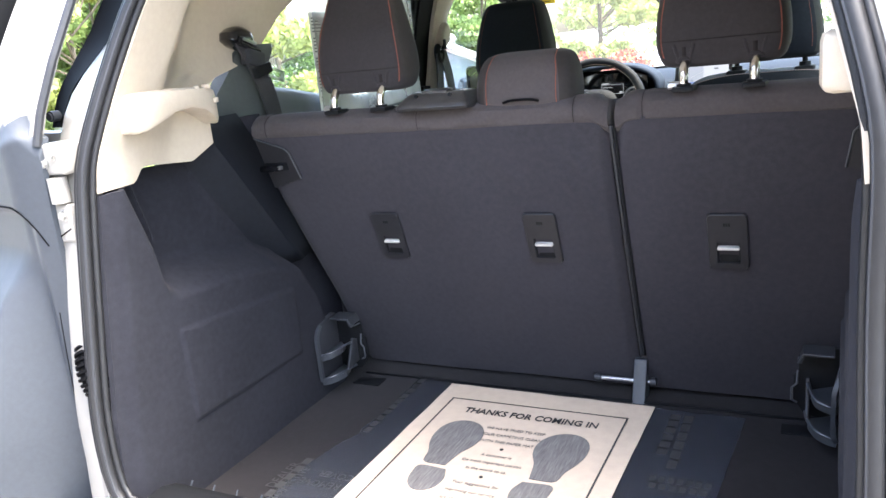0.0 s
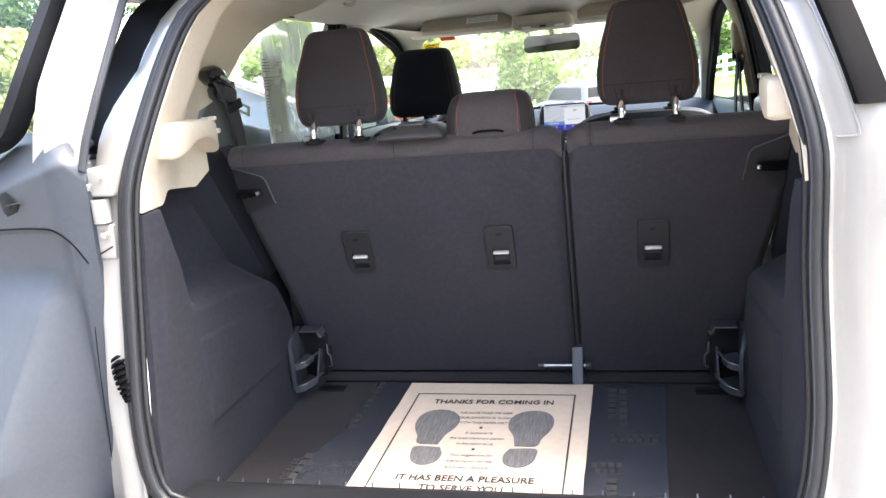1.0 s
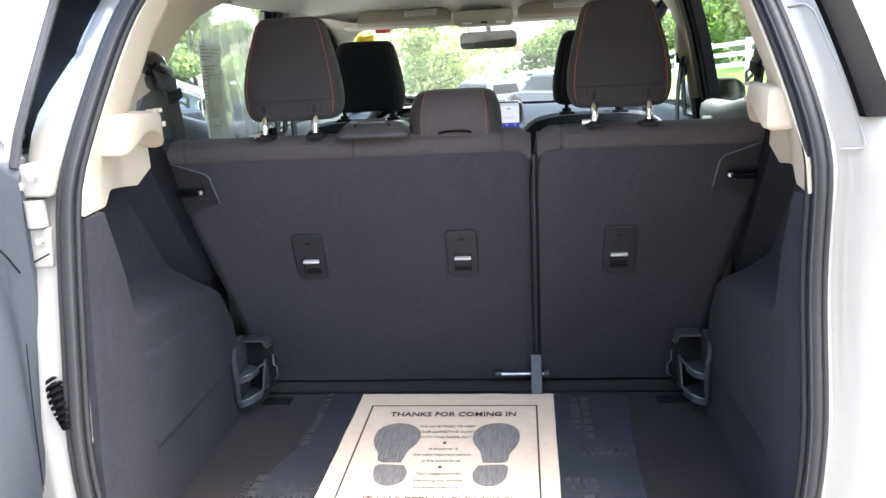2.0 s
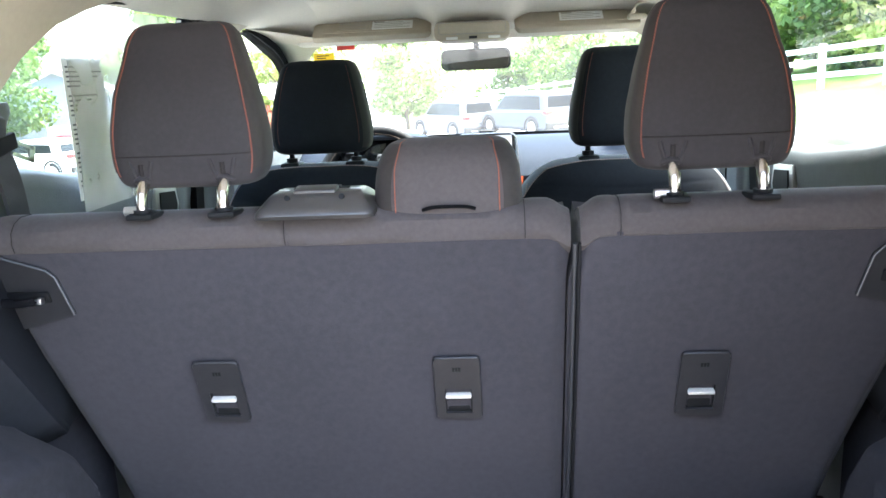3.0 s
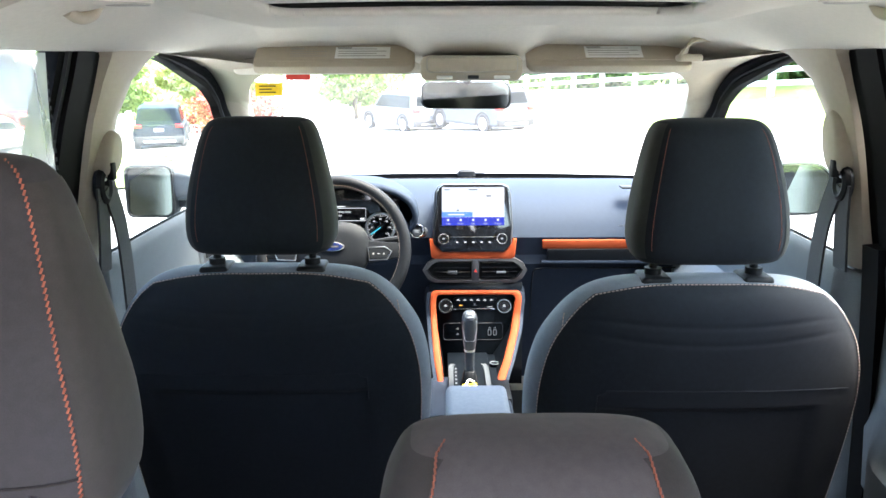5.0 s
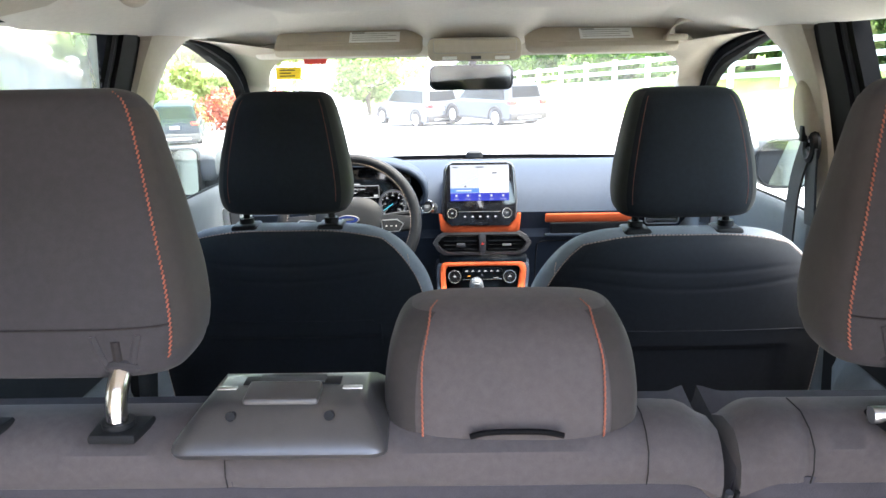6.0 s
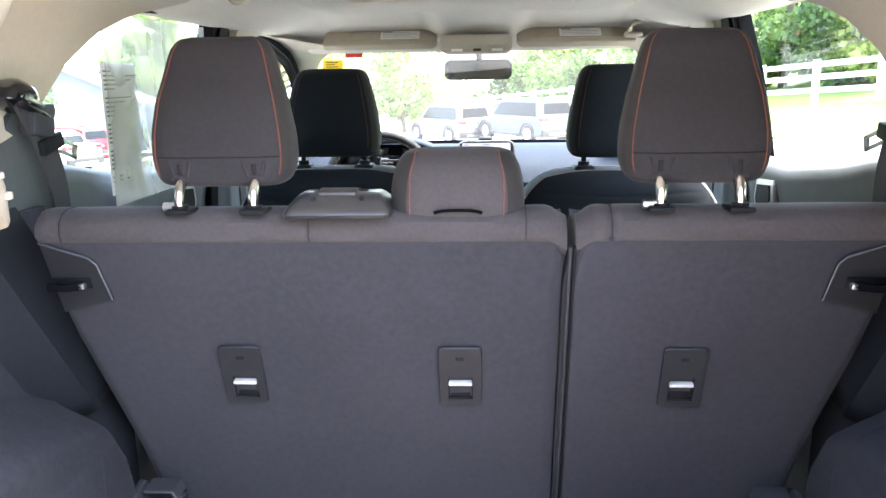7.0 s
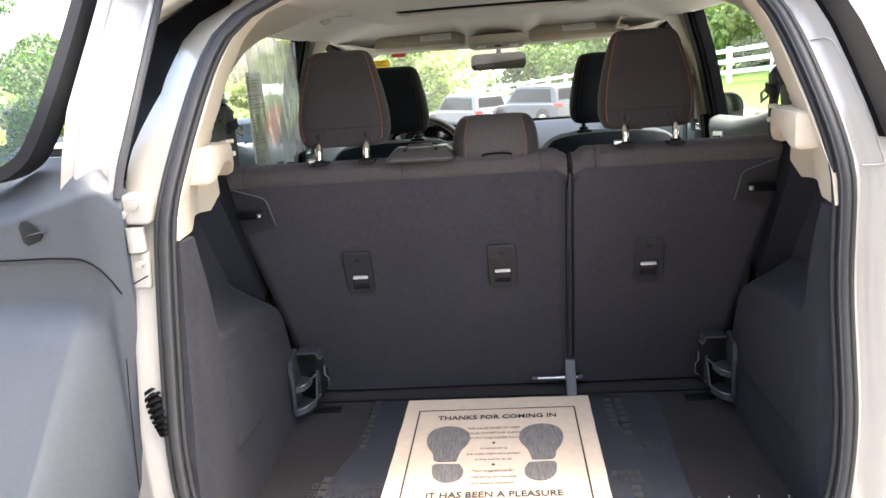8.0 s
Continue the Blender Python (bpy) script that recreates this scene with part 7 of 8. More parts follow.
# label sheet in its clear sleeve, taped inside the west rear window
stick = thing("window_sticker", (-0.602, 0.46, 1.20), "printed window label in clear plastic sleeve on glass", "window label")
part("sleeve", sheet(lambda y, z: (-0.603 + 0.004 * noise.noise((y * 6, z * 6, 1)) + 0.0045 * noise.noise((y * 26 + z * 5, z * 4, 3)), y - 0.03 * (1.5 - z) * 0.1, z), span(0.225, 0.715, 84), span(1.175, 1.505, 30), (-0.0005, 0, 0)), SLEEVE, stick, "clear creased plastic sleeve")
part("paper", box(-0.6075, -0.6068, 0.215, 0.345, 1.195, 1.42), LABEL, stick, "white printed sheet")
for k in range(26):
    z = 1.405 - 0.0075 * k
    if k % 6 != 5:
        part("print_line", box(-0.6064, -0.6060, 0.222, 0.262 + 0.030 * ((k * 7) % 4), z, z + 0.0026), GATE_PLASTIC, stick)
part("perforated_edge", dashes([(-0.6035, 0.712, 1.21), (-0.6035, 0.716, 1.50)], 0.006, 0.006, 0.0012), DARK, stick)


# ---- tailgate, swung fully open beside the body ----
gate = thing("tailgate", (-0.62, -0.56, 0.60), "white side-hinged tailgate swung open, grey inner panel", "tailgate")
# in the gate's own plane: u away from the hinge, d towards the viewer, z up
def gate_bm(bm):
    return turned(bm, pose(-0.578, -0.545, 0.0, 0, 0, -14) @ Matrix.Diagonal((-1, 1, 1, 1)))


def trim_u(z):
    return follow([(0.52, 0.015), (0.90, 0.008), (1.12, 0.002), (1.20, -0.002), (1.248, 0.0), (1.262, 0.014)], z)


def gate_top(a):
    return follow([(0.0, 1.246), (0.012, 1.262), (0.028, 1.284), (0.050, 1.300), (0.15, 1.300), (0.21, 1.270), (0.32, 1.246), (1.0, 1.25)], a)


def arch_z(a):
    """The moulded line over the panel's dished field."""
    return 1.146 - 0.10 * max(0.0, (0.085 - a) / 0.085) ** 3.2 - 0.055 * max(0.0, a - 0.13)


def gate_depth(a, zz):
    top = gate_top(a)
    d = -0.012 - 0.030 * math.sin(min(a, 0.06) / 0.06 * math.pi / 2)
    d += 0.012 * (1 - step(0.0, 0.03, top - zz))
    d += 0.55 * max(0.0, zz - (1.254 - 0.26 * max(0.0, a)))
    below = arch_z(a) - zz
    d += 0.010 * step(0.0, 0.012, below) * step(0.020, 0.045, a)
    return d - 0.62 * min(0.30, max(0.0, below - 0.07)) * step(0.03, 0.09, a) * step(0.03, 0.14, below)


def gate_skin(a, z):
    zz = 0.52 + (gate_top(a) - 0.52) * z
    return (trim_u(min(zz, 1.26)) * 0.9 + a, gate_depth(a, zz), zz)


def gate_line(points, r):
    return gate_bm(tube([(trim_u(min(z, 1.26)) * 0.9 + a, gate_depth(a, z) - 0.0004, z) for a, z in points], r, 6))


part("inner_panel", gate_bm(sheet(gate_skin, span(0, 0.30, 130) + span(0.31, 1.0, 60), span(0, 1, 150), (0, 0.008, 0))), GATE_PLASTIC, gate, "slate grey plastic inner panel")
part("panel_groove", gate_line([(a, arch_z(a) - 0.001) for a in span(0.012, 0.95, 90)], 0.0013), RUBBER, gate, "dark groove over dished field")
part("panel_joint", gate_line([(0.018 + 0.020 * f, 0.975 - 0.42 * f) for f in span(0, 1, 24)], 0.0007), RUBBER, gate)
grip = part("grip_socket", gate_bm(prism([(0.170, 1.206), (0.177, 1.196), (0.172, 1.172), (0.164, 1.166), (0.138, 1.174), (0.130, 1.184), (0.140, 1.198), (0.158, 1.208)], "y", -0.0445, -0.030, 0.002)), BLACK, gate, "black recess of pull hook")
part("grip_hook", gate_bm(loft([ring(u, d, z, 0.004, 0.005, 2.4, 14) for u, d, z in ((0.156, -0.043, 1.181), (0.150, -0.051, 1.184), (0.142, -0.053, 1.187), (0.132, -0.050, 1.189), (0.122, -0.043, 1.190))])), DARK, grip, "grey moulded hook")
# painted window frame above the panel
def frame_in(z):
    u = follow([(1.235, 0.008), (1.285, 0.0015), (1.355, -0.009), (1.481, -0.0126), (1.58, -0.016)], z)
    return u, follow([(1.235, -0.010), (1.285, 0.004), (1.355, 0.033), (1.417, 0.067), (1.481, 0.103), (1.58, 0.157)], z)


def frame_out(z):
    u = follow([(1.235, 0.095), (1.300, 0.083), (1.373, 0.076), (1.431, 0.072), (1.58, 0.071)], z)
    return u, follow([(1.235, -0.036), (1.300, -0.030), (1.373, -0.010), (1.431, 0.0226), (1.491, 0.0606), (1.58, 0.115)], z)


rows = []
for z in span(1.235, 1.58, 30):
    (a, da), (b, db) = frame_in(z), frame_out(z)
    rows.append([(a + (b - a) * f, da + (db - da) * f + h, z) for f, h in ((0.0, 0.006), (0.04, -0.001), (0.09, -0.004), (0.14, -0.002), (0.20, 0.008), (0.38, 0.012), (0.52, 0.008), (0.60, -0.001), (0.66, -0.004), (0.72, -0.002), (0.78, 0.003), (1.0, 0.004), (1.0, 0.020), (0.0, 0.011))])
part("painted_frame", gate_bm(loft(rows)), WHITE_PAINT, gate, "white painted window frame")
part("frame_channel", gate_bm(tube([(frame_in(z)[0] - 0.004, frame_in(z)[1], z) for z in span(1.235, 1.58, 24)], 0.0065, 8)), DARK, gate, "grey rubber seal")
part("glass_border", gate_bm(tube(curve([(0.60, -0.022, 1.262), (0.36, -0.022, 1.266), (0.22, -0.024, 1.276), (0.150, -0.024, 1.300), (0.116, -0.018, 1.340), (0.099, -0.002, 1.385), (0.094, 0.024, 1.431), (0.093, 0.062, 1.491), (0.092, 0.116, 1.58)], 48), 0, flat=(0.044, 0.020))), BLACK, gate, "black glass border")
gl = part("glass", gate_bm(loft([[(0.60, -0.016, 1.265), (0.14, -0.016, 1.290)], [(0.60, 0.130, 1.60), (0.09, 0.130, 1.60)]], cap=False, closed=False)), SHADE, gate, "tinted tailgate glass", smooth=False)
gl.visible_shadow = False
part("outer_skin", gate_bm(box(0.03, 1.05, 0.045, 0.065, 0.45, 1.25, 0.01)), WHITE_PAINT, gate, "white painted outer skin")

def bolt(x, y, z, r, parent):
    part("bolt", merge(rod((x, y + 0.003, z), (x, y - 0.0015, z), r * 1.35, 18), rod((x, y, z), (x, y - 0.006, z), r, 6)), WHITE_PAINT, parent, "painted hexagon bolt")


hinge = part("hinge_plate", box(-0.590, -0.541, -0.550, -0.500, 1.190, 1.238, 0.006, 3), WHITE_PAINT, gate, "white painted hinge plate")
bolt(-0.561, -0.550, 1.222, 0.0075, hinge)
bolt(-0.581, -0.550, 1.208, 0.0065, hinge)
part("hinge_knuckle", rod((-0.568, -0.545, 1.148), (-0.568, -0.545, 1.187), 0.0145, 24), WHITE_PAINT, gate, "round hinge barrel")
hinge = part("hinge_plate", box(-0.588, -0.553, -0.549, -0.500, 1.086, 1.146, 0.005, 3), WHITE_PAINT, gate, "white painted hinge plate")
bolt(-0.566, -0.549, 1.128, 0.0065, hinge)
hinge = part("hinge_plate", prism([(-0.612, 0.715), (-0.612, 0.775), (-0.590, 0.788), (-0.560, 0.780), (-0.556, 0.735), (-0.575, 0.712)], "y", -0.556, -0.500, 0.004), WHITE_PAINT, gate, "white painted lower hinge plate")
bolt(-0.597, -0.556, 0.760, 0.0085, hinge)
bolt(-0.572, -0.556, 0.766, 0.0070, hinge)
part("hinge_knuckle", rod((-0.580, -0.556, 0.650), (-0.580, -0.556, 0.712), 0.017, 24), WHITE_PAINT, gate, "round hinge barrel")
part("jamb_joint", tube([(-0.590, -0.5495, 1.092), (-0.556, -0.5495, 1.108)], 0.0012, 6), RUBBER, gate)
boot = thing("cable_boot", (-0.565, -0.60, 0.90), "black ribbed rubber cable boot beside hinge", "cable boot")
bl = curve([(-0.590, -0.535, 0.925), (-0.572, -0.556, 0.910), (-0.556, -0.572, 0.880), (-0.545, -0.572, 0.850)], 40)
rows = tube(bl, 0.017, 12)
part("sleeve", rows, RUBBER, boot)
for k in range(1, 39, 3):
    d = (bl[k + 1] - bl[k - 1]).normalized()
    part("rib", tube([bl[k] - d * 0.0022, bl[k], bl[k] + d * 0.0022], 0.0215, 12), RUBBER, boot)

# pressed outline and lock loop on the opposite frame
def east_point(o, z):
    d = follow([(0.014, 0.004), (0.026, 0.010), (0.040, 0.006), (0.050, -0.004), (0.062, -0.010), (0.085, -0.014)], o)
    return (follow(OPEN_Z, z) + o - 0.012 * east_shift(z), follow(OPEN_Y, z) - 0.0135 + d + 0.030 * east_shift(z), z)


swage = [east_point(o, z) for o, z in [(0.026, 1.400), (0.044, 1.402), (0.050, 1.396)] + [(0.052 + 0.004 * f, 1.39 - 0.165 * f) for f in span(0, 1, 12)] + [(0.052, 1.216), (0.030, 1.214)]]
structure("pressed_joint", tube(curve(swage, 60), 0.0016, 6), WHITE_PAINT, "pressed outline in white painted frame", "car body")

lockloop = thing("gate_lock", (0.600, -0.60, 1.09), "steel tailgate lock loop on white frame", "lock")
part("plate", box(0.590, 0.640, -0.640, -0.618, 1.065, 1.115, 0.004), STEEL, lockloop)
part("loop", tube(curve([(0.628, -0.625, 1.075), (0.600, -0.665, 1.078), (0.592, -0.675, 1.092), (0.605, -0.665, 1.104), (0.630, -0.625, 1.106)], 18), 0.006, 10), STEEL, lockloop)

# ---- outside ----
def bank(x, y):
    s = (x - 9.6) * 0.945 + (y - 23) * 0.326
    return 0.30 * max(0.0, min(s + 3.0, 3.0)) + 0.12 * max(0.0, min(s, 25.0))


def ground_z(x, y):
    base = -0.042 * min(max(0.0, y - 0.5), 90.0) + 0.045 * max(-70.0, min(x, 20.0)) * step(2, 14, math.hypot(x, y))
    return base + bank(x, y)


bm = bmesh.new()
lines = [-900, -500, -250, -120, -80] + span(-60, 60, 81) + [80, 120, 250, 500, 900]
grid = [[bm.verts.new((x, y, ground_z(x, y))) for y in lines] for x in lines]
for i in range(len(lines) - 1):
    for j in range(len(lines) - 1):
        bm.faces.new((grid[i][j], grid[i + 1][j], grid[i + 1][j + 1], grid[i][j + 1]))
structure("ground", bm, ASPHALT, "pale sunlit asphalt car park", "ground")


def lawn(name, inside, label, cell=0.8, box_=(-45, 60, -30, 75)):
    bm = bmesh.new()
    x0, x1, y0, y1 = box_
    nx, ny = int((x1 - x0) / cell), int((y1 - y0) / cell)
    verts = {}

    def v(i, j):
        if (i, j) not in verts:
            x, y = x0 + i * cell, y0 + j * cell
            verts[i, j] = bm.verts.new((x, y, ground_z(x, y) + 0.05 + 0.03 * noise.noise((x, y, 0))))
        return verts[i, j]

    for i in range(nx):
        for j in range(ny):
            x, y = x0 + (i + 0.5) * cell, y0 + (j + 0.5) * cell
            if inside(x, y):
                bm.faces.new((v(i, j), v(i + 1, j), v(i + 1, j + 1), v(i, j + 1)))
    return structure(name, bm, GRASS, label, "grass")


east = lambda x, y: (x - 9.6) * 0.945 + (y - 23) * 0.326 > -2.9
lawn("lawn_east", east, "bright green mown grass bank below white fence")
west = lambda x, y: x < -3.0 and 15.0 < math.hypot(x, y) < 26.0 and y < 30 and x < -0.35 * y
lawn("lawn_west", west, "bright green grass strip at car park edge")


def leaf_cloud(blobs, per, size, seed, mats, name, parent=None, label="", kind=""):
    """Leaves as small tilted quads scattered through blobs (x, y, z, rx, ry, rz)."""
    rng = np.random.default_rng(seed)
    pts = []
    for x, y, z, rx, ry, rz in blobs:
        d = rng.normal(size=(per, 3))
        d /= np.linalg.norm(d, axis=1)[:, None]
        r = rng.uniform(0.35, 1.0, (per, 1)) ** 0.5
        pts.append(np.array([x, y, z]) + d * r * np.array([rx, ry, rz]))
    c = np.concatenate(pts)
    n = len(c)
    a = rng.normal(size=(n, 3))
    a /= np.linalg.norm(a, axis=1)[:, None]
    b = np.cross(a, rng.normal(size=(n, 3)))
    b /= np.linalg.norm(b, axis=1)[:, None]
    s = size * rng.uniform(0.6, 1.4, (n, 1))
    v = np.stack([c - a * s, c - b * s * 0.6, c + a * s, c + b * s * 0.6], 1).reshape(-1, 3)
    if parent is not None:
        v = v - np.array(ORIGIN[parent])
    f = np.arange(4 * n).reshape(-1, 4)
    me = bpy.data.meshes.new(name)
    me.from_pydata(v.tolist(), [], f.tolist())
    me.materials.append(mats)
    ob = new(name, me)
    if parent is not None:
        ob.parent = parent
    return tagged(ob, label, "", "", kind)


def tree(x, y, h, spread, mats, label, seed, per=240, leaf=0.16, low=0.25):
    rng = random.Random(seed)
    z = ground_z(x, y) - 0.1
    t = thing("tree", (x, y, z), label, "tree", "trees round the car park")
    top = Vector((x + rng.uniform(-0.4, 0.4), y + rng.uniform(-0.4, 0.4), z + h * 0.85))
    base = Vector((x, y, z))
    trunk = [tuple(base.lerp(top, k / 6) + Vector((rng.uniform(-0.12, 0.12), rng.uniform(-0.12, 0.12), 0)) * (k > 0)) for k in range(7)]
    bms = []
    rows = []
    for k, p in enumerate(trunk):
        r = h * 0.022 * (1 - k / 7.5)
        rows.append([(p[0] + r * math.cos(q * math.pi / 4), p[1] + r * math.sin(q * math.pi / 4), p[2]) for q in range(8)])
    bms.append(loft(rows))
    blobs = []
    for k in range(26):
        f = rng.uniform(low, 1.0)
        a = rng.uniform(0, 6.283)
        w = spread * (0.45 + 0.75 * math.sin(min(1.0, (f - low) / (1 - low) * 0.9 + 0.12) * math.pi)) * rng.uniform(0.35, 1.0)
        p = base.lerp(top, min(1, f * 0.85))
        e = Vector((x + w * math.cos(a), y + w * math.sin(a), z + h * f))
        bms.append(tube([tuple(p), tuple(p.lerp(e, 0.5) + Vector((0, 0, -0.1))), tuple(e)], h * 0.005, 5))
        q = spread * rng.uniform(0.22, 0.42)
        blobs.append((e.x, e.y, e.z, q, q, q * 0.75))
    part("trunk", merge(*bms), BARK, t, "grey-brown trunk and limbs")
    leaf_cloud(blobs, per, leaf, seed, mats, "crown", t, "leafy crown", "stuff")
    return t


def fence_run(n0, n1):
    """White three-rail fence along the bank, post to post."""
    fence = thing("fence", (9.6, 23.0, ground_z(9.6, 23.0)), "white painted three-rail board fence on grass bank", "fence")
    d = Vector((-0.326, 0.945, 0))
    at = lambda k: Vector((9.6, 23.0, 0)) + d * (2.4 * k)
    for k in range(n0, n1):
        p = at(k)
        z = ground_z(p.x, p.y)
        part("post", turned(box(-0.08, 0.08, -0.08, 0.08, -0.15, 1.28, 0.015, 1), pose(p.x, p.y, z, 0, 0, 19)), FENCE, fence)
        if k + 1 < n1:
            q = at(k + 1)
            zq = ground_z(q.x, q.y)
            for h in (0.40, 0.78, 1.14):
                part("rail", tube([(p.x, p.y, z + h), (q.x, q.y, zq + h)], 0, flat=(0.05, 0.15)), FENCE, fence)


fence_run(-8, 16)


def parked_car(x, y, yaw, paint, label, length=4.55, width=1.83, height=1.66, hatch=True):
    """A parked SUV or saloon; nose along its own +y before the turn."""
    z = ground_z(x, y)
    m = pose(x, y, z, 0, 0, yaw)
    c = thing("parked_car", (x, y, z), label, "car", "parked cars")
    w, L, H = width / 2, length / 2, height
    low = []
    for yy, zt, ww in ((-L, 0.78, 0.80), (-L + 0.05, 0.95, 0.93), (-L + 0.35, 1.00, 0.99), (-0.5, 0.98, 1.0), (0.9, 0.97, 1.0), (L - 0.5, 0.88, 0.96), (L - 0.08, 0.78, 0.86), (L, 0.62, 0.74)):
        a = w * ww
        low.append([(-a, yy, 0.36), (-a * 1.0, yy, 0.62), (-a * 0.97, yy, zt - 0.06), (-a * 0.88, yy, zt), (a * 0.88, yy, zt), (a * 0.97, yy, zt - 0.06), (a, yy, 0.62), (a, yy, 0.36), (a * 0.9, yy, 0.24), (-a * 0.9, yy, 0.24)])
    body = part("body", turned(loft(low), m), paint, c, angle=35)
    tail = -L + (0.10 if hatch else 0.55)
    cab = []
    for yy, zt, ww in ((tail, 1.0, 0.86), (tail + 0.22, H - 0.10, 0.74), (tail + 0.45, H, 0.72), (0.25, H, 0.73), (0.60, H - 0.08, 0.74), (1.25, 0.98, 0.86)):
        a = w * ww
        cab.append([(-w * 0.88, yy, 0.95), (-a, yy, zt - 0.05), (-a * 0.85, yy, zt), (a * 0.85, yy, zt), (a, yy, zt - 0.05), (w * 0.88, yy, 0.95)])
    part("cabin", turned(loft(cab), m), paint, c, angle=35)
    for s in (-1, 1):
        part("side_window", turned(loft([[(s * w * 0.875, tail + 0.35, 1.03), (s * w * 0.775, tail + 0.50, H - 0.16)], [(s * w * 0.885, 0.0, 1.03), (s * w * 0.785, 0.0, H - 0.14)], [(s * w * 0.885, 1.0, 1.03), (s * w * 0.79, 0.55, H - 0.17)]], cap=False, closed=False), m), CAR_GLASS, c, "dark window glass")
        part("tail_lamp", turned(box(s * w * 0.62, s * w * 0.93, -L - 0.01, -L + 0.25, 0.86, 0.99, 0.02), m), LAMP_GLASS, c, "red tail lamp")
        part("headlamp", turned(box(s * w * 0.55, s * w * 0.86, L - 0.22, L - 0.02, 0.66, 0.78, 0.02), m), LABEL, c)
        for yy in (-L + 0.85, L - 0.88):
            wh = part("wheel", turned(tube([(s * (w - 0.20), yy, 0.35), (s * (w - 0.005), yy, 0.35)], 0.35, 24), m), TYRE, c, "black tyre with alloy rim")
            part("rim", turned(tube([(s * (w - 0.05), yy, 0.35), (s * (w + 0.005), yy, 0.35)], 0.24, 20), m), SATIN, wh)
            part("arch", turned(tube([(s * (w + 0.002), yy + 0.42 * math.cos(radians(a)), 0.35 + 0.42 * math.sin(radians(a))) for a in range(-5, 190, 13)], 0.035, 6), m), TYRE, c)
    part("rear_window", turned(loft([[(-w * 0.74, tail + 0.055, 1.05), (w * 0.74, tail + 0.055, 1.05)], [(-w * 0.64, tail + 0.185, H - 0.16), (w * 0.64, tail + 0.185, H - 0.16)]], cap=False, closed=False), m @ pose(0, -0.03, 0)), CAR_GLASS, c, "dark rear window glass")
    part("windscreen", turned(loft([[(-w * 0.80, 1.22, 1.01), (w * 0.80, 1.22, 1.01)], [(-w * 0.68, 0.66, H - 0.13), (w * 0.68, 0.66, H - 0.13)]], cap=False, closed=False), m @ pose(0, 0.03, 0.01)), CAR_GLASS, c, "dark windscreen glass")
    part("bumper", turned(box(-w * 0.93, w * 0.93, -L - 0.05, -L + 0.2, 0.30, 0.56, 0.04), m), TYRE, c, "black rear bumper")
    part("bumper_trim", turned(box(-w * 0.6, w * 0.6, -L - 0.065, -L + 0.1, 0.34, 0.42, 0.02), m), SATIN, c)
    part("plate", turned(box(-0.16, 0.16, -L - 0.02, -L + 0.02, 0.74, 0.84), m), LABEL, c, "plain pale plate")
    return c


parked_car(1.45, 31.0, 34, CAR_SILVER, "silver compact SUV parked across car park", 4.6, 1.85, 1.68)
parked_car(-1.7, 34.3, 34, CAR_PALE, "pale silver SUV parked nose away in the row", 4.6, 1.85, 1.68)
parked_car(-10.9, 30.5, 16, CAR_NAVY, "dark blue SUV seen from behind on car park", 4.6, 1.85, 1.66)
parked_car(-16.5, 27.0, 72, CAR_WHITE, "white saloon parked near pale blue house", 4.5, 1.8, 1.48, False)
parked_car(-20.5, 36.5, 66, CAR_RED, "red SUV parked near pale blue house", 4.5, 1.8, 1.65)
parked_car(-17.2, 38.0, 30, CAR_NAVY, "dark blue SUV parked by lawn", 4.5, 1.8, 1.65)
parked_car(-26.0, 30.0, 80, CAR_WHITE, "white SUV parked on far side of lawn", 4.5, 1.8, 1.65)

# pale house
def house(x, y, yaw):
    z = ground_z(x, y) - 0.3
    m = pose(x, y, z, 0, 0, yaw)
    h = thing("house", (x, y, z), "pale blue clapboard house with grey gable roof", "house")
    wall = part("wall", turned(prism([(-5.0, 0), (5.0, 0), (5.0, 3.3), (0, 5.6), (-5.0, 3.3)], "x", -7, 7), m), SIDING, h, smooth=False)
    for k in range(22):
        part("clapboard", turned(box(-7.03, 7.03, -5.035, -5.0, 0.16 * k + 0.01, 0.16 * k + 0.15), m), SIDING, wall, smooth=False)
    for s in (-1, 1):
        part("roof", turned(prism([(s * 5.5, 3.05), (0, 5.62), (0, 5.80), (s * 5.5, 3.22)], "x", -7.5, 7.5), m), ROOFING, h, "grey shingle roof", smooth=False)
    part("fascia", turned(box(-7.5, 7.5, -5.52, -5.42, 3.0, 3.22), m), FENCE, h)
    for wx in (-5.0, -2.2, 2.0, 4.8):
        win = part("window", turned(box(wx - 0.6, wx + 0.6, -5.10, -5.0, 1.3, 2.8), m), FENCE, h, "white framed window")
        for a in (-0.54, 0.03):
            for b in (1.36, 2.08):
                part("pane", turned(box(wx + a, wx + a + 0.51, -5.13, -5.09, b, b + 0.66), m), CAR_GLASS, win)
    for k in range(20):
        part("clapboard", turned(box(-7.035, -7.0, -4.95, 4.95, 0.16 * k + 0.01, 0.16 * k + 0.15), m), SIDING, wall, smooth=False)
    gable = part("gable_rake", turned(merge(tube([(-7.05, -5.4, 3.1), (-7.05, 0, 5.6)], 0, flat=(0.1, 0.25)), tube([(-7.05, 5.4, 3.1), (-7.05, 0, 5.6)], 0, flat=(0.1, 0.25))), m), FENCE, h)
    part("gable_window", turned(box(-7.06, -6.98, -0.6, 0.6, 1.3, 2.8), m), FENCE, h)


house(-24.5, 45.5, 108)


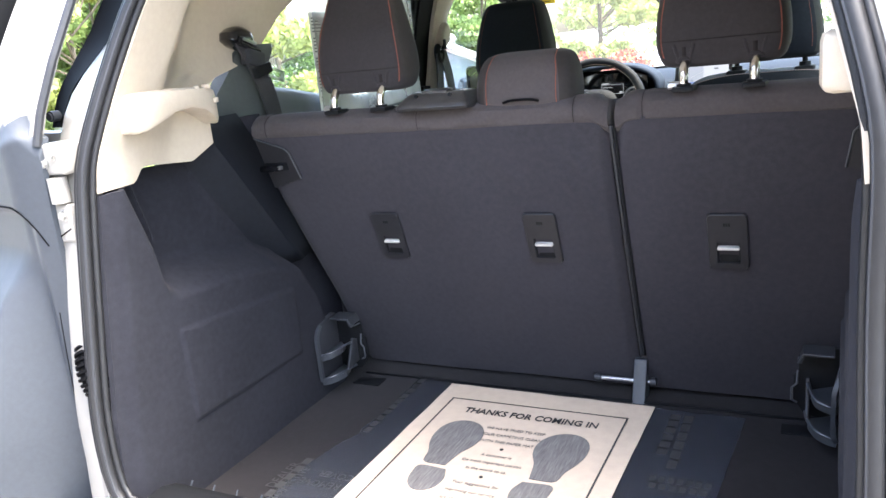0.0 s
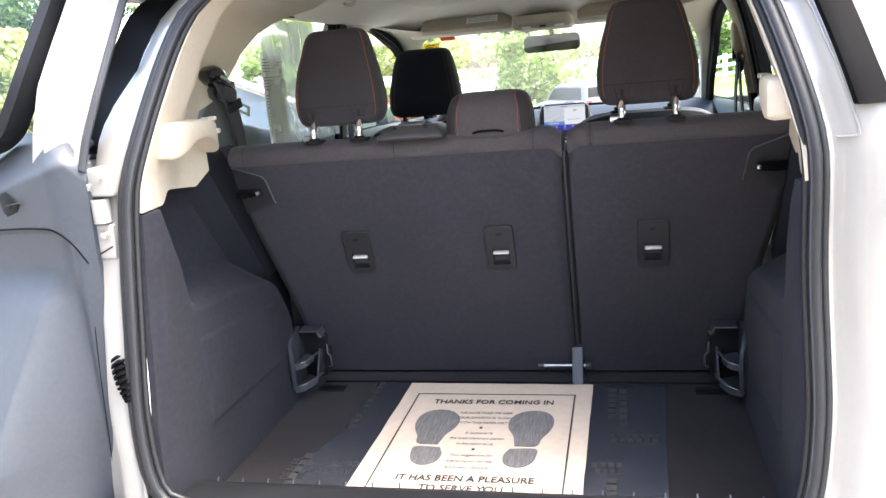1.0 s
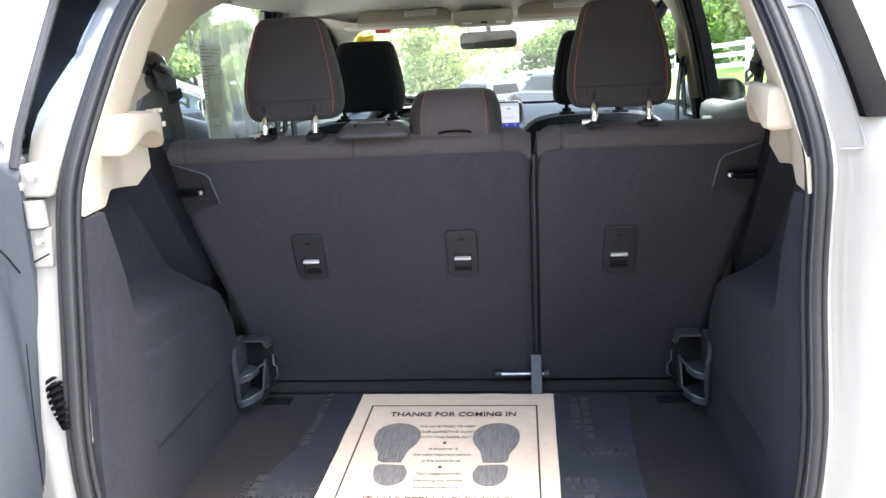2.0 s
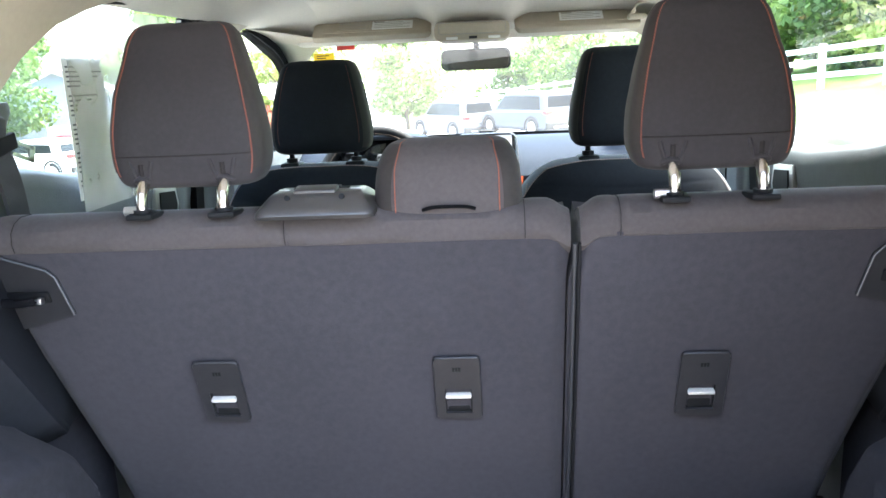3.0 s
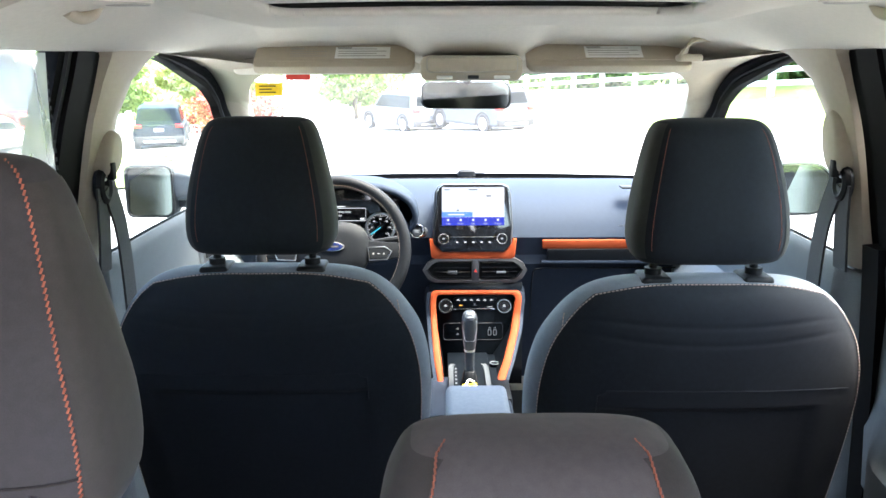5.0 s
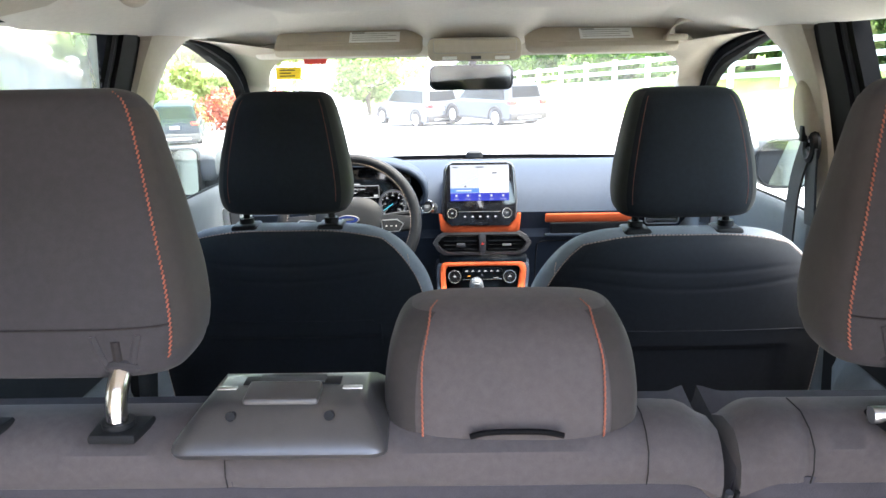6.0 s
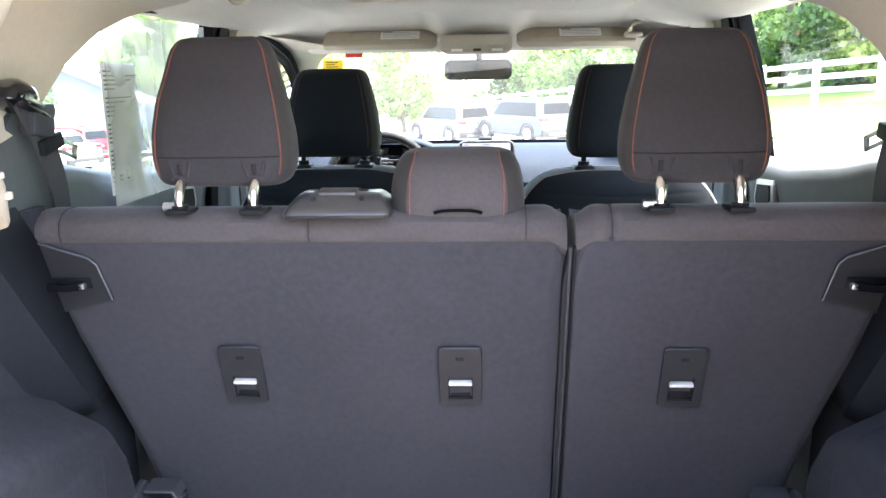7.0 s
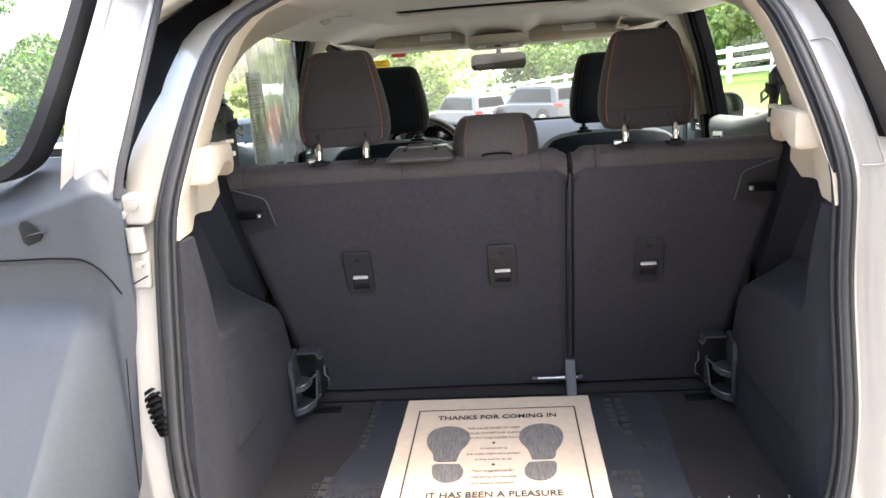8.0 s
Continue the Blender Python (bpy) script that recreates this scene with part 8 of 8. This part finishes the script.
def garage(x, y, yaw):
    """A garage with boarded doors between pale posts, made tall to block skylight."""
    z = ground_z(x, y) - 0.2
    m = pose(x, y, z, 0, 0, yaw)
    g = thing("garage", (x, y, z), "tall brown boarded garage with white posts", "garage")
    wall = part("wall", turned(box(-8, 8, -3, 3, 0, 5.4), m), TAN_SIDING, g, smooth=False)
    for k in range(27):
        part("board", turned(box(-8.02, 8.02, 3.0, 3.035, 0.2 * k + 0.02, 0.2 * k + 0.185), m), TAN_SIDING, wall, smooth=False)
    part("roof", turned(prism([(-3.6, 5.3), (0, 6.8), (3.6, 5.3), (3.6, 5.5), (0, 7.0), (-3.6, 5.5)], "x", -8.5, 8.5), m), ROOFING, g, "grey shingle roof", smooth=False)
    for wx in (-6.5, -3.9, -1.3, 1.3, 3.9, 6.5):
        part("post", turned(box(wx - 0.22, wx + 0.22, 3.02, 3.30, 0, 5.3), m), FENCE, g)


# Met only in mirrors; set close behind the car to shade its tail.
garage(-4.2, -9.6, -20)

# trees
random.seed(11)
tree(15.0, 20.0, 9, 3.2, LEAF, "full green tree behind white fence", 1, 420, 0.17, 0.08)
tree(11.5, 31.0, 9, 3.2, LEAF, "full green tree behind white fence", 2, 380, 0.17, 0.08)
tree(19.0, 12.0, 10, 3.5, LEAF, "tall green tree behind white fence", 3, 400, 0.18, 0.08)
tree(13.0, 25.5, 8, 2.8, LEAF_YELLOW, "light green tree behind white fence", 4, 380, 0.16, 0.06)
tree(9.0, 43.0, 10, 3.4, LEAF, "full green tree behind car park", 5, 320, 0.2, 0.10)
tree(-13.5, 50.0, 11, 3.6, LEAF_YELLOW, "light green tree at car park edge", 6, 320, 0.2, 0.12)
tree(-19.5, 46.0, 9, 3.0, LEAF, "green tree behind parked cars", 7, 320, 0.19, 0.12)
tree(-6.0, 56.0, 8, 3.0, LEAF, "slender green tree at car park edge", 8, 200, 0.2, 0.2)
tree(3.5, 58.0, 10, 3.6, LEAF, "slender green tree beyond parked cars", 9, 220, 0.2, 0.2)
tree(-21.0, 8.0, 9, 3.2, LEAF, "green tree beyond lawn beside tailgate", 10, 320, 0.18, 0.1)
tree(-24.5, 14.0, 10, 3.4, LEAF, "tall green tree beyond lawn", 12, 320, 0.18, 0.1)
tree(-17.5, 3.0, 8, 2.9, LEAF_YELLOW, "light green tree beyond lawn", 13, 320, 0.17, 0.1)
tree(-27.5, 35.0, 12.0, 4.6, LEAF_DEEP, "broad green tree past the gate's glass", 21, 900, 0.13, 0.06)
tree(-23.0, 27.0, 6.2, 2.9, LEAF_YELLOW, "light green tree beyond lawn", 22, 420, 0.17, 0.06)
tree(-32.5, 34.0, 12.5, 4.6, LEAF_DEEP, "full green tree beyond lawn", 23, 800, 0.13, 0.06)
tree(-28.0, 23.0, 8.0, 3.2, LEAF, "full green tree beyond lawn", 24, 380, 0.19, 0.06)
tree(-26.0, 20.5, 9, 3.0, LEAF_YELLOW, "yellowish green tree near house", 14, 300, 0.18, 0.12)
bush = thing("red_bush", (-11.5, 44.0, ground_z(-11.5, 44.0)), "reddish leafed bush behind parked SUV", "bush")
leaf_cloud([(-11.5 + 1.5 * math.cos(k), 44 + 1.0 * math.sin(k * 1.7), ground_z(-11.5, 44) + 0.9 + 0.5 * math.sin(k * 2.3), 1.2, 1.0, 0.9) for k in range(12)], 300, 0.12, 31, LEAF_RED, "leaves", bush, "dark red leaves", "stuff")
part("stem", rod((-11.5, 44, ground_z(-11.5, 44) - 0.1), (-11.5, 44, ground_z(-11.5, 44) + 1.2), 0.08, 8), BARK, bush)

rng = random.Random(8)
shrubs = []
for k in range(110):
    f, off = rng.uniform(-9, 17), rng.uniform(2.4, 5.5)
    x, y = 9.6 - 0.326 * 2.4 * f + 0.945 * off, 23.0 + 0.945 * 2.4 * f + 0.326 * off
    r = rng.uniform(0.7, 1.5)
    shrubs.append((x, y, ground_z(x, y) + rng.uniform(0.3, 2.4), r, r, r * 0.8))
hedge = leaf_cloud(shrubs, 330, 0.15, 41, LEAF_DEEP, "undergrowth", None, "green undergrowth along back of white fence", "stuff")
hedge["category"] = "shrubs"

rng = random.Random(5)
blobs = []
for k in range(80):
    a = radians(rng.uniform(-75, 75))
    d = rng.uniform(66, 84)
    x, y = d * math.sin(a), d * math.cos(a)
    if x > 18:
        d *= 0.75
        x, y = d * math.sin(a), d * math.cos(a)
    r = rng.uniform(1.6, 3.2)
    blobs.append((x, y, ground_z(x, y) + rng.uniform(0.5, 6.5), r, r, r * 0.9))
woods = leaf_cloud(blobs, 260, 0.30, 77, LEAF, "woods", None, "distant light green woods round the car park", "stuff")
woods["category"] = "woods"
